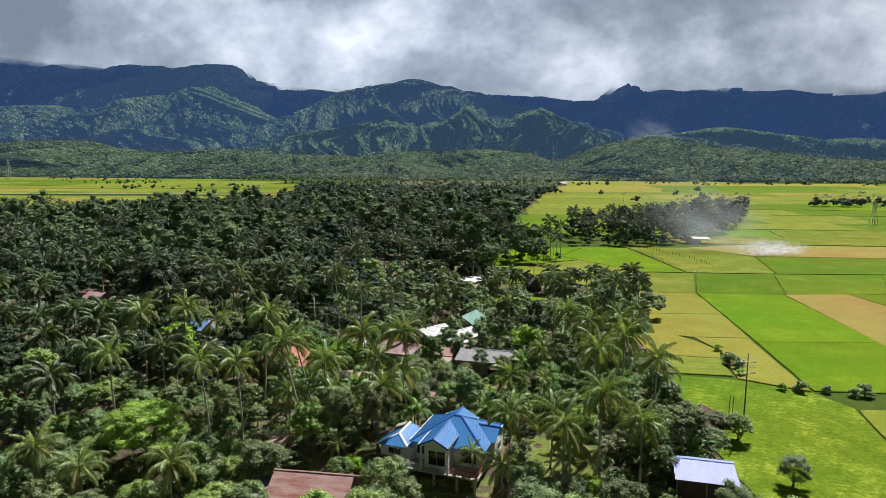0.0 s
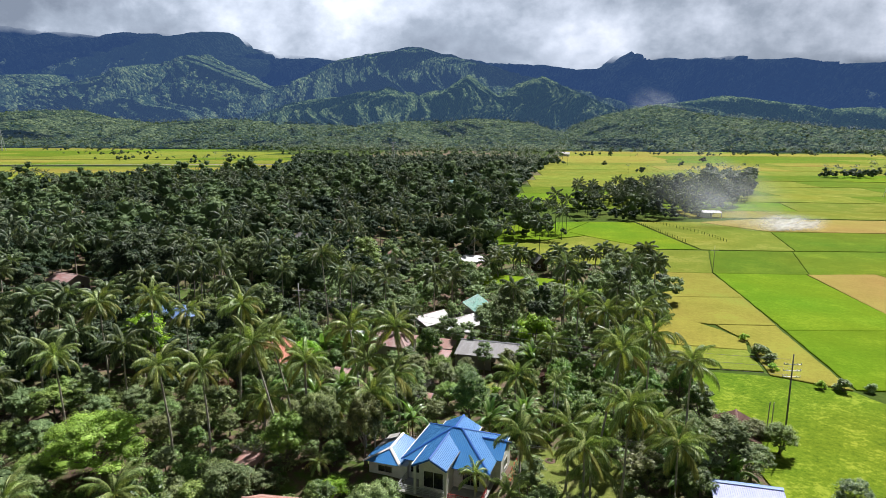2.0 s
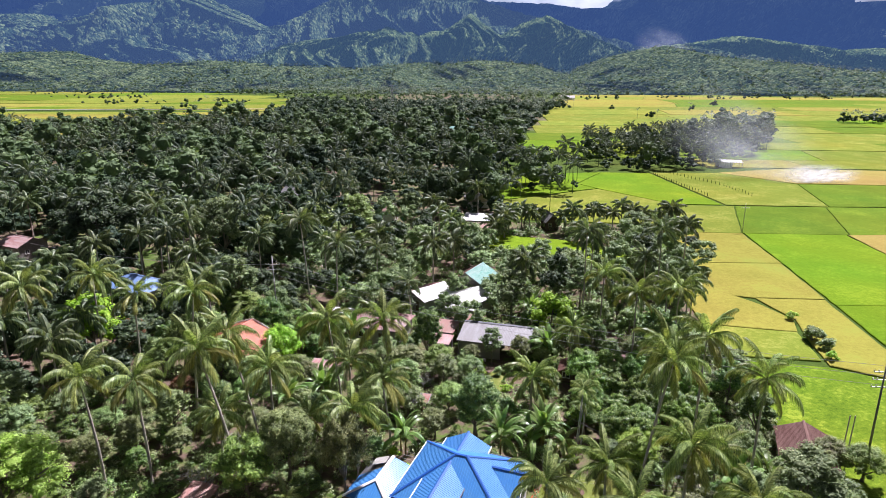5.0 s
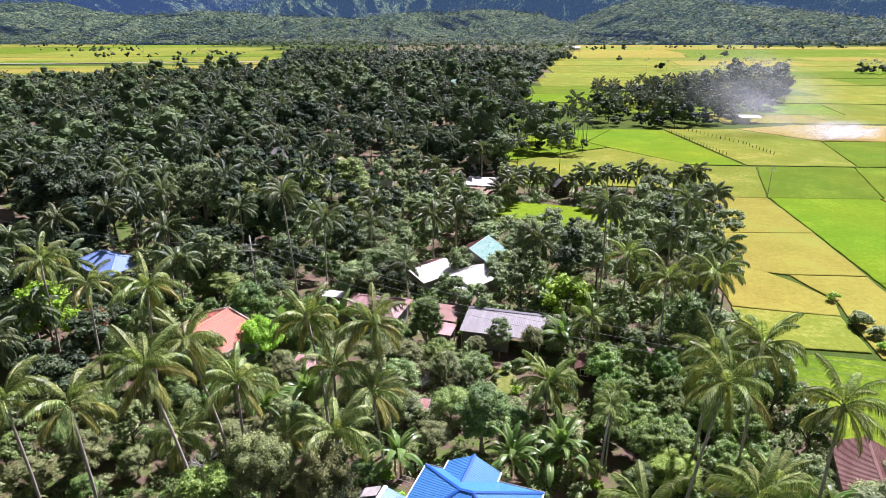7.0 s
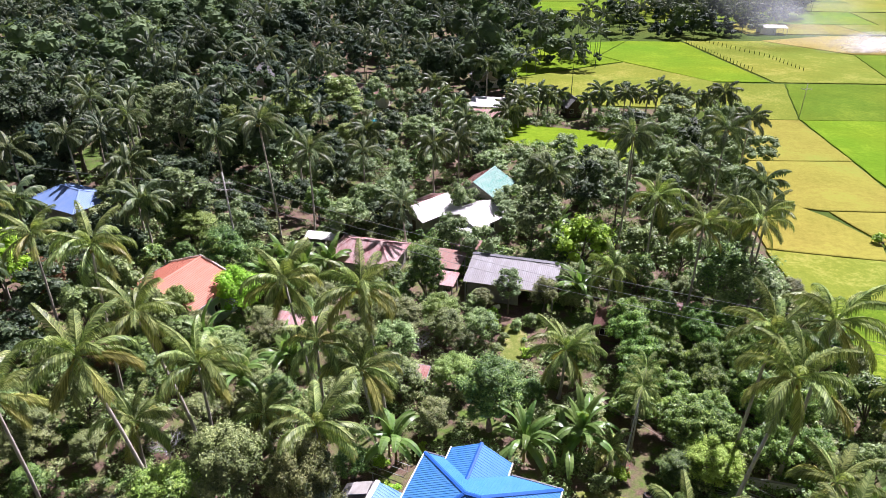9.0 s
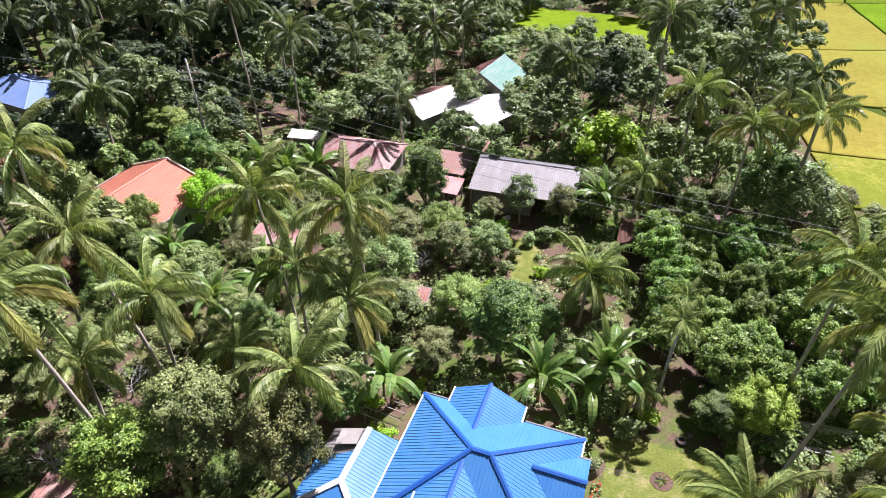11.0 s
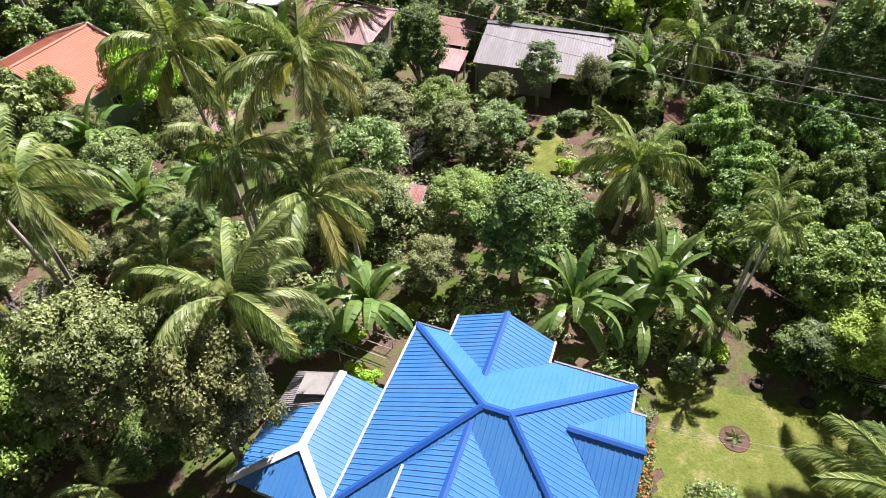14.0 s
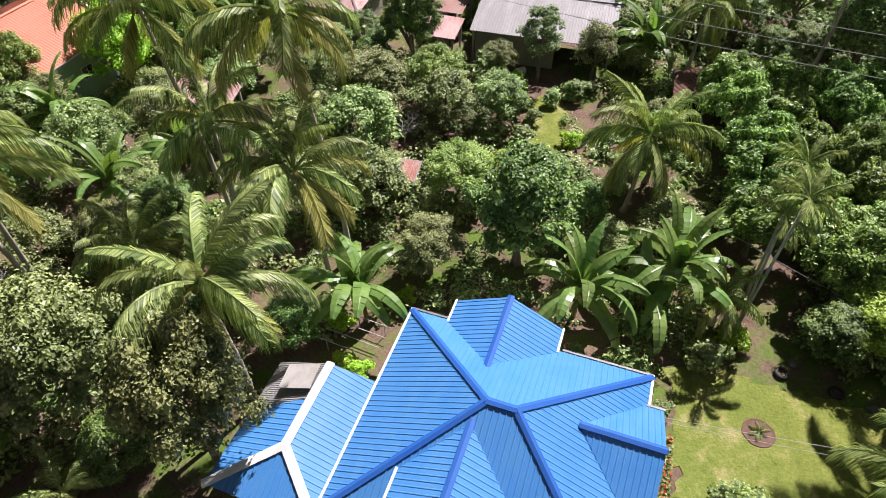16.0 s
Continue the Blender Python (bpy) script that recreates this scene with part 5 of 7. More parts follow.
BROAD = "broadleaf tree with a dense green crown"
# palms whose fronds can be told apart: x, y of the crown, its height, size, lean
for i, (x, y, h, s, lx, ly) in enumerate((
        (-17.8, 96.4, 14.7, 1.08, -1.5, 0.6), (-10.2, 94.3, 15.6, 1.08, -1.6, 0.4), (-28.1, 81.5, 16.8, 1.08, -3.6, 0.8), (-28.5, 89.6, 15.1, 1.05, -3.2, 0.6),
        (-28.0, 85.0, 7.4, 0.98, 0.4, 0.2), (-22.4, 87.0, 12.2, 1.05, 0.2, 0.3), (9.2, 99.4, 6.2, 1.06, 0.4, 0.0), (22.4, 83.2, 16.6, 1.05, 3.0, 1.2),
        (28.0, 90.1, 16.8, 1.05, 0.5, 0.0), (24.0, 90.5, 15.2, 1.05, 1.2, 0.6), (31.3, 81.8, 15.8, 1.0, 0.6, 0.3), (21.6, 73.0, 13.2, 1.05, 0.8, 0.4))):
    near_palm(x, y, h, TALL, 21, s, (lx, ly), seed=i)
for i, (x, y, h, s, lx, ly) in enumerate((
        (15.0, 76.4, 8.8, 1.0, 0.4, 0.3), (8.4, 69.6, 11.0, 1.0, 0.2, 0.0), (-35.0, 80.4, 13.5, 1.05, -0.4, 0.1), (28.6, 84.6, 5.6, 1.0, 0.3, 0.0),
        (-12.0, 83.8, 9.2, 1.15, -0.3, 0.2), (-9.9, 91.2, 9.1, 1.1, -0.8, 0.3), (-14.4, 93.4, 10.2, 1.02, 0.2, 0.3), (-41.2, 80.4, 13.6, 1.05, -1.2, 0.4),
        (-19.0, 90.0, 4.2, 0.85, 0.0, 0.0), (16.6, 117.0, 6.0, 1.0, 0.4, 0.1), (15.5, 67.4, 11.0, 1.0, 0.2, 0.1), (26.0, 68.3, 11.0, 1.0, 0.2, 0.0),
        (-50.0, 106.4, 13.6, 1.0, 0.3, 0.4), (-35.2, 95.6, 18.3, 1.05, 1.2, 0.3), (-31.5, 130.5, 19.8, 1.0, -1.0, 0.2), (-26.0, 134.6, 14.4, 1.0, 0.5, 0.2),
        (32.9, 117.3, 13.2, 1.0, 0.4, 0.2), (26.1, 116.0, 12.8, 1.0, 0.3, 0.2), (-58.2, 83.0, 13.4, 1.0, -0.6, 0.4), (16.7, 69.8, 7.6, 0.95, 0.2, 0.2), (3.0, 73.4, 3.4, 0.6, 0.0, 0.0), (7.2, 67.6, 4.6, 0.8, 0.0, 0.0),
        (12.6, 90.4, 2.2, 0.62, 0.0, 0.0), (-58.2, 109.5, 15.4, 1.05, 0.3, 0.2), (-62.0, 99.8, 16.6, 1.05, -0.5, 0.3), (-63.0, 151.0, 14.4, 1.0, 0.4, 0.0), (-72.9, 156.4, 16.0, 1.0, 0.6, 0.0), (34.1, 127.7, 10.0, 0.95, 0.2, 0.2), (38.5, 128.1, 10.0, 0.95, 0.3, 0.2),
        (-36.0, 60.5, 6.6, 1.0, 0.3, 0.2), (-47.5, 59.0, 6.2, 0.95, -0.2, 0.2), (-56.0, 62.0, 7.0, 1.0, 0.2, 0.1), (-18.2, 77.9, 1.6, 0.55, 0.0, 0.0), (22.3, 123.4, 13.2, 1.0, 0.6, 0.4), (-11.6, 128.8, 9.0, 0.8, -0.4, 0.2), (20.7, 134.2, 18.0, 1.0, 0.2, 0.2), (36.6, 143.6, 16.4, 1.05, 0.2, 0.2), (33.5, 141.8, 11.0, 0.95, 0.3, 0.3), (-20.5, 146.3, 10.5, 0.9, 0.2, 0.1))):
    near_palm(x, y, h, "coconut palm with arching fronds on a grey trunk", 19, s, (lx, ly), seed=30 + i)

# trees round the house and the lanes: kind, x, y, scale, height factor
for key, x, y, s, tall in (
        # the low dark tree at (-16.8, 80.3) is added to stand in for shade
        ("fine", -19.4, 82.4, 1.32, 1.35), ("fine", -12.3, 80.2, 1.1, 1.75), ("mid", -23.2, 79.6, 1.3, 1.1), ("fine_dark", -16.8, 80.3, 0.8, 0.75), ("bright", -15.2, 73.6, 0.75, 1.0), ("round", -41.2, 106.2, 1.15, 1.6), ("round_b", -36.8, 104.4, 1.0, 1.45), ("fine_lit", -54.4, 72.0, 1.3, 1.0), ("round", -52.0, 66.5, 1.2, 1.0), ("round_b", -38.5, 66.5, 1.1, 1.0), ("round", -30.0, 72.0, 1.2, 1.0),
        ("fine_dark", 1.6, 94.1, 1.35, 1.1), ("fine_lit", -2.2, 99.4, 0.95, 1.0), ("fine_dark", 5.6, 97.4, 0.7, 0.9), ("fine", -3.6, 93.0, 0.82, 0.95), ("round", -9.2, 102.8, 1.05, 1.0), ("dark", 3.6, 100.8, 0.62, 0.9),
        ("soft", 20.8, 88.9, 1.0, 0.95), ("fine_dark", 18.0, 88.6, 0.75, 0.85), ("fine_dark", 21.8, 91.6, 0.8, 0.8), ("bright", 14.2, 126.0, 1.5, 1.05), ("bright", -29.8, 111.4, 1.1, 1.15), ("fine_lit", -35.4, 107.2, 0.9, 1.5), ("fine", -32.6, 105.4, 0.8, 1.1), ("fine_dark", -45.5, 110.5, 1.2, 1.2), ("fine", -39.6, 104.6, 1.0, 1.2), ("fine_dark", -34.5, 119.2, 1.35, 1.15), ("dark", 29.8, 117.4, 1.45, 1.1), ("fine_dark", -7.0, 116.6, 1.1, 1.35),
        ("round_b", 8.2, 116.0, 0.75, 1.2), ("round", 0.4, 108.6, 0.85, 0.9), ("round_b", -3.6, 107.8, 0.9, 1.0), ("round", -12.0, 104.5, 0.8, 1.0), ("round", 32.4, 114.0, 1.55, 0.95),
        ("grand_grey", -60.4, 162.0, 1.35, 1.1), ("grand", -42.6, 179.4, 1.3, 0.85), ("grand", -35.0, 189.7, 1.35, 0.85), ("grand_mid", -14.3, 176.9, 1.0, 0.7), ("grand_grey", 9.3, 149.7, 0.75, 1.1), ("grand", -55.0, 173.9, 0.9, 1.0), ("grand_mid", -61.8, 141.1, 0.85, 0.65), ("grand", -43.1, 129.2, 0.8, 0.7),
        ("grand_mid", -21.4, 136.2, 0.8, 0.65), ("grand_grey", 43.5, 196.1, 0.95, 0.8), ("grand_mid", -39.5, 160.7, 0.9, 0.75), ("grand_grey", -23.0, 155.3, 0.8, 0.7), ("grand_mid", 0.9, 161.2, 0.75, 0.7), ("grand", -28.0, 170.0, 0.9, 0.8), ("grand_mid", 21.5, 160.0, 0.8, 0.8), ("grand", 36.5, 160.5, 0.85, 0.8), ("grand_mid", -13.0, 166.0, 0.7, 0.7), ("grand_grey", -22.0, 213.0, 0.75, 1.15), ("grand", -48.0, 206.0, 0.9, 0.8), ("grand_mid", -55.0, 212.0, 0.9, 0.8), ("grand_mid", -44.0, 213.0, 0.7, 0.7),
        ("grand_grey", -85.0, 150.0, 1.0, 0.9), ("grand_mid", -72.0, 172.0, 1.1, 0.9), ("grand", 11.5, 163.0, 0.7, 0.7),
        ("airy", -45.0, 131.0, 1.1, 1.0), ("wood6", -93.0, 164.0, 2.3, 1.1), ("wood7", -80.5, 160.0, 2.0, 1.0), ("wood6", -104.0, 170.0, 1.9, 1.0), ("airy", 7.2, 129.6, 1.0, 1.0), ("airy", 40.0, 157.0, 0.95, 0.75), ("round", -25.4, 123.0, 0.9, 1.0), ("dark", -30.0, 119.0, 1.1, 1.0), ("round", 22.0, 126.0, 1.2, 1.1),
        ("rain", -47.6, 74.2, 1.3, 1.1), ("bright", -61.5, 112.0, 1.65, 1.2), ("rust", -55.5, 113.5, 1.1, 1.3), ("rust", -41.0, 100.6, 0.8, 1.0), ("dark", -16.4, 71.2, 0.95, 0.95), ("round", -9.6, 67.2, 1.15, 1.1),
        ("fine_lit", 46.4, 88.0, 1.0, 0.95), ("fine", 43.6, 90.0, 0.9, 0.9), ("round", 39.5, 80.6, 1.0, 0.9), ("dark", 48.6, 73.4, 1.0, 0.8), ("bright", 18.8, 66.6, 0.8, 0.9), ("round_b", 22.6, 68.6, 0.85, 0.9), ("round", -8.4, 71.8, 0.95, 1.0), ("round", 11.5, 72.5, 0.7, 0.9), ("dark", 30.5, 73.0, 0.9, 1.0), ("dark", 27.0, 78.5, 0.9, 1.0), ("round", 33.5, 88.0, 0.9, 1.1), ("dark", 38.0, 97.0, 1.0, 1.1), ("dark", 36.8, 104.0, 1.1, 1.1), ("round", 39.0, 110.0, 1.0, 1.0), ("dark", 10.6, 78.6, 0.7, 0.8), ("round", 24.5, 101.5, 0.8, 0.8),
        ("round_b", -20.0, 102.0, 0.8, 0.9), ("dark", -30.5, 98.0, 0.8, 1.0), ("dark", -33.5, 96.0, 0.9, 1.0), ("round", -38.0, 92.0, 1.0, 1.0), ("fine", -9.2, 107.4, 1.2, 1.0), ("fine_lit", -4.4, 110.4, 1.0, 1.05), ("round", -1.7, 106.8, 0.62, 0.9),
        ("airy", 3.6, 115.2, 0.55, 1.0), ("fine", 0.2, 115.6, 0.6, 1.0), ("fine", 11.8, 116.2, 0.55, 1.0), ("shrub", -0.6, 115.4, 1.4, 1.0), ("round", 27.6, 125.8, 1.0, 1.1), ("dark", 20.9, 121.4, 0.9, 1.1), ("round", 27.1, 134.6, 1.1, 1.2), ("airy", 3.8, 135.5, 0.75, 0.8), ("dark", 10.6, 127.6, 0.9, 1.0),
        ("round", -13.9, 116.6, 0.7, 0.9), ("round_b", -30.0, 126.4, 0.8, 1.0), ("dark", -47.0, 130.3, 1.0, 1.2), ("round_b", -60.0, 133.0, 1.1, 0.9), ("dark", -50.1, 114.4, 1.0, 1.0), ("round", -47.3, 106.9, 1.0, 1.1), ("round", -33.6, 103.6, 0.8, 1.1),
        ("dark", -43.4, 117.8, 1.0, 1.1), ("round", -26.8, 99.6, 0.95, 1.1), ("dark", -25.5, 115.2, 0.75, 0.9), ("dark", -10.0, 115.0, 0.7, 0.9), ("round", -19.8, 140.0, 1.1, 1.1), ("dark", -26.8, 138.9, 1.0, 1.2), ("airy", 21.2, 141.0, 0.9, 0.85), ("round", 9.6, 140.0, 1.0, 1.1)):
    far_off = (y > 124 or (abs(x) > 36 and y > 84)) and not key.startswith("shrub")
    put_tree(key + "_off" if far_off and key + "_off" in TREE_KINDS else key, x, y, s, {"dark": "broadleaf tree with a dense dark green crown", "fine_dark": "broadleaf tree with small dark green leaves", "fine": "broadleaf tree with small olive-green leaves", "fine_lit": "broadleaf tree with small light green leaves", "rain": "spreading rain tree with fresh light green leaves", "grand": "large spreading tree with fresh green leaves", "grand_mid": "large broadleaf tree with a lumpy green crown", "grand_grey": "large tree with an open grey-green crown", "mid": "rounded tree with dense glossy mid-green leaves", "soft": "rounded garden tree with pale yellow-green leaves", "rust": "tree with rusty orange dying leaves among palms", "bright": "tree with a bright yellow-green crown", "airy": "tall tree with an open grey-green crown", "wood6": "large dark broadleaf tree with a domed crown", "wood7": "large dark broadleaf tree with a domed crown"}.get(key, BROAD), tall=tall)
# the dark orchard beyond the lawn
rnd = random.Random(5)
for r in range(6):
    for c in range(5):
        x, y = 15.5 + c * 3.7 + r * 0.5 + rnd.uniform(-0.5, 0.5), 91.5 + r * 3.9 + rnd.uniform(-0.5, 0.5)
        if x < 34 - r * 0.2 and not (c == 0 and r == 0):
            put_tree("mango", x, y, rnd.uniform(0.84, 1.04), "glossy dark green mango tree in an orchard", "tree", "orchard trees", tall=rnd.uniform(1.1, 1.4))

KEEP_OFF = [(0.2, 81, 10.5), (-8.5, 80, 6.5), (12.5, 85, 7.2), (4.2, 119.5, 7.6), (0.3, 152.5, 5.5), (-0.8, 137.5, 5.5), (-10.2, 142, 5.2), (-15.6, 125, 6.5), (-4.8, 122, 4.5), (-36.2, 112.4, 6.5), (-69.5, 140, 7.5),
            (-116.5, 168, 6.5), (-109, 158, 7), (-103, 151, 6), (35.2, 70.3, 6), (39.8, 91, 4.5), (-18.8, 66.6, 8.5), (15.2, 111, 3.5), (-0.6, 203, 9.5), (-66.5, 237, 7), (-78, 236, 6), (-38.5, 221, 7), (24, 99, 13), (6.5, 108.5, 5.5), (-2, 103.5, 5.0), (-14.2, 107.5, 3),
            (18.5, 80, 5), (-26, 198, 6), (-17, 492, 18), (-9, 74, 6), (-15.6, 78.6, 3.0), (5, 89, 5.5), (-34.2, 123.0, 2.5), (34, 66, 11), (44, 74, 10), (36, 90, 5), (3.0, 69, 7), (-0.6, 194, 6), (-0.6, 187, 5), (8, 176, 7), (21, 173, 7), (30, 168, 6), (37, 165, 5), (14, 181, 5), (-62, 227, 6), (-72, 226, 6), (-36, 211, 6), (-66, 131, 5), (-25, 190, 5), (-24.5, 119.5, 5.5), (16, 208, 8), (-1, 147, 4.5), (3.5, 146, 4), (-8.5, 135.5, 4.5), (0, 131, 4), (-47, 71, 6.5), (-54, 71, 6), (-45, 64, 5)]
GREEN_PATCH = [(0.6, 188), (5.0, 200.5), (30.0, 193.5), (38.0, 183.0), (37.0, 171.0), (20.0, 178.0)]
EAST = [(20, 42.2), (80, 41.9), (100, 41.5), (118, 41.1), (136, 41.7), (155, 43.3), (165, 54.1), (178, 54.9), (206, 56.3), (216, 54.1), (219, 6.0), (260, 3.1), (300, 14.3), (330, 33.7), (350, 15.2), (423, 13.7), (520, 27.7), (807, 68.7), (1000, 111.6)]


def east_edge(y):
    return float(np.interp(y, [e[0] for e in EAST], [e[1] for e in EAST]))


CLUMP = [(51.6, 332), (109.5, 340), (169.8, 418), (195.5, 480), (286.1, 690), (240.9, 700), (149.7, 520), (54.4, 392)]
GROVE = [(11.2, 258), (39.0, 268), (40.5, 292), (34.3, 300), (8.5, 290)]


def wooded(x, y):
    if inside(CLUMP, x, y) or inside(GROVE, x, y):
        return True
    if x > east_edge(y) or inside(GREEN_PATCH, x, y):
        return False
    return y < 440 or x > west_wood(y)


# trees of the village wood, one by one, up to the far pavilion
rnd = random.Random(12)
placed = [(o.location.x, o.location.y) for o in scene.objects if o.get("category") in ("tree", "palm tree")]
cells = {}
for p in placed:
    cells.setdefault((int(p[0] // 4), int(p[1] // 4)), []).append(p)


def free(x, y, gap):
    i, j = int(x // 4), int(y // 4)
    for a in range(i - 2, i + 3):
        for b in range(j - 2, j + 3):
            for px, py in cells.get((a, b), ()):
                if (px - x) ** 2 + (py - y) ** 2 < gap * gap:
                    return False
    return all((x - a) ** 2 + (y - b) ** 2 > r * r for a, b, r in KEEP_OFF)


for k in range(17):
    x, y = 6.2 + 3.0 * k + rnd.uniform(-0.7, 0.7), 208.0 + rnd.uniform(-4.0, 3.0)
    if abs(x - 21.0) > 2.6:
        mid_palm(x, y, rnd.uniform(5.0, 7.8), k, rnd.uniform(0.75, 0.95))
        cells.setdefault((int(x // 4), int(y // 4)), []).append((x, y))
for k, (x, y, top) in enumerate(((-68.4, 92.7, 11), (-74.1, 117.9, 11.5), (-77.0, 138.8, 12), (-63.2, 120.7, 11), (-46.2, 122.3, 11), (-55.5, 95.0, 11), (-81.9, 99.5, 11.5), (-95.5, 116.0, 11), (-89.9, 119.7, 12), (-85.2, 123.9, 11),
                                 (-65.4, 78.7, 11), (-85.2, 175.0, 14), (-70.7, 166.0, 14), (-40.7, 157.0, 13), (-118.0, 174.0, 13), (-60.0, 108.0, 9), (-70.0, 104.0, 10), (-8.0, 193.0, 6.5), (7.1, 197.0, 6.5), (-5.0, 184.0, 6.0), (-14.6, 211.0, 8.0), (4.5, 191.0, 5.5), (-12.0, 200.0, 7.0), (8.5, 203.0, 6.5))):
    mid_palm(x, y, top, k, 1.05)
    cells.setdefault((int(x // 4), int(y // 4)), []).append((x, y))
palms = trees = 0
wild = []
for _ in range(22000):
    if palms + trees >= 470:
        break
    y = 52 + 163 * rnd.random() ** 1.1
    x = rnd.uniform(-75 - 0.52 * y, 64)
    gap = 3.3 + max(0, y - 90) * 0.012 + (0.9 if y > 126 else 0)
    if (y > 160 and x < -30) or (y > 196 and x > 0):
        continue
    core = -48 < x < 44 and 80 < y < 126
    near_wood = x > -80 and y < 125
    if not wooded(x, y) or not free(x, y, gap):
        continue
    cells.setdefault((int(x // 4), int(y // 4)), []).append((x, y))
    if not core and not near_wood and palms < 62 and rnd.random() < (0.16 if x > -35 else 0.13):
        palms += 1
        mid_palm(x, y, rnd.uniform(8.5, 13.5), rnd.randrange(4), rnd.uniform(0.9, 1.08))
        continue
    trees += 1
    wild.append((y, x, core, rnd.random()))


def wild_tree(x, y, core, u):
    r = random.Random(int(u * 1e6))
    if core:
        return put_tree(r.choice(("fine", "round", "round_b", "fine_dark", "fine")), x, y, r.uniform(0.55, 0.95), "small bushy green tree beside the lane", group="village wood", tall=r.uniform(0.8, 1.05))
    # the west mostly gets kinds 6 and 7, with cloud shade in their colour
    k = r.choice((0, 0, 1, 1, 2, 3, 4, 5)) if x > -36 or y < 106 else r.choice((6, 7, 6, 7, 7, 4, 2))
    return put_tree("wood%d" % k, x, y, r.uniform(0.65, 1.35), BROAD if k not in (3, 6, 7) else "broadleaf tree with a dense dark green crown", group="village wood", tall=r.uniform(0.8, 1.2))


# the nearest stand singly, the rest as one thicket
wild = [w for w in wild if (w[1] + 47.5) ** 2 + (w[0] - 72.5) ** 2 > 64 and (w[1] + 18.6) ** 2 + (w[0] - 77.8) ** 2 > 9 and (w[1] + 29) ** 2 + (w[0] - 79.5) ** 2 > 16 and (w[1] - 4.8) ** 2 + (w[0] - 96.6) ** 2 > 10 and (w[1] - 7.5) ** 2 + (w[0] - 99.5) ** 2 > 12]
wild.sort(key=lambda w: (not w[2], w[0]))
for y, x, core, u in wild[:215]:
    wild_tree(x, y, core, u)


# ---- the woods farther off: one stand, not to be counted ----
def far_template(seed, palm, detail):
    r = np.random.default_rng(seed)
    if palm and detail is None:
        V, T = [(0.2, 0, 0), (-0.2, 0.2, 0), (0, 0, 12.5)], [(0, 1, 2)]
        for k in range(8):
            a, e, b = k * 0.785 + r.uniform(-0.2, 0.2), r.uniform(-1.6, 2.2), len(V)
            c, s = math.cos(a), math.sin(a)
            V += [(0, 0, 12.5), (2.4 * c - 0.7 * s, 2.4 * s + 0.7 * c, 12.5 + e), (2.4 * c + 0.7 * s, 2.4 * s - 0.7 * c, 12.5 + e), (4.6 * c, 4.6 * s, 11.6 + e * 0.4)]
            T += [(b, b + 1, b + 2), (b + 1, b + 3, b + 2)]
        return np.array(V, float), np.array(T), 1
    if palm:
        v, t = palm_crown_arrays(seed, 13, 7, 1.0, 4.3, 0.17)
        h = 13.5
        tv = np.array([(0.18, 0, 0), (-0.1, 0.16, 0), (-0.1, -0.16, 0), (0, 0, h)])
        return np.concatenate([v + [0, 0, h], tv]), np.concatenate([t, np.array([(0, 1, 3), (1, 2, 3), (2, 0, 3)]) + len(v)]), 1
    if detail == 2:
        v, t = crown_arrays(seed, 3.1, 5.0, 24, 1250, 0.23, lump_r=(0.2, 0.4), shell=(0.7, 1.1), heart=0.74)
        return v + [0, 0, 1.8], t, seed % 2
    if detail == 1.5:
        v, t = crown_arrays(seed, 3.9, 6.2, 11, 340, 0.40, stretch=1.5, lump_r=(0.24, 0.5), shell=(0.84, 1.1), heart=0.86)
        return v + [0, 0, 2.5], t, 2 if seed % 2 else 0
    if detail == 0.5:
        v, t = crown_arrays(seed, 4.4, 5.4, 2, 16, 2.0, lump_r=(0.5, 0.75), shell=(0.85, 1.08), heart=0.92)
        return v + [0, 0, 2.0], t, 0
    if detail:
        v, t = crown_arrays(seed, 3.9, 6.2, 8, 170, 0.66, stretch=1.4, lump_r=(0.26, 0.52), shell=(0.86, 1.1), heart=0.9)
        return v + [0, 0, 2.5], t, 2 if seed % 2 else 0
    v, t = crown_arrays(seed, 4.4, 5.4, 3, 32, 1.5, lump_r=(0.45, 0.7), shell=(0.85, 1.08), heart=0.92)
    return v + [0, 0, 2.0], t, 0


def stand(name, spots, templates, label, seed, mats):
    r = np.random.default_rng(seed)
    V, T, M, b = [], [], [], 0
    for x, y, z, s, palm in spots:
        pick = [t for t in templates if (t[2] == 1) == bool(palm)]
        v, t, m = pick[int(r.integers(len(pick)))]
        a = r.uniform(0, 6.28)
        c, n = math.cos(a), math.sin(a)
        V.append((v * [s, s, s * r.uniform(0.85, 1.25)]) @ np.array([[c, n, 0], [-n, c, 0], [0, 0, 1]]) + [x, y, z])
        T.append(t + b)
        M.append(np.full(len(t), m))
        b += len(v)
    tagged(new(name, fast_mesh(name, np.concatenate(V), np.concatenate(T), mats, np.concatenate(M))), label, "woods", kind="stuff")


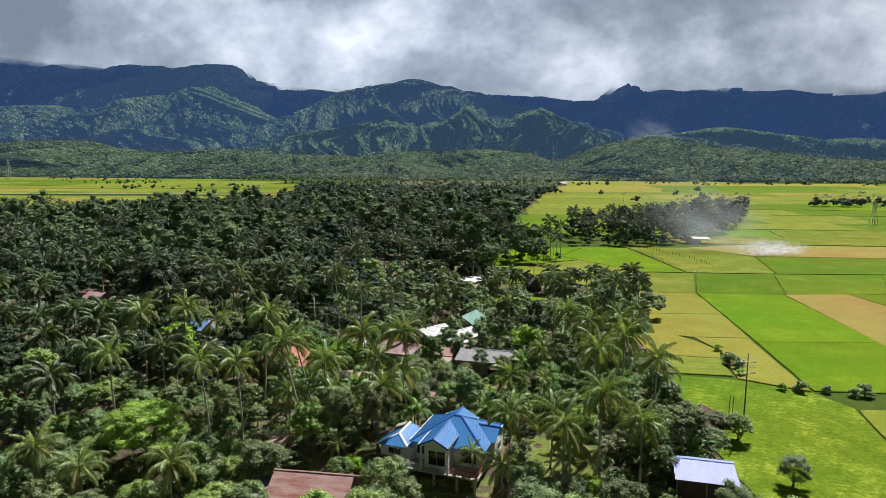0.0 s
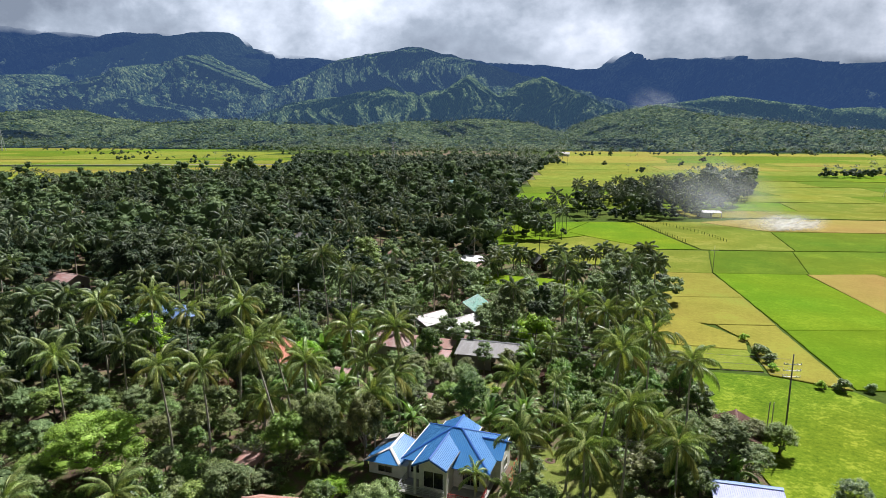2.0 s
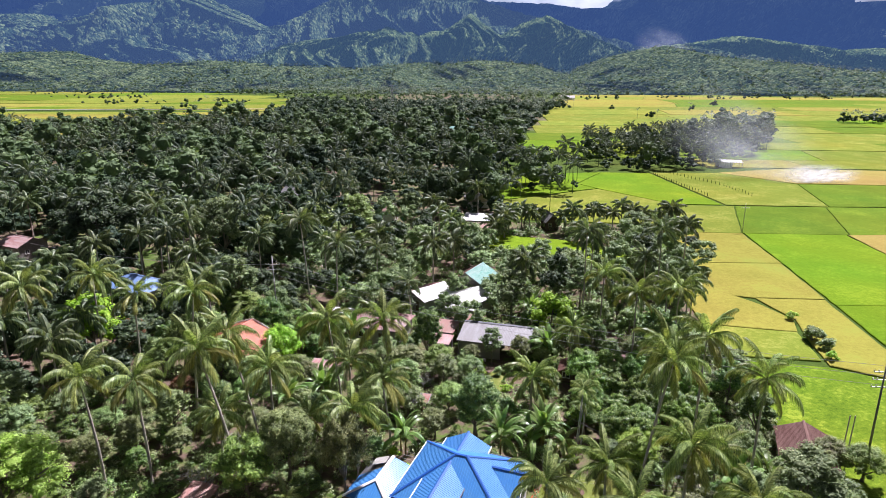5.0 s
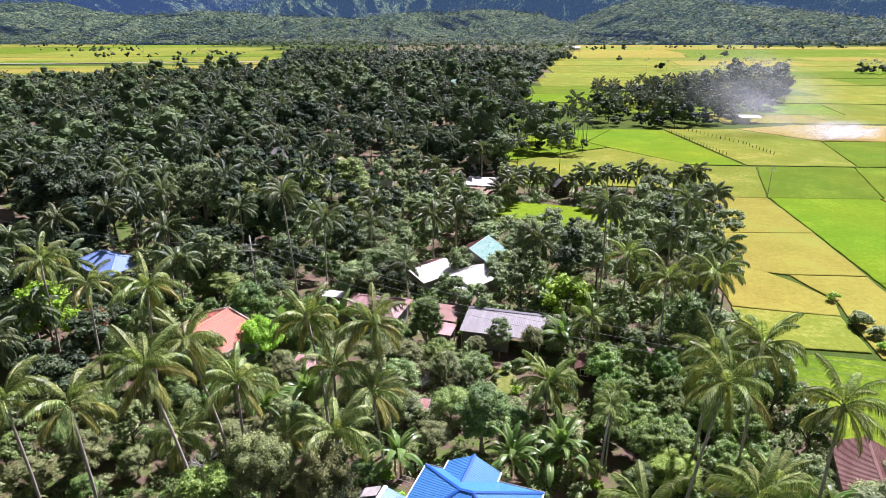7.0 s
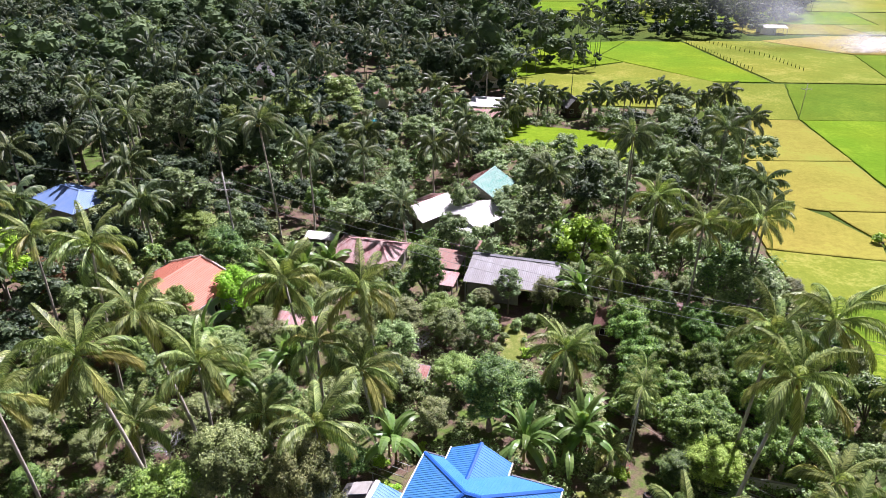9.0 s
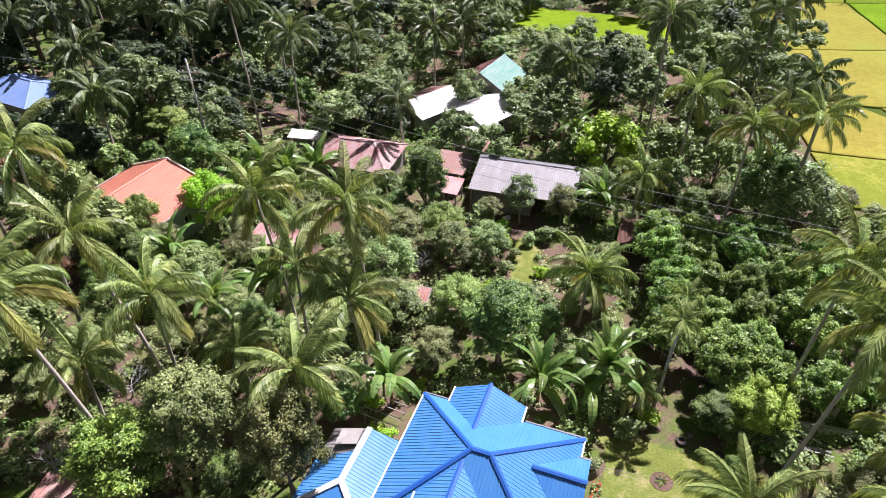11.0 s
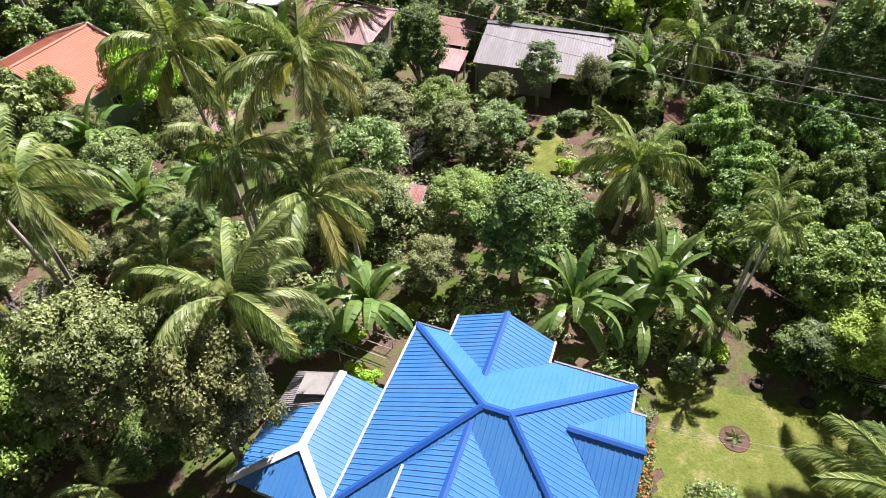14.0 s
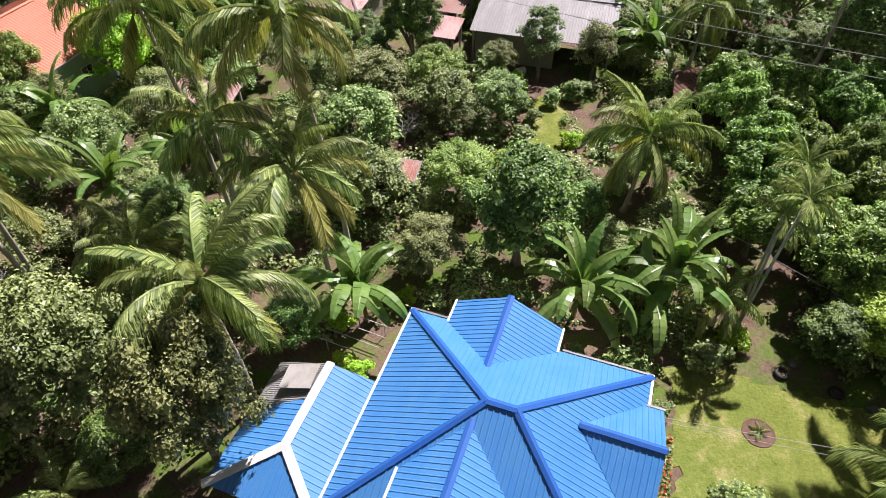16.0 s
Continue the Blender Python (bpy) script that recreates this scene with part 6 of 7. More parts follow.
# grey leaves stand for haze, dark ones west of -42 for cloud shade
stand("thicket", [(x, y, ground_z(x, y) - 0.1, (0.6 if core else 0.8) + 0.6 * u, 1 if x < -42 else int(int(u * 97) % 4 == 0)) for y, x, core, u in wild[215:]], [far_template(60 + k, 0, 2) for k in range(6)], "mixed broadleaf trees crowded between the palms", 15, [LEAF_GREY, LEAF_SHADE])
rnd = random.Random(77)
spots = []
for _ in range(60000):
    y = 60 + 420 * rnd.random() ** 0.8
    x = rnd.uniform(-0.86 * y - 20, 0.72 * y)
    if not wooded(x, y) or not free(x, y, 3.6 + y * 0.004) or (-52 < x < 46 and y < 156) or (x > -32 and y < 216):
        continue
    cells.setdefault((int(x // 4), int(y // 4)), []).append((x, y))
    p = int(rnd.random() < (0.75 if inside(GROVE, x, y) else 0.35 if inside(CLUMP, x, y) else 0.22 if y < 270 else 0.14))
    spots.append((x, y, -2.0 if x > 45 else -0.3, rnd.uniform(0.8, 1.15) if p else (0.55 + 0.75 * rnd.random() ** 1.6) * (1.4 if inside(CLUMP, x, y) else 1), p))
    if len(spots) >= 1900:
        break
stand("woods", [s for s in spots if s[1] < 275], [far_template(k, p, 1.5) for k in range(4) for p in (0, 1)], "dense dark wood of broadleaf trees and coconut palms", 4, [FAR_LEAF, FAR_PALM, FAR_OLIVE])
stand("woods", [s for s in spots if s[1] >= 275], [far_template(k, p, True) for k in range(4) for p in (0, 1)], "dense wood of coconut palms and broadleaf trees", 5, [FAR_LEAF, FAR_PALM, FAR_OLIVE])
spots = []
for _ in range(60000):
    y = 470 + 560 * rnd.random()
    x = rnd.uniform(-0.86 * y, 0.72 * y)
    if not wooded(x, y) or not free(x, y, 7.0):
        continue
    cells.setdefault((int(x // 4), int(y // 4)), []).append((x, y))
    p = int(rnd.random() < (0.35 if x > 40 else 0.12))
    spots.append((x, y, -0.3, rnd.uniform(0.8, 1.0) if p else 0.7 + 0.8 * rnd.random() ** 2, p))
    if len(spots) >= 2600:
        break
# scattered trees and small clumps on the plain
for cx, cy, n, w in ((470, 715, 60, 45), (600, 760, 60, 70), (760, 1050, 30, 60), (375, 682, 45, 20), (40, 880, 40, 45), (-40, 790, 30, 26), (95, 430, 14, 12), (100, 480, 6, 4), (-560, 930, 12, 30), (-430, 1010, 16, 40), (-700, 1150, 25, 60), (330, 1000, 6, 6), (260, 870, 3, 3), (480, 700, 4, 8), (-900, 1400, 40, 120), (420, 1290, 30, 60), (200, 1240, 14, 40), (700, 1380, 40, 120), (-380, 860, 8, 20), (170, 720, 4, 6), (-330, 1180, 14, 40)):
    for _ in range(n):
        spots.append((rnd.gauss(cx, w), rnd.gauss(cy, w * 0.5), -0.3, rnd.uniform(0.6, 1.1), int(rnd.random() < 0.35)))
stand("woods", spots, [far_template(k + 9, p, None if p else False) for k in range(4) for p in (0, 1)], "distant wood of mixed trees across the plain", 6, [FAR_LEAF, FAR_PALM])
spots = []
for _ in range(3500):
    y = 1050 + 600 * rnd.random()
    x = rnd.uniform(-0.85 * y, 0.85 * y)
    if (x < 0 and x < west_wood(y)) or (x > 0.12 * y and y < east_end(x)) or y > 1600:
        continue
    spots.append((x, y, -1.0, rnd.uniform(0.9, 1.4), int(rnd.random() < 0.5)))
for _ in range(11000):
    x, v = rnd.uniform(-1900, 1650), rnd.random() ** 1.2
    y, z = foothill(x, v)
    spots.append((x, y, z - 2.0, rnd.uniform(0.6, 1.0), int(rnd.random() < 0.65)))
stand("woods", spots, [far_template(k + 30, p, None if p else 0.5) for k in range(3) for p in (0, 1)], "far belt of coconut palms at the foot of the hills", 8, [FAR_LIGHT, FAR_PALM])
# large old trees whose crowns stand over the rest
spots = []
for _ in range(6000):
    y = 150 + 520 * rnd.random() ** 1.1
    x = rnd.uniform(-0.86 * y, min(60, 0.1 * y))
    if wooded(x, y) and not (x > -38 and y < 214) and all((x - a) ** 2 + (y - b) ** 2 > (r + 7) ** 2 for a, b, r in KEEP_OFF) and all((x - s[0]) ** 2 + (y - s[1]) ** 2 > 90 for s in spots):
        spots.append((x, y, -0.5, 0.65 + 0.65 * rnd.random(), 0))
    if len(spots) >= 220:
        break
giants = [crown_arrays(130 + k, 6.2, 8.6, 24, 860, 0.46, stretch=1.5, lump_r=(0.22, 0.42), shell=(0.84, 1.1), heart=0.88) for k in range(4)]
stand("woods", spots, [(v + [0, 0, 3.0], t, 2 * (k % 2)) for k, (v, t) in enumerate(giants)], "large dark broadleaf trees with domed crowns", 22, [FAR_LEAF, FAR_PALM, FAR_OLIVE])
# rounder, paler clumps of bamboo that stand out of the wood
spots = []
for _ in range(4000):
    y = 190 + 420 * rnd.random()
    x = rnd.uniform(-0.86 * y, 30)
    if wooded(x, y) and all((x - a) ** 2 + (y - b) ** 2 > (r + 5) ** 2 for a, b, r in KEEP_OFF) and noise.noise((x * 0.02, y * 0.02, 4.0)) > -0.05:
        spots.append((x, y, -0.5, 0.85 + 0.75 * rnd.random(), 0))
    if len(spots) >= 210:
        break
clumps = [crown_arrays(80 + k, 5.6, 13.0, 13, 420, 0.6, stretch=1.6, lump_r=(0.34, 0.52), shell=(0.85, 1.1), heart=0.9) for k in range(3)]
stand("bamboo_clumps", spots, [(v + [0, 0, 0.8], t, 0) for v, t in clumps], "pale green clumps of bamboo rising from the wood", 21, [FAR_LIGHT])


# ---- undergrowth: low bushes and weeds under the trees ----
def undergrowth(name, n, mats, box_xy, size, seed, gap_r, label):
    r, rr = np.random.default_rng(seed), random.Random(seed)
    temps = []
    for k in range(5):
        v, t = crown_arrays(900 + k + seed, 1.0, 1.15, 8, 190, 0.125, core=False, lump_r=(0.3, 0.6))
        temps.append((v, t))
    V, T, M, b = [], [], [], 0
    for _ in range(n * 4):
        if len(V) >= n:
            break
        x, y = rr.uniform(box_xy[0], box_xy[1]), rr.uniform(box_xy[2], box_xy[3])
        if not wooded(x, y) or any((x - a) ** 2 + (y - c) ** 2 < (q * gap_r) ** 2 for a, c, q in BARE):
            continue
        if noise.noise((x * 0.16, y * 0.16, 9.0)) < -0.3:
            continue
        s = size * rr.uniform(0.5, 1.35)
        v, t = temps[rr.randrange(5)]
        a = rr.uniform(0, 6.28)
        c, q = math.cos(a), math.sin(a)
        V.append((v * [s, s, s * rr.uniform(0.6, 1.3)]) @ np.array([[c, q, 0], [-q, c, 0], [0, 0, 1]]) + [x, y, ground_z(x, y) - 0.1])
        T.append(t + b)
        M.append(np.full(len(t), rr.choice((0, 0, 1, 1, 2))))
        b += len(v)
    tagged(new(name, fast_mesh(name, np.concatenate(V), np.concatenate(T), mats, np.concatenate(M))), label, "bushes", kind="stuff")


BARE = [(-18.4, 78.2, 2.2), (-29, 79.3, 3.0), (0.2, 81, 8.6), (0.2, 76, 7), (-8.5, 81, 5.6), (13, 84, 5.6), (17, 80, 5.5), (20, 83, 4), (4.2, 119.5, 6.4), (0.3, 152.5, 4.5), (-0.8, 137.5, 4.5), (-10.2, 142, 4.5), (-15.6, 125, 5.5), (-4.8, 122, 3.5), (-36.2, 112.4, 5.5), (-69.5, 140, 6.5),
        (35.2, 70.3, 5), (39.8, 91, 3.5), (-18.8, 66.6, 7.0), (-26, 65, 4), (15.2, 111, 3.0), (-0.6, 202, 8), (7.5, 111.5, 2.4), (3.6, 107.5, 2.6), (1.0, 103.5, 1.6), (-11.4, 107.6, 2.0), (12.3, 93.5, 1.8), (-2, 95, 1.2), (-7.2, 87.8, 2.2), (-13.2, 75.4, 3.6), (-16.2, 78.8, 2.6), (-19.3, 110, 2), (3.0, 69, 6)]
undergrowth("undergrowth", 2300, [LEAF_MID, LEAF_OLIVE, LEAF_DARK], (-62, 46, 60, 130), 1.15, 3, 1.0, "tangle of low green bushes and weeds under the trees")
undergrowth("undergrowth", 1500, [LEAF_MID, LEAF_OLIVE, LEAF_DARK], (-80, 50, 122, 212), 1.8, 4, 1.0, "thick low scrub under the wood's trees")


# ---- bananas, areca palms, hedges ----
def banana_leaf(seed, length, start, curl):
    """A long paddle blade along +x with a pale rib and torn edges."""
    r = np.random.default_rng(seed)
    P, a, p = [], math.radians(start), np.zeros(3)
    segs = 13
    for i in range(segs + 1):
        P.append((p.copy(), a))
        p = p + length / segs * np.array([math.cos(a), 0, math.sin(a)])
        a -= math.radians(curl) / segs * (0.4 + 1.2 * i / segs)
    V, T = [], []
    for side in (1, -1):
        for i in range(1, segs):
            u0, u1 = i / segs, (i + 1) / segs
            for k, (ua, ub) in enumerate(((u0, u1),)):
                w0, w1 = 0.28 * math.sin(math.pi * (0.1 + 0.86 * ua)) ** 0.6, 0.28 * math.sin(math.pi * (0.1 + 0.86 * ub)) ** 0.6
                q0, a0 = P[i]
                q1 = q0 + (P[i + 1][0] - q0) * 0.8 if r.random() < 0.22 else P[i + 1][0]
                d = -0.09 + r.uniform(-0.012, 0.012)
                b = len(V)
                V += [q0, q1, q0 + [-0.03, side * w0, d * 1.0], q1 + [-0.03, side * w1, d * 1.1]]
                T += [(b, b + 1, b + 3), (b, b + 3, b + 2)] if side > 0 else [(b, b + 3, b + 1), (b, b + 2, b + 3)]
    for i in range(segs):
        b, w = len(V), 0.035 * (1 - i / segs) + 0.01
        q0, q1 = P[i][0] + [0, 0, 0.012], P[i + 1][0] + [0, 0, 0.012]
        V += [q0 + [0, w, 0], q0 - [0, w, 0], q1 + [0, w, 0], q1 - [0, w, 0]]
        T += [(b, b + 2, b + 3), (b, b + 3, b + 1)]
    return fast_mesh("leaf", V, T, [LEAF_BANANA])


BANANA_LEAVES = [banana_leaf(k, 3.0, s, c) for k, (s, c) in enumerate(((82, 66), (66, 105), (54, 120), (40, 128), (24, 115)))]


def banana(x, y, stems, h, seed):
    rnd = random.Random(seed)
    ob = thing("banana_plant", pose(x, y, ground_z(x, y)), "banana plants with broad torn green leaves", "banana plant", "banana plants")
    for k in range(stems):
        ox, oy, hh = rnd.uniform(-0.7, 0.7) * (k > 0), rnd.uniform(-0.7, 0.7) * (k > 0), h * rnd.uniform(0.85, 1.15)
        part("stem", tube(bmesh.new(), [(ox, oy, -0.1), (ox, oy, hh * 0.5), (ox, oy, hh)], [0.14, 0.11, 0.07], 7), HUSK, ob, smooth=True)
        a = rnd.uniform(0, 6)
        for i in range(8):
            a += 2.4
            lf = part("leaf", BANANA_LEAVES[min(4, int(i * 5 / 8))], None, ob)
            s = rnd.uniform(1.2, 1.6)
            lf.matrix_local = Matrix.LocRotScale((ox, oy, hh - 0.1), Euler((rnd.uniform(-0.3, 0.3), 0, a)), (s, s, s))


for i, (x, y, n, h) in enumerate(((4.8, 90.2, 2, 2.9), (10.2, 91.8, 3, 3.0), (-6.9, 89.2, 2, 2.7), (8.4, 90.6, 1, 2.0), (-26.5, 120.5, 3, 3.4), (-23.5, 119.0, 3, 3.2), (-21.0, 121.0, 2, 3.4), (-28.5, 117.2, 2, 3.2), (12.6, 117.5, 2, 3.0), (29.8, 82.5, 2, 3.4),
                                  (33.5, 84.5, 2, 3.0), (36.5, 78.0, 2, 2.8), (11.0, 133.5, 2, 3.2), (-20.5, 100.5, 2, 3.0), (-24.0, 97.0, 2, 2.8), (28.5, 75.5, 2, 3.0), (-31.0, 104.5, 2, 2.8))):
    banana(x, y, n, h, 60 + i)

lean_to(-28.0, 78.0, -12, 3.4, 2.8, 1.9, 1.5, ROOF_RUST, "low shed with a pinkish rusty metal roof", None, WALL_BLOCK, 0.2)
ob = thing("garden_wall", pose(26.6, 89.0, ground_z(26.6, 89.0), 0, 0, -9), "low whitewashed garden wall with grey coping", "wall")
part("wall", boxes((-2.4, 2.4, -0.09, 0.09, -0.3, 0.75)), WHITE_PAINT, ob)
part("coping", boxes((-2.45, 2.45, -0.13, 0.13, 0.75, 0.83), bevel=0.01), CONCRETE, ob)
areca = [frond_arrays(200 + k, 1.9, s, c, 20, 0.55, 6, 0.04) for k, (s, c) in enumerate(((55, 80), (30, 90), (5, 80)))]
ARECA = [fast_mesh("frond", v, t, [LEAF_PALM]) for v, t in areca]
for i, (x, y, h, fx, fy) in enumerate(((14.6, 91.2, 8.9, -0.9, -1.4), (15.6, 94.2, 8.6, -0.7, -2.0), (14.9, 92.6, 6.4, -0.9, -2.4))):
    rnd = random.Random(i)
    gx, gy = x + fx, y + fy
    ob = thing("areca_palm", pose(gx, gy, ground_z(gx, gy)), "slim areca palm with a thin pale trunk", "palm tree", "areca palms")
    part("trunk", tube(bmesh.new(), [(-fx * u, -fy * u, h * u) for u in (0, 0.3, 0.6, 1.0)], [0.12, 0.08, 0.075, 0.07], 7), POLE_GREY, ob, smooth=True)
    for k in range(10):
        f = part("frond", ARECA[k % 3], None, ob)
        f.matrix_local = Matrix.LocRotScale((-fx, -fy, h), Euler((0, 0, k * 2.4)), (1, 1, 1))

for i, (key, x, y, s) in enumerate((("shrub", 11.6, 87.6, 0.9), ("shrub_b", 13.2, 88.4, 0.9), ("shrub", 8.6, 84.4, 0.55), ("shrub_b", -7.6, 86.0, 0.7), ("shrub_b", -6.4, 85.4, 0.75), ("shrub_b", -8.2, 88.2, 0.8), ("shrub", 4.6, 87.3, 0.55), ("shrub", 22.5, 86.6, 1.0), ("shrub_b", -4.6, 90.6, 0.7),
                                   ("shrub_b", 0.8, 103.0, 0.9), ("shrub_b", 2.0, 110.5, 1.0), ("shrub_b", 6.2, 105.8, 0.8), ("shrub", 8.6, 106.0, 0.8), ("shrub", 0.0, 112.5, 1.1), ("shrub", 3.2, 109.2, 0.6), ("shrub_b", 5.3, 106.6, 0.6), ("shrub", 2.3, 106.4, 0.8), ("shrub", 4.6, 111.8, 0.7), ("shrub", 6.6, 112.6, 0.9), ("shrub_b", 1.6, 113.6, 0.9), ("shrub", 12.0, 119.0, 1.2), ("shrub_b", 64.5, 112.5, 1.0), ("shrub", 68.0, 112.0, 1.3), ("shrub", 61.0, 125.5, 1.2), ("shrub_b", 59.5, 121.0, 1.0), ("shrub", 77.5, 110.5, 1.0), ("shrub", 62.5, 131.0, 0.8), ("shrub", 60.2, 129.0, 1.5), ("shrub_b", 61.2, 138.6, 1.1), ("shrub", 79.5, 111.0, 1.3), ("shrub", 73.0, 112.4, 0.9))):
    put_tree(key, x, y, s, "leafy green shrub in the garden" if y < 112 else "leafy green shrub on the field's edge", "shrub", "shrubs")


def flower_bed(x, y, w, l, turn, n, seed, label):
    """A low hedge dotted with red blossom."""
    r = np.random.default_rng(seed)
    ob = thing("flower_bed", pose(x, y, ground_z(x, y), 0, 0, turn), label, "flower bed")
    for nm, mat, k, sz, z in (("foliage", LEAF_MID, n * 4, 0.13, 0.45), ("blossom", FLOWER_RED, n, 0.10, 0.62)):
        c = np.stack([r.uniform(-w / 2, w / 2, k), r.uniform(-l / 2, l / 2, k), r.uniform(0.05, z, k)], 1)
        v, t = leaf_quads(c, np.tile([0, 0, 1.0], (k, 1)), sz, r, 1.2)
        part(nm, fast_mesh(nm, v, t, [mat]), None, ob)


flower_bed(8.05, 80.2, 0.7, 6.0, -14.4, 260, 1, "hedge with bright red blossom along the house wall")
flower_bed(4.4, 87.6, 0.9, 0.9, 0, 60, 2, "bush with bright red blossom behind the house")
flower_bed(13.6, 89.8, 1.6, 0.9, 0, 50, 3, "garden shrub with scattered red blossom")


# ---- yard ----
def lawn(name, poly, mat, label, step=0.35):
    """Short turf laid on the land, with a frayed rim."""
    xs, ys = [p[0] for p in poly], [p[1] for p in poly]
    nx, ny = int((max(xs) - min(xs)) / step) + 2, int((max(ys) - min(ys)) / step) + 2
    V, idx, T = [], {}, []
    for j in range(ny):
        for i in range(nx):
            x, y = min(xs) + i * step, min(ys) + j * step
            if inside(poly, x + 0.7 * noise.noise((x * 0.5, y * 0.5, 2)), y + 0.7 * noise.noise((x * 0.5, y * 0.5, 5))):
                idx[i, j] = len(V)
                V.append((x + 0.2 * noise.noise((x * 2.1, y * 2.1, 1)), y + 0.2 * noise.noise((x * 2.1, y * 2.1, 4)), ground_z(x, y) + 0.035))
    for (i, j), a in idx.items():
        b, c, d = idx.get((i + 1, j)), idx.get((i + 1, j + 1)), idx.get((i, j + 1))
        if b is not None and c is not None:
            T.append((a, b, c))
        if c is not None and d is not None:
            T.append((a, c, d))
    tagged(new(name, fast_mesh(name, V, T, [mat], smooth=True)), label, "lawn", kind="structure")


lawn("lawn", [(8.2, 74), (8.6, 82), (9.6, 87.2), (12.4, 88.0), (15.2, 86.6), (19.5, 85.6), (22.6, 83.5), (24, 76), (20, 70), (12, 68)], LAWN, "short dry green lawn beside the house")
lawn("lawn", [(-5, 74.5), (6, 75.5), (8, 68), (2, 62), (-7, 66)], LAWN, "small green lawn before the house")
lawn("lawn", [(2.6, 104.5), (2.4, 112.5), (5.6, 113.2), (6.2, 109.0), (5.0, 104.6)], LAWN, "patch of green lawn in the yard by the shed")
lawn("lawn", [(-4, 143.5), (-9, 150), (-4, 158), (4, 147)], MEADOW, "grassy yard between the houses")


def rock(x, y, s, seed):
    r = np.random.default_rng(seed)
    v, t = ICO2
    v = v * r.uniform(0.8, 1.15, (len(v), 1)) * [s, s * r.uniform(0.7, 1.1), s * 0.6]
    tagged(new("rock", fast_mesh("rock", v, t, [ROCK], smooth=True)), "dark grey rounded rock at the lawn's edge", "rock", "garden rocks").matrix_world = pose(x, y, ground_z(x, y) + s * 0.2)


for i, (x, y, s) in enumerate(((10.6, 89.2, 0.25), (19.6, 85.4, 0.3), (16.3, 87.9, 0.24), (13.4, 88.9, 0.2))):
    rock(x, y, s, i)

RUBBER = plain("rubber", [(0.3, (0.012, 0.012, 0.013)), (0.7, (0.045, 0.043, 0.042))], 6, 0.75, relief=0.006)


def tyre(x, y, s, turn, planted):
    """An old car tyre laid flat as a plant ring."""
    ob = thing("tyre", pose(x, y, ground_z(x, y) + 0.03, 4, 3, turn), "old black car tyre laid flat as a plant ring", "tyre", "garden tyres")
    bm, n, prof = bmesh.new(), 22, ((0.20, 0.0), (0.33, 0.0), (0.37, 0.05), (0.37, 0.15), (0.33, 0.2), (0.22, 0.2), (0.20, 0.15), (0.24, 0.1))
    rings = [[bm.verts.new((r * s * math.cos(k / n * math.tau), r * s * math.sin(k / n * math.tau), z * s)) for r, z in prof] for k in range(n)]
    for k in range(n):
        a, b = rings[k], rings[(k + 1) % n]
        for q in range(len(prof)):
            bm.faces.new((a[q], b[q], b[(q + 1) % len(prof)], a[(q + 1) % len(prof)]))
    part("tread", bm, RUBBER, ob, smooth=True)
    bm = bmesh.new()
    bmesh.ops.create_circle(bm, cap_ends=True, radius=0.22 * s, segments=14, matrix=Matrix.Translation((0, 0, 0.09 * s)))
    part("soil", bm, SOIL, ob)
    for k in range(6 if planted else 0):
        f = part("frond", ARECA[k % 3], None, ob)
        f.matrix_local = Matrix.LocRotScale((0, 0, 0.08), Euler((0, 0, k * 2.4)), (0.22, 0.22, 0.22))


SOIL = plain("soil", [(0.3, (0.07, 0.042, 0.030)), (0.7, (0.17, 0.105, 0.075))], 3, 0.95, relief=0.02, fine=20)
tyre(11.8, 88.2, 1.05, 20, True)
tyre(15.5, 87.2, 1.0, 70, False)
tyre(18.0, 86.2, 1.1, 130, False)
ob = thing("planter", pose(13.4, 83.7, ground_z(13.4, 83.7)), "round bare soil bed with a young plant in the lawn", "plant bed")
bm = bmesh.new()
ring = [[bm.verts.new((r * math.cos(a / 24 * 6.2832) * (1 + 0.05 * math.sin(a * 1.7)), r * math.sin(a / 24 * 6.2832), z)) for a in range(24)] for r, z in ((0.82, 0.02), (0.77, 0.07), (0.66, 0.05))]
for a, b in zip(ring, ring[1:]):
    for k in range(24):
        bm.faces.new((a[k], a[(k + 1) % 24], b[(k + 1) % 24], b[k]))
bm.faces.new(ring[-1])
part("soil", bm, SOIL, ob)
for k in range(9):
    f = part("frond", ARECA[k % 3], None, ob)
    f.matrix_local = Matrix.LocRotScale((0, 0, 0.1), Euler((0, 0, k * 2.4)), (0.30, 0.30, 0.30))

# bamboo fence and trellis behind the house
ob = thing("bamboo_fence", pose(0.0, 91.9, ground_z(0, 91.9), 0, 0, -8), "low bamboo rail fence behind the house", "fence")
for z in (0.25, 0.5, 0.75):
    part("rail", tube(bmesh.new(), [(-1.7, 0, z), (0, 0.02, z + 0.03), (1.7, 0, z)], [0.03] * 3, 5), DARK_WOOD, ob)
for x in (-1.6, -0.5, 0.6, 1.6):
    part("post", tube(bmesh.new(), [(x, 0, -0.2), (x, 0, 1.0)], [0.04, 0.035], 5), DARK_WOOD, ob)
ob = thing("trellis", pose(-7.2, 87.6, ground_z(-7.2, 87.6), 0, 0, -20), "bamboo trellis of thin poles in the vegetable garden", "trellis")
for k in range(4):
    part("pole", tube(bmesh.new(), [(-1.6, -1.0 + k * 0.7, 0.9), (1.6, -1.0 + k * 0.7, 0.95)], [0.03, 0.025], 5), POLE_GREY, ob)
    part("post", tube(bmesh.new(), [(-1.2 + k * 0.8, -1.0 + (k % 2) * 2.1, -0.2), (-1.2 + k * 0.8, -1.0 + (k % 2) * 2.1, 1.0)], [0.035, 0.03], 5), POLE_GREY, ob)
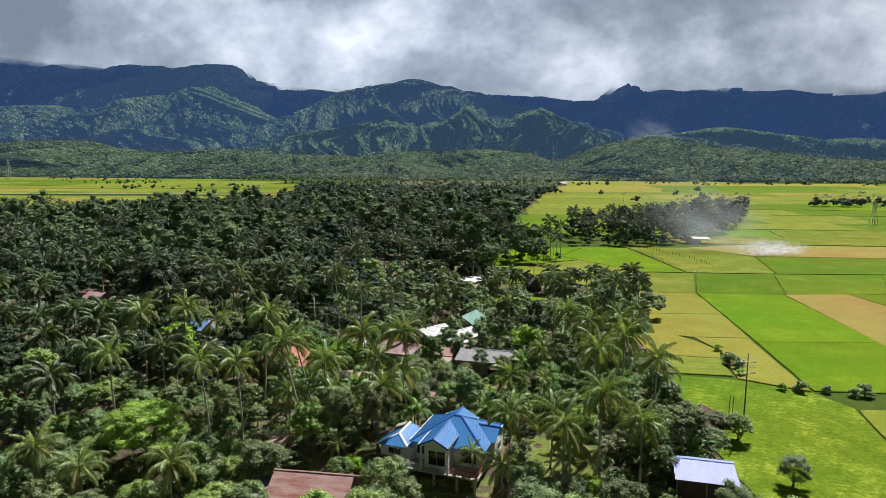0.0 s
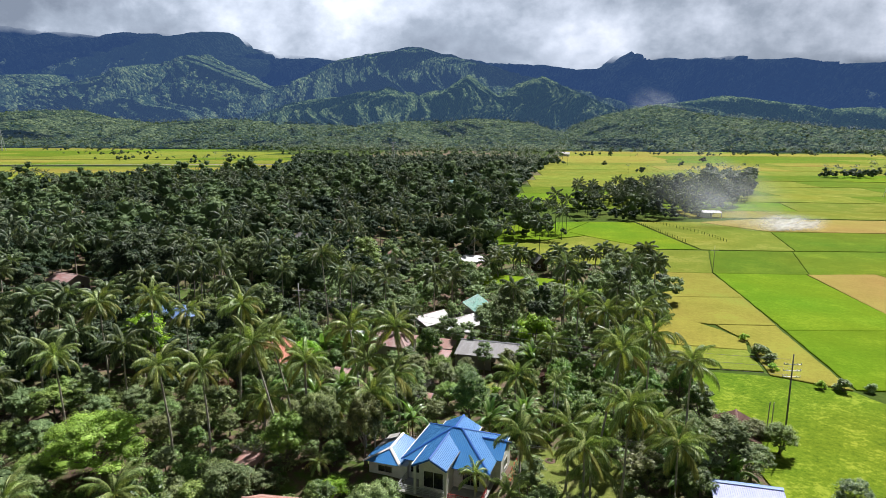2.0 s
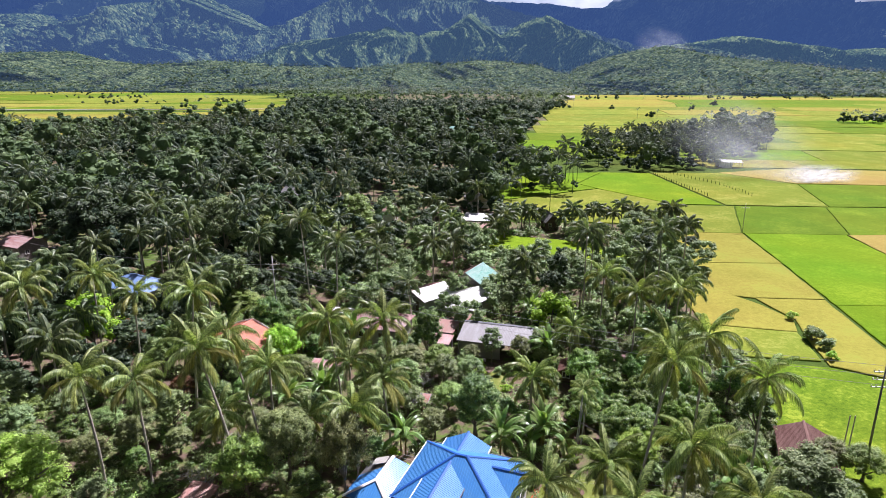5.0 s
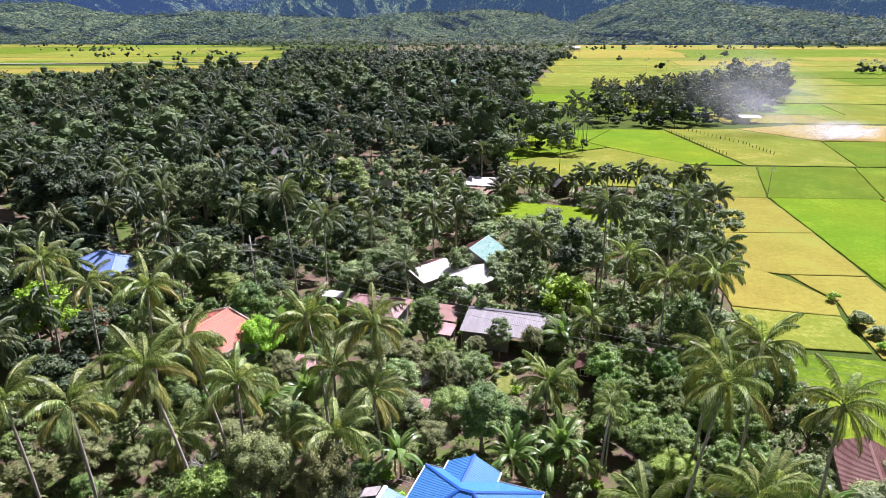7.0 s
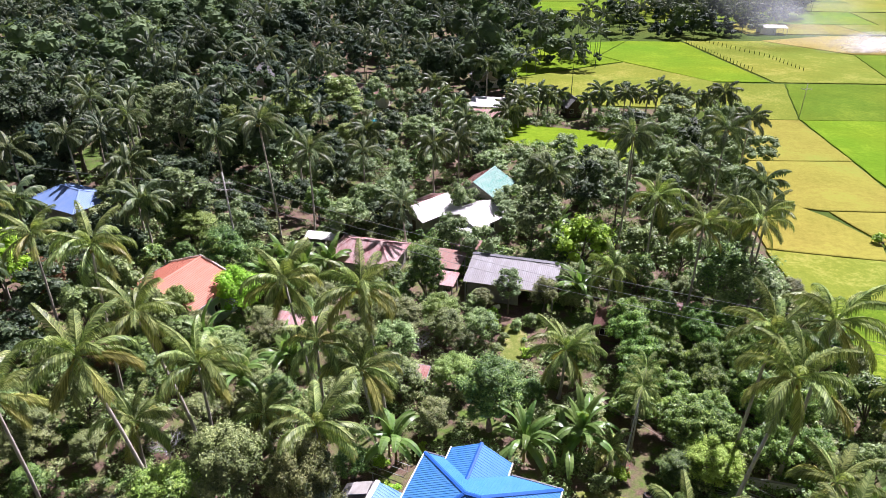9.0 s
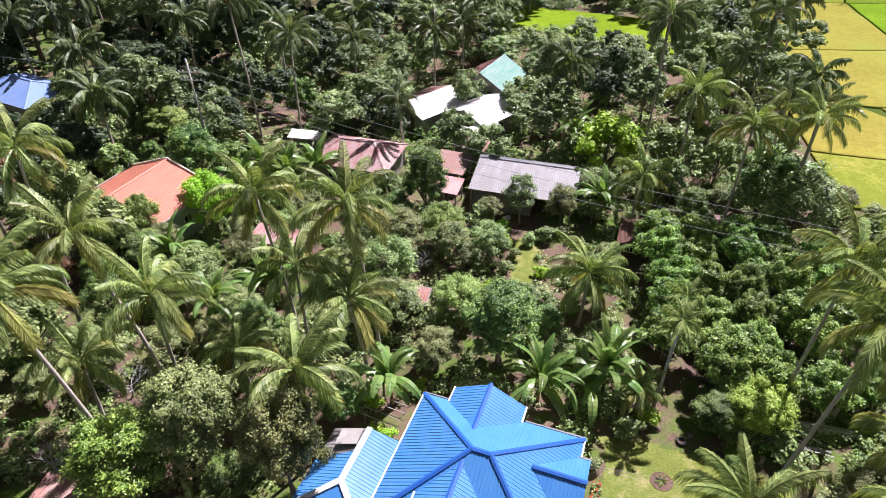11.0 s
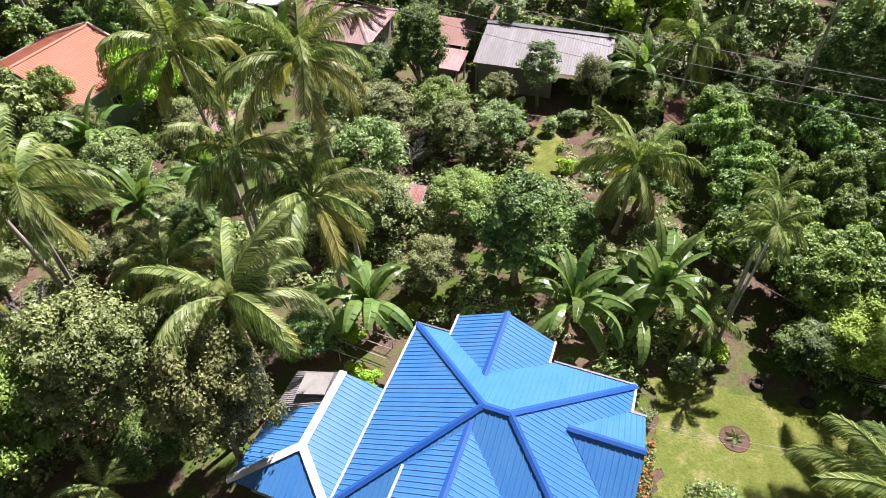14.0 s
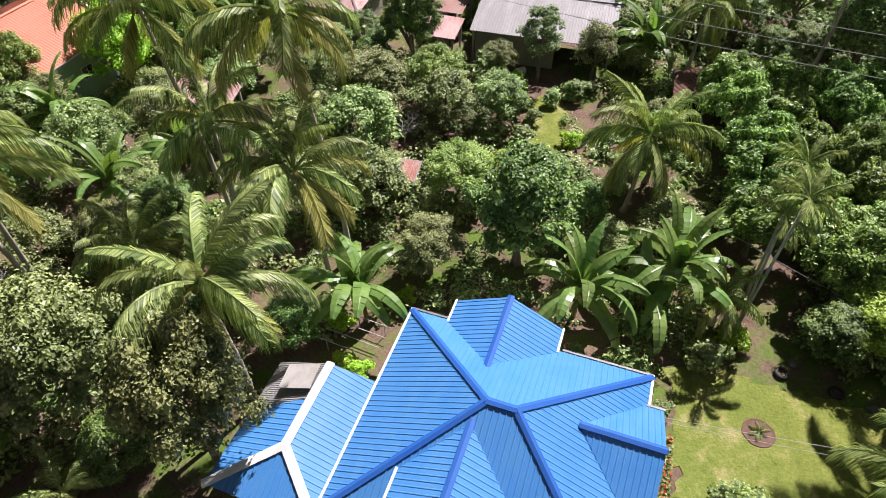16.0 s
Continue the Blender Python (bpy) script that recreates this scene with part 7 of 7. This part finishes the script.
ob = thing("water_drum", pose(2.2, 116.2, ground_z(2.2, 116.2), 0, 0, 30), "white plastic drum lying in the yard", "drum")
part("body", tube(bmesh.new(), [(-0.45, 0, 0.32), (-0.42, 0, 0.32), (0.42, 0, 0.32), (0.45, 0, 0.32)], [0.26, 0.3, 0.3, 0.26], 14), WHITE_PAINT, ob, smooth=True)
part("lid", tube(bmesh.new(), [(-0.5, 0, 0.32), (-0.45, 0, 0.32)], [0.2, 0.24], 12), GUTTER, ob, "dark lid")
ob = thing("swimming_pool", pose(-26, 198.5, 0.0, 0, 0, -10), "small turquoise swimming pool with a pale rim", "pool")
part("water", boxes((-4, 4, -2.4, 2.4, 0.0, 0.30)), POOL_WATER, ob)
part("rim", boxes((-4.5, 4.5, -2.9, -2.4, -0.1, 0.4), (-4.5, 4.5, 2.4, 2.9, -0.1, 0.4), (-4.5, -4, -2.4, 2.4, -0.1, 0.4), (4, 4.5, -2.4, 2.4, -0.1, 0.4)), CONCRETE, ob)


# ---- poles and wires ----
def pole(x, y, top, mat, arms, label, r=0.15, lean=0.0):
    g = ground_z(x, y)
    ob = thing("utility_pole", pose(x, y, g, 0, lean, 0), label, "utility pole", "utility poles")
    part("shaft", tube(bmesh.new(), [(0, 0, -0.5), (0, 0, top - g)], [r, r * 0.6], 10), mat, ob, smooth=True)
    for k in range(arms):
        z = top - g - 1.6 - k * 0.95
        arm = part("crossarm", boxes((-1.25, 1.25, -0.06, 0.06, z, z + 0.1)), STEEL, ob)
        for q in (-1.2, -0.7, 0.7, 1.2):
            part("insulator", tube(bmesh.new(), [(q, 0, z + 0.1), (q, 0, z + 0.2), (q, 0, z + 0.32)], [0.05, 0.09, 0.04], 6), WHITE_PAINT, arm)
    return ob


pole(48.3, 90.7, 14.4, POLE_DARK, 3, "tall dark utility pole with three crossarms")
pole(-34.2, 123.0, 15.2, POLE_GREY, 2, "slim grey concrete utility pole among the trees", 0.17, -1.5)
pole(78.6, 211.0, 9.0, POLE_GREY, 1, "thin grey pole on the bund between rice fields", 0.1)
for dx in (-1.5, -0.9):
    tagged(new("stake", bm_mesh("stake", tube(bmesh.new(), [(47.9 + dx, 92.4, -0.3), (48.0 + dx, 92.4, 6.2)], [0.09, 0.07], 6), POLE_GREY)), "plain grey wooden stake beside the utility pole", "post", "stakes")


def wire(a, b, sag, r=0.022):
    pts = [tuple(Vector(a).lerp(Vector(b), u) - Vector((0, 0, 4 * sag * u * (1 - u)))) for u in [k / 18 for k in range(19)]]
    tagged(new("wire", bm_mesh("wire", tube(bmesh.new(), pts, [r] * 19, 4), WIRE)), "thin grey overhead power wire", "wire", "power wires")


for dz, dy in ((13.4, 0.6), (12.4, 0.0), (11.4, -0.4)):
    wire((-34.2, 123.0 + dy, dz + 0.6), (48.3, 90.7 + dy, dz), 2.2)
wire((7.3, 82.6, 3.0), (31.0, 79.0, 5.0), 0.5, 0.016)
wire((7.3, 82.4, 3.0), (31.0, 78.6, 4.6), 0.6, 0.012)
wire((12.4, 95.6, 3.2), (25.0, 85.0, 3.0), 0.3, 0.016)
wire((-34.2, 123.0, 13.6), (-120.0, 150.0, 13.0), 2.5)


def pylon(x, y, h, w):
    ob = thing("pylon", pose(x, y, 0), "steel lattice power pylon on the plain", "pylon", "pylons")
    for sx in (-1, 1):
        for sy in (-1, 1):
            part("leg", tube(bmesh.new(), [(sx * w, sy * w, 0), (sx * w * 0.3, sy * w * 0.3, h * 0.7), (sx * 0.3, sy * 0.3, h)], [h * 0.009] * 3, 4), STEEL, ob)
    for k in range(7):
        u0, u1 = k / 7, (k + 1) / 7
        a, b = w * (1 - u0 * 0.85), w * (1 - u1 * 0.85)
        for s in (-1, 1):
            part("brace", tube(bmesh.new(), [(-a * s, -a, h * u0), (b * s, -b, h * u1)], [h * 0.005] * 2, 4), STEEL, ob)
    for z in (0.72, 0.84, 0.96):
        part("arm", tube(bmesh.new(), [(-w * 1.3, 0, h * z), (w * 1.3, 0, h * z)], [h * 0.007] * 2, 4), STEEL, ob)


pylon(290, 474, 19, 2.2)
pylon(-1080, 1330, 46, 5)
pylon(-150, 990, 30, 3)



def bare_shrub(x, y, h, seed, label, name="bare_tree", group="bare trees"):
    """A leafless tree: a short stem, limbs and forked pale twigs."""
    rnd = random.Random(seed)
    ob = thing(name, pose(x, y, ground_z(x, y)), label, "bare tree", group)
    stem = [(0, 0, -0.2), (0.03 * h, 0.02 * h, 0.2 * h), (0.02 * h, 0.05 * h, 0.38 * h)]
    part("trunk", tube(bmesh.new(), stem, [0.03 * h, 0.025 * h, 0.018 * h], 6), POLE_GREY, ob, smooth=True)

    def grow(bm, p, d, length, r, depth):
        q = p + d * length * 0.5 + Vector((rnd.gauss(0, 0.06), rnd.gauss(0, 0.06), 0.03)) * length
        e = p + d * length
        tube(bm, [tuple(p), tuple(q), tuple(e)], [r, r * 0.8, r * 0.55], 4)
        if depth:
            for _ in range(3):
                nd = (d + Vector((rnd.gauss(0, 0.55), rnd.gauss(0, 0.55), rnd.gauss(0.08, 0.3)))).normalized()
                grow(bm, p.lerp(e, rnd.uniform(0.55, 1.0)), nd, length * rnd.uniform(0.55, 0.85), r * 0.55, depth - 1)

    for k in range(7):
        a = k * 0.9 + rnd.uniform(-0.3, 0.3)
        bm = bmesh.new()
        grow(bm, Vector(stem[1]).lerp(Vector(stem[2]), rnd.random()), Vector((math.cos(a), math.sin(a), rnd.uniform(0.5, 1.3))).normalized(), h * 0.32, 0.012 * h, 3)
        part("branch", bm, POLE_GREY, ob)


bare_shrub(-28.6, 80.4, 3.2, 1, "leafless pale grey shrub beside the rusty shed roof")
bare_shrub(-30.2, 80.8, 2.8, 2, "leafless pale grey shrub beside the rusty shed roof")
bare_shrub(-28.0, 88.0, 3.2, 6, "leafless pale grey shrub in the shade of palms")
bare_shrub(-68.0, 81.0, 5.5, 5, "leafless pale grey tree among the palms")
bare_shrub(-6.6, 105.7, 3.2, 3, "leafless pale grey tree by the low shelter")
bare_shrub(-67.0, 180.0, 13.0, 4, "tall leafless grey tree standing out of the wood")

# cut poles, stump and post beside the garden wall
ob = thing("pole_bundle", pose(21.9, 88.5, ground_z(22, 88.5) + 0.05, 0, 0, -20), "bundle of pale cut bamboo poles on bare soil", "poles")
rnd = random.Random(8)
for k in range(9):
    y0, y1 = rnd.uniform(-0.9, 0.7), rnd.uniform(-0.35, 0.35)
    part("bamboo_pole", tube(bmesh.new(), [(rnd.uniform(-0.4, 0.3), y0, 0.05 + 0.02 * k), (2.2, (y0 + y1) / 2, 0.16 + 0.02 * k), (rnd.uniform(4.2, 4.9), y1, 0.12 + 0.03 * k)], [0.035, 0.032, 0.025], 6), POLE_GREY, ob)
ob = thing("tree_stump", pose(20.8, 85.7, ground_z(20.8, 85.7)), "short dark tree stump on bare soil", "stump")
part("trunk", tube(bmesh.new(), [(0, 0, -0.1), (0.03, 0.02, 0.35), (0.2, 0.12, 0.8)], [0.2, 0.14, 0.11], 9), BARK, ob, smooth=True)
ob = thing("garden_post", pose(24.6, 86.7, ground_z(24.6, 86.7), 8, 10, 0), "leaning dark wooden post on bare soil", "post")
part("shaft", tube(bmesh.new(), [(0, 0, -0.2), (0, 0, 0.95)], [0.07, 0.06], 7), DARK_WOOD, ob)

# fence posts along the bund
for a, b, n in (((79, 322), (86.5, 268), 22), ((85, 333), (101, 292), 18), ((101, 292), (104, 270), 10)):
    for k in range(n):
        p = Vector(a).lerp(Vector(b), k / (n - 1))
        tagged(new("fence_post", bm_mesh("fence_post", tube(bmesh.new(), [(0, 0, -0.3), (0.05, 0, 0.8), (0.0, 0.03, 1.6)], [0.14, 0.12, 0.10], 6), BUND)), "living fence post sprouting green beside the field", "fence post", "fence posts").matrix_world = pose(p.x, p.y, 0, 0, 0, k * 50)

# the road across the plain
bm = bmesh.new()
line = [(-900, 745), (-645, 772), (-430, 812), (-260, 850), (-109, 972), (-56, 985), (60, 1010)]
low, high = [], []
for k, (x, y) in enumerate(line):
    low.append([bm.verts.new((x, y - 4, -0.3)), bm.verts.new((x, y - 3.5, 1.1))])
    high.append([bm.verts.new((x, y + 3.5, 1.1)), bm.verts.new((x, y + 4, -0.3))])
for k in range(len(line) - 1):
    bm.faces.new((low[k][0], low[k + 1][0], low[k + 1][1], low[k][1]))
    bm.faces.new((low[k][1], low[k + 1][1], high[k + 1][0], high[k][0]))
    bm.faces.new((high[k][0], high[k + 1][0], high[k + 1][1], high[k][1]))
tagged(new("road", bm_mesh("road", bm, CONCRETE)), "pale concrete road on a low bank across the plain", "road", kind="structure")


# ---- smoke and cloud ----
def veil(name, dens, scale, colour, glow):
    """Thin drifting vapour: denser to the middle, torn by noise."""
    def make(nt, N, L, bs):
        tc = N("ShaderNodeTexCoord").outputs["Object"]
        g = N("ShaderNodeTexGradient")
        g.gradient_type = "SPHERICAL"
        L(tc, g.inputs[0])
        n = noise_tex(nt, scale, 6, 0.6, tc)
        r = ramp(nt, [(0.32, (0, 0, 0)), (0.75, (1, 1, 1))])
        L(n.outputs[0], r.inputs[0])
        m1, m2 = N("ShaderNodeMath"), N("ShaderNodeMath")
        m1.operation = m2.operation = "MULTIPLY"
        L(g.outputs[0], m1.inputs[0])
        L(r.outputs[0], m1.inputs[1])
        L(m1.outputs[0], m2.inputs[0])
        m2.inputs[1].default_value = dens
        m2.use_clamp = True
        tr, df, tl, half, ms = N("ShaderNodeBsdfTransparent"), N("ShaderNodeBsdfDiffuse"), N("ShaderNodeBsdfTranslucent"), N("ShaderNodeMixShader"), N("ShaderNodeMixShader")
        df.inputs[0].default_value = tl.inputs[0].default_value = (*colour, 1)
        half.inputs[0].default_value = 0.5
        L(df.outputs[0], half.inputs[1])
        L(tl.outputs[0], half.inputs[2])
        L(m2.outputs[0], ms.inputs[0])
        L(tr.outputs[0], ms.inputs[1])
        L(half.outputs[0], ms.inputs[2])
        L(ms.outputs[0], nt.nodes["Material Output"].inputs[0])
    return material(name, make)


def smoke(x, y, z, w, h, tilt, mat, label, sheets=3, spread=3.0):
    ob = thing("smoke", pose(x, y, z), label, "smoke")
    for k in range(sheets):
        V, T = [], []
        for j in range(9):
            for i in range(17):
                u, v = i / 8 - 1, j / 4 - 1
                V.append((u, 0.25 * math.sin(3 * u + k) * 0.1, v))
        for j in range(8):
            for i in range(16):
                a = j * 17 + i
                T += [(a, a + 1, a + 18), (a, a + 18, a + 17)]
        s = part("wisp", fast_mesh("wisp", V, T, [mat], smooth=True), None, ob)
        s.matrix_local = Matrix.LocRotScale((k * spread * 0.7, k * spread, 0), Euler((0, radians(tilt + 4 * k), 0.06 * k)), (w * (1 - 0.12 * k), 12, h * (1 - 0.1 * k)))


SMOKE = veil("smoke", 1.5, 2.6, (0.85, 0.87, 0.9), 0)
SMOKE_THIN = veil("smoke_thin", 0.34, 1.5, (0.75, 0.8, 0.88), 0)
smoke(143, 304, 3.2, 22, 5.5, -3, SMOKE, "white smoke drifting low over a burning rice field")
smoke(118, 316, 14, 48, 22, 24, SMOKE_THIN, "thin grey smoke haze rising over the fields", 3, 5)
smoke(640, 2560, 150, 120, 70, 15, SMOKE_THIN, "faint blue smoke rising from the hills", 2, 12)


def cloud_mat(nt, N, L, bs, ragged=True):
    """Low cloud on the mountains: grey folds with bright gaps, ragged below."""
    p = place(nt)
    mp = N("ShaderNodeMapping")
    L(p, mp.inputs[0])
    mp.inputs["Scale"].default_value, mp.inputs["Location"].default_value = (1, 1, 1.35), (900, 0, 300)
    a, b = noise_tex(nt, 0.0009, 8, 0.52, mp.outputs[0]), noise_tex(nt, 0.004, 8, 0.62, mp.outputs[0])
    tone = ramp(nt, [(0.37, (0.19, 0.225, 0.265)), (0.48, (0.335, 0.385, 0.43)), (0.57, (0.57, 0.625, 0.67)), (0.68, (0.93, 0.96, 0.97))])
    L(mixed(nt, 0.2, a.outputs[0], b.outputs[0]), tone.inputs[0])
    sep, rim, add, cut = N("ShaderNodeSeparateXYZ"), N("ShaderNodeMapRange"), N("ShaderNodeMath"), N("ShaderNodeMapRange")
    L(p, sep.inputs[0])
    # the cloud lies higher on the western peaks
    height = sep.outputs[2]
    for x0, x1, drop in ((-3400, -1650, -90), (-1600, -1430, -105)):
        west, low = N("ShaderNodeMapRange"), N("ShaderNodeMath")
        L(sep.outputs[0], west.inputs[0])
        west.inputs[1].default_value, west.inputs[2].default_value, west.inputs[3].default_value, west.inputs[4].default_value = x0, x1, drop, 0
        low.operation = "ADD"
        L(height, low.inputs[0])
        L(west.outputs[0], low.inputs[1])
        height = low.outputs[0]
    L(height, rim.inputs[0])
    rim.inputs[1].default_value, rim.inputs[2].default_value, rim.inputs[3].default_value, rim.inputs[4].default_value = 445, 610, -0.62, 0.62
    rim.clamp = False
    add.operation = "ADD"
    L(rim.outputs[0], add.inputs[0])
    L(mixed(nt, 0.4, a.outputs[0], b.outputs[0]), add.inputs[1])
    L(add.outputs[0], cut.inputs[0])
    cut.inputs[1].default_value, cut.inputs[2].default_value = 0.28, 0.72
    em, tr, ms = N("ShaderNodeEmission"), N("ShaderNodeBsdfTransparent"), N("ShaderNodeMixShader")
    L(tone.outputs[0], em.inputs[0])
    east = N("ShaderNodeMapRange")
    L(sep.outputs[0], east.inputs[0])
    east.inputs[1].default_value, east.inputs[2].default_value, east.inputs[3].default_value, east.inputs[4].default_value = -400, 2200, 0.84, 0.62
    L(east.outputs[0], em.inputs[1])
    if ragged:
        L(cut.outputs[0], ms.inputs[0])
    else:
        ms.inputs[0].default_value = 1.0
    L(tr.outputs[0], ms.inputs[1])
    L(em.outputs[0], ms.inputs[2])
    L(ms.outputs[0], nt.nodes["Material Output"].inputs[0])


CLOUD = material("cloud", cloud_mat)
CLOUD_FAR = material("cloud_far", lambda nt, N, L, bs: cloud_mat(nt, N, L, bs, False))
V, T = [], []
profile = [(4330, 440), (4330, 700), (4320, 1000), (4300, 1250), (4200, 1480), (4000, 1600)]
for j, (y, z) in enumerate(profile):
    for i in range(41):
        u = i / 20 - 1
        V.append((u * 6200, y - 350 * u * u * (1 if y > 4000 else 0.4), z))
for j in range(len(profile) - 1):
    for i in range(40):
        a = j * 41 + i
        T += [(a, a + 1, a + 42), (a, a + 42, a + 41)]
tagged(new("backdrop", fast_mesh("cloud_bank", V, T, [CLOUD], smooth=True)), "low grey and white cloud bank over the mountains", "clouds", kind="structure")
wall = [(u * 340.0, 4740 - 0.9 * abs(u) * 6, z) for z in (-5.0, 700.0, 1700.0) for u in range(-20, 21)]
tris = []
for j in range(2):
    for i in range(40):
        a = j * 41 + i
        tris += [(a, a + 1, a + 42), (a, a + 42, a + 41)]
tagged(new("backdrop", fast_mesh("cloud_wall", wall, tris, [CLOUD_FAR], smooth=True)), "grey cloud filling the sky behind the mountains", "clouds", kind="structure")
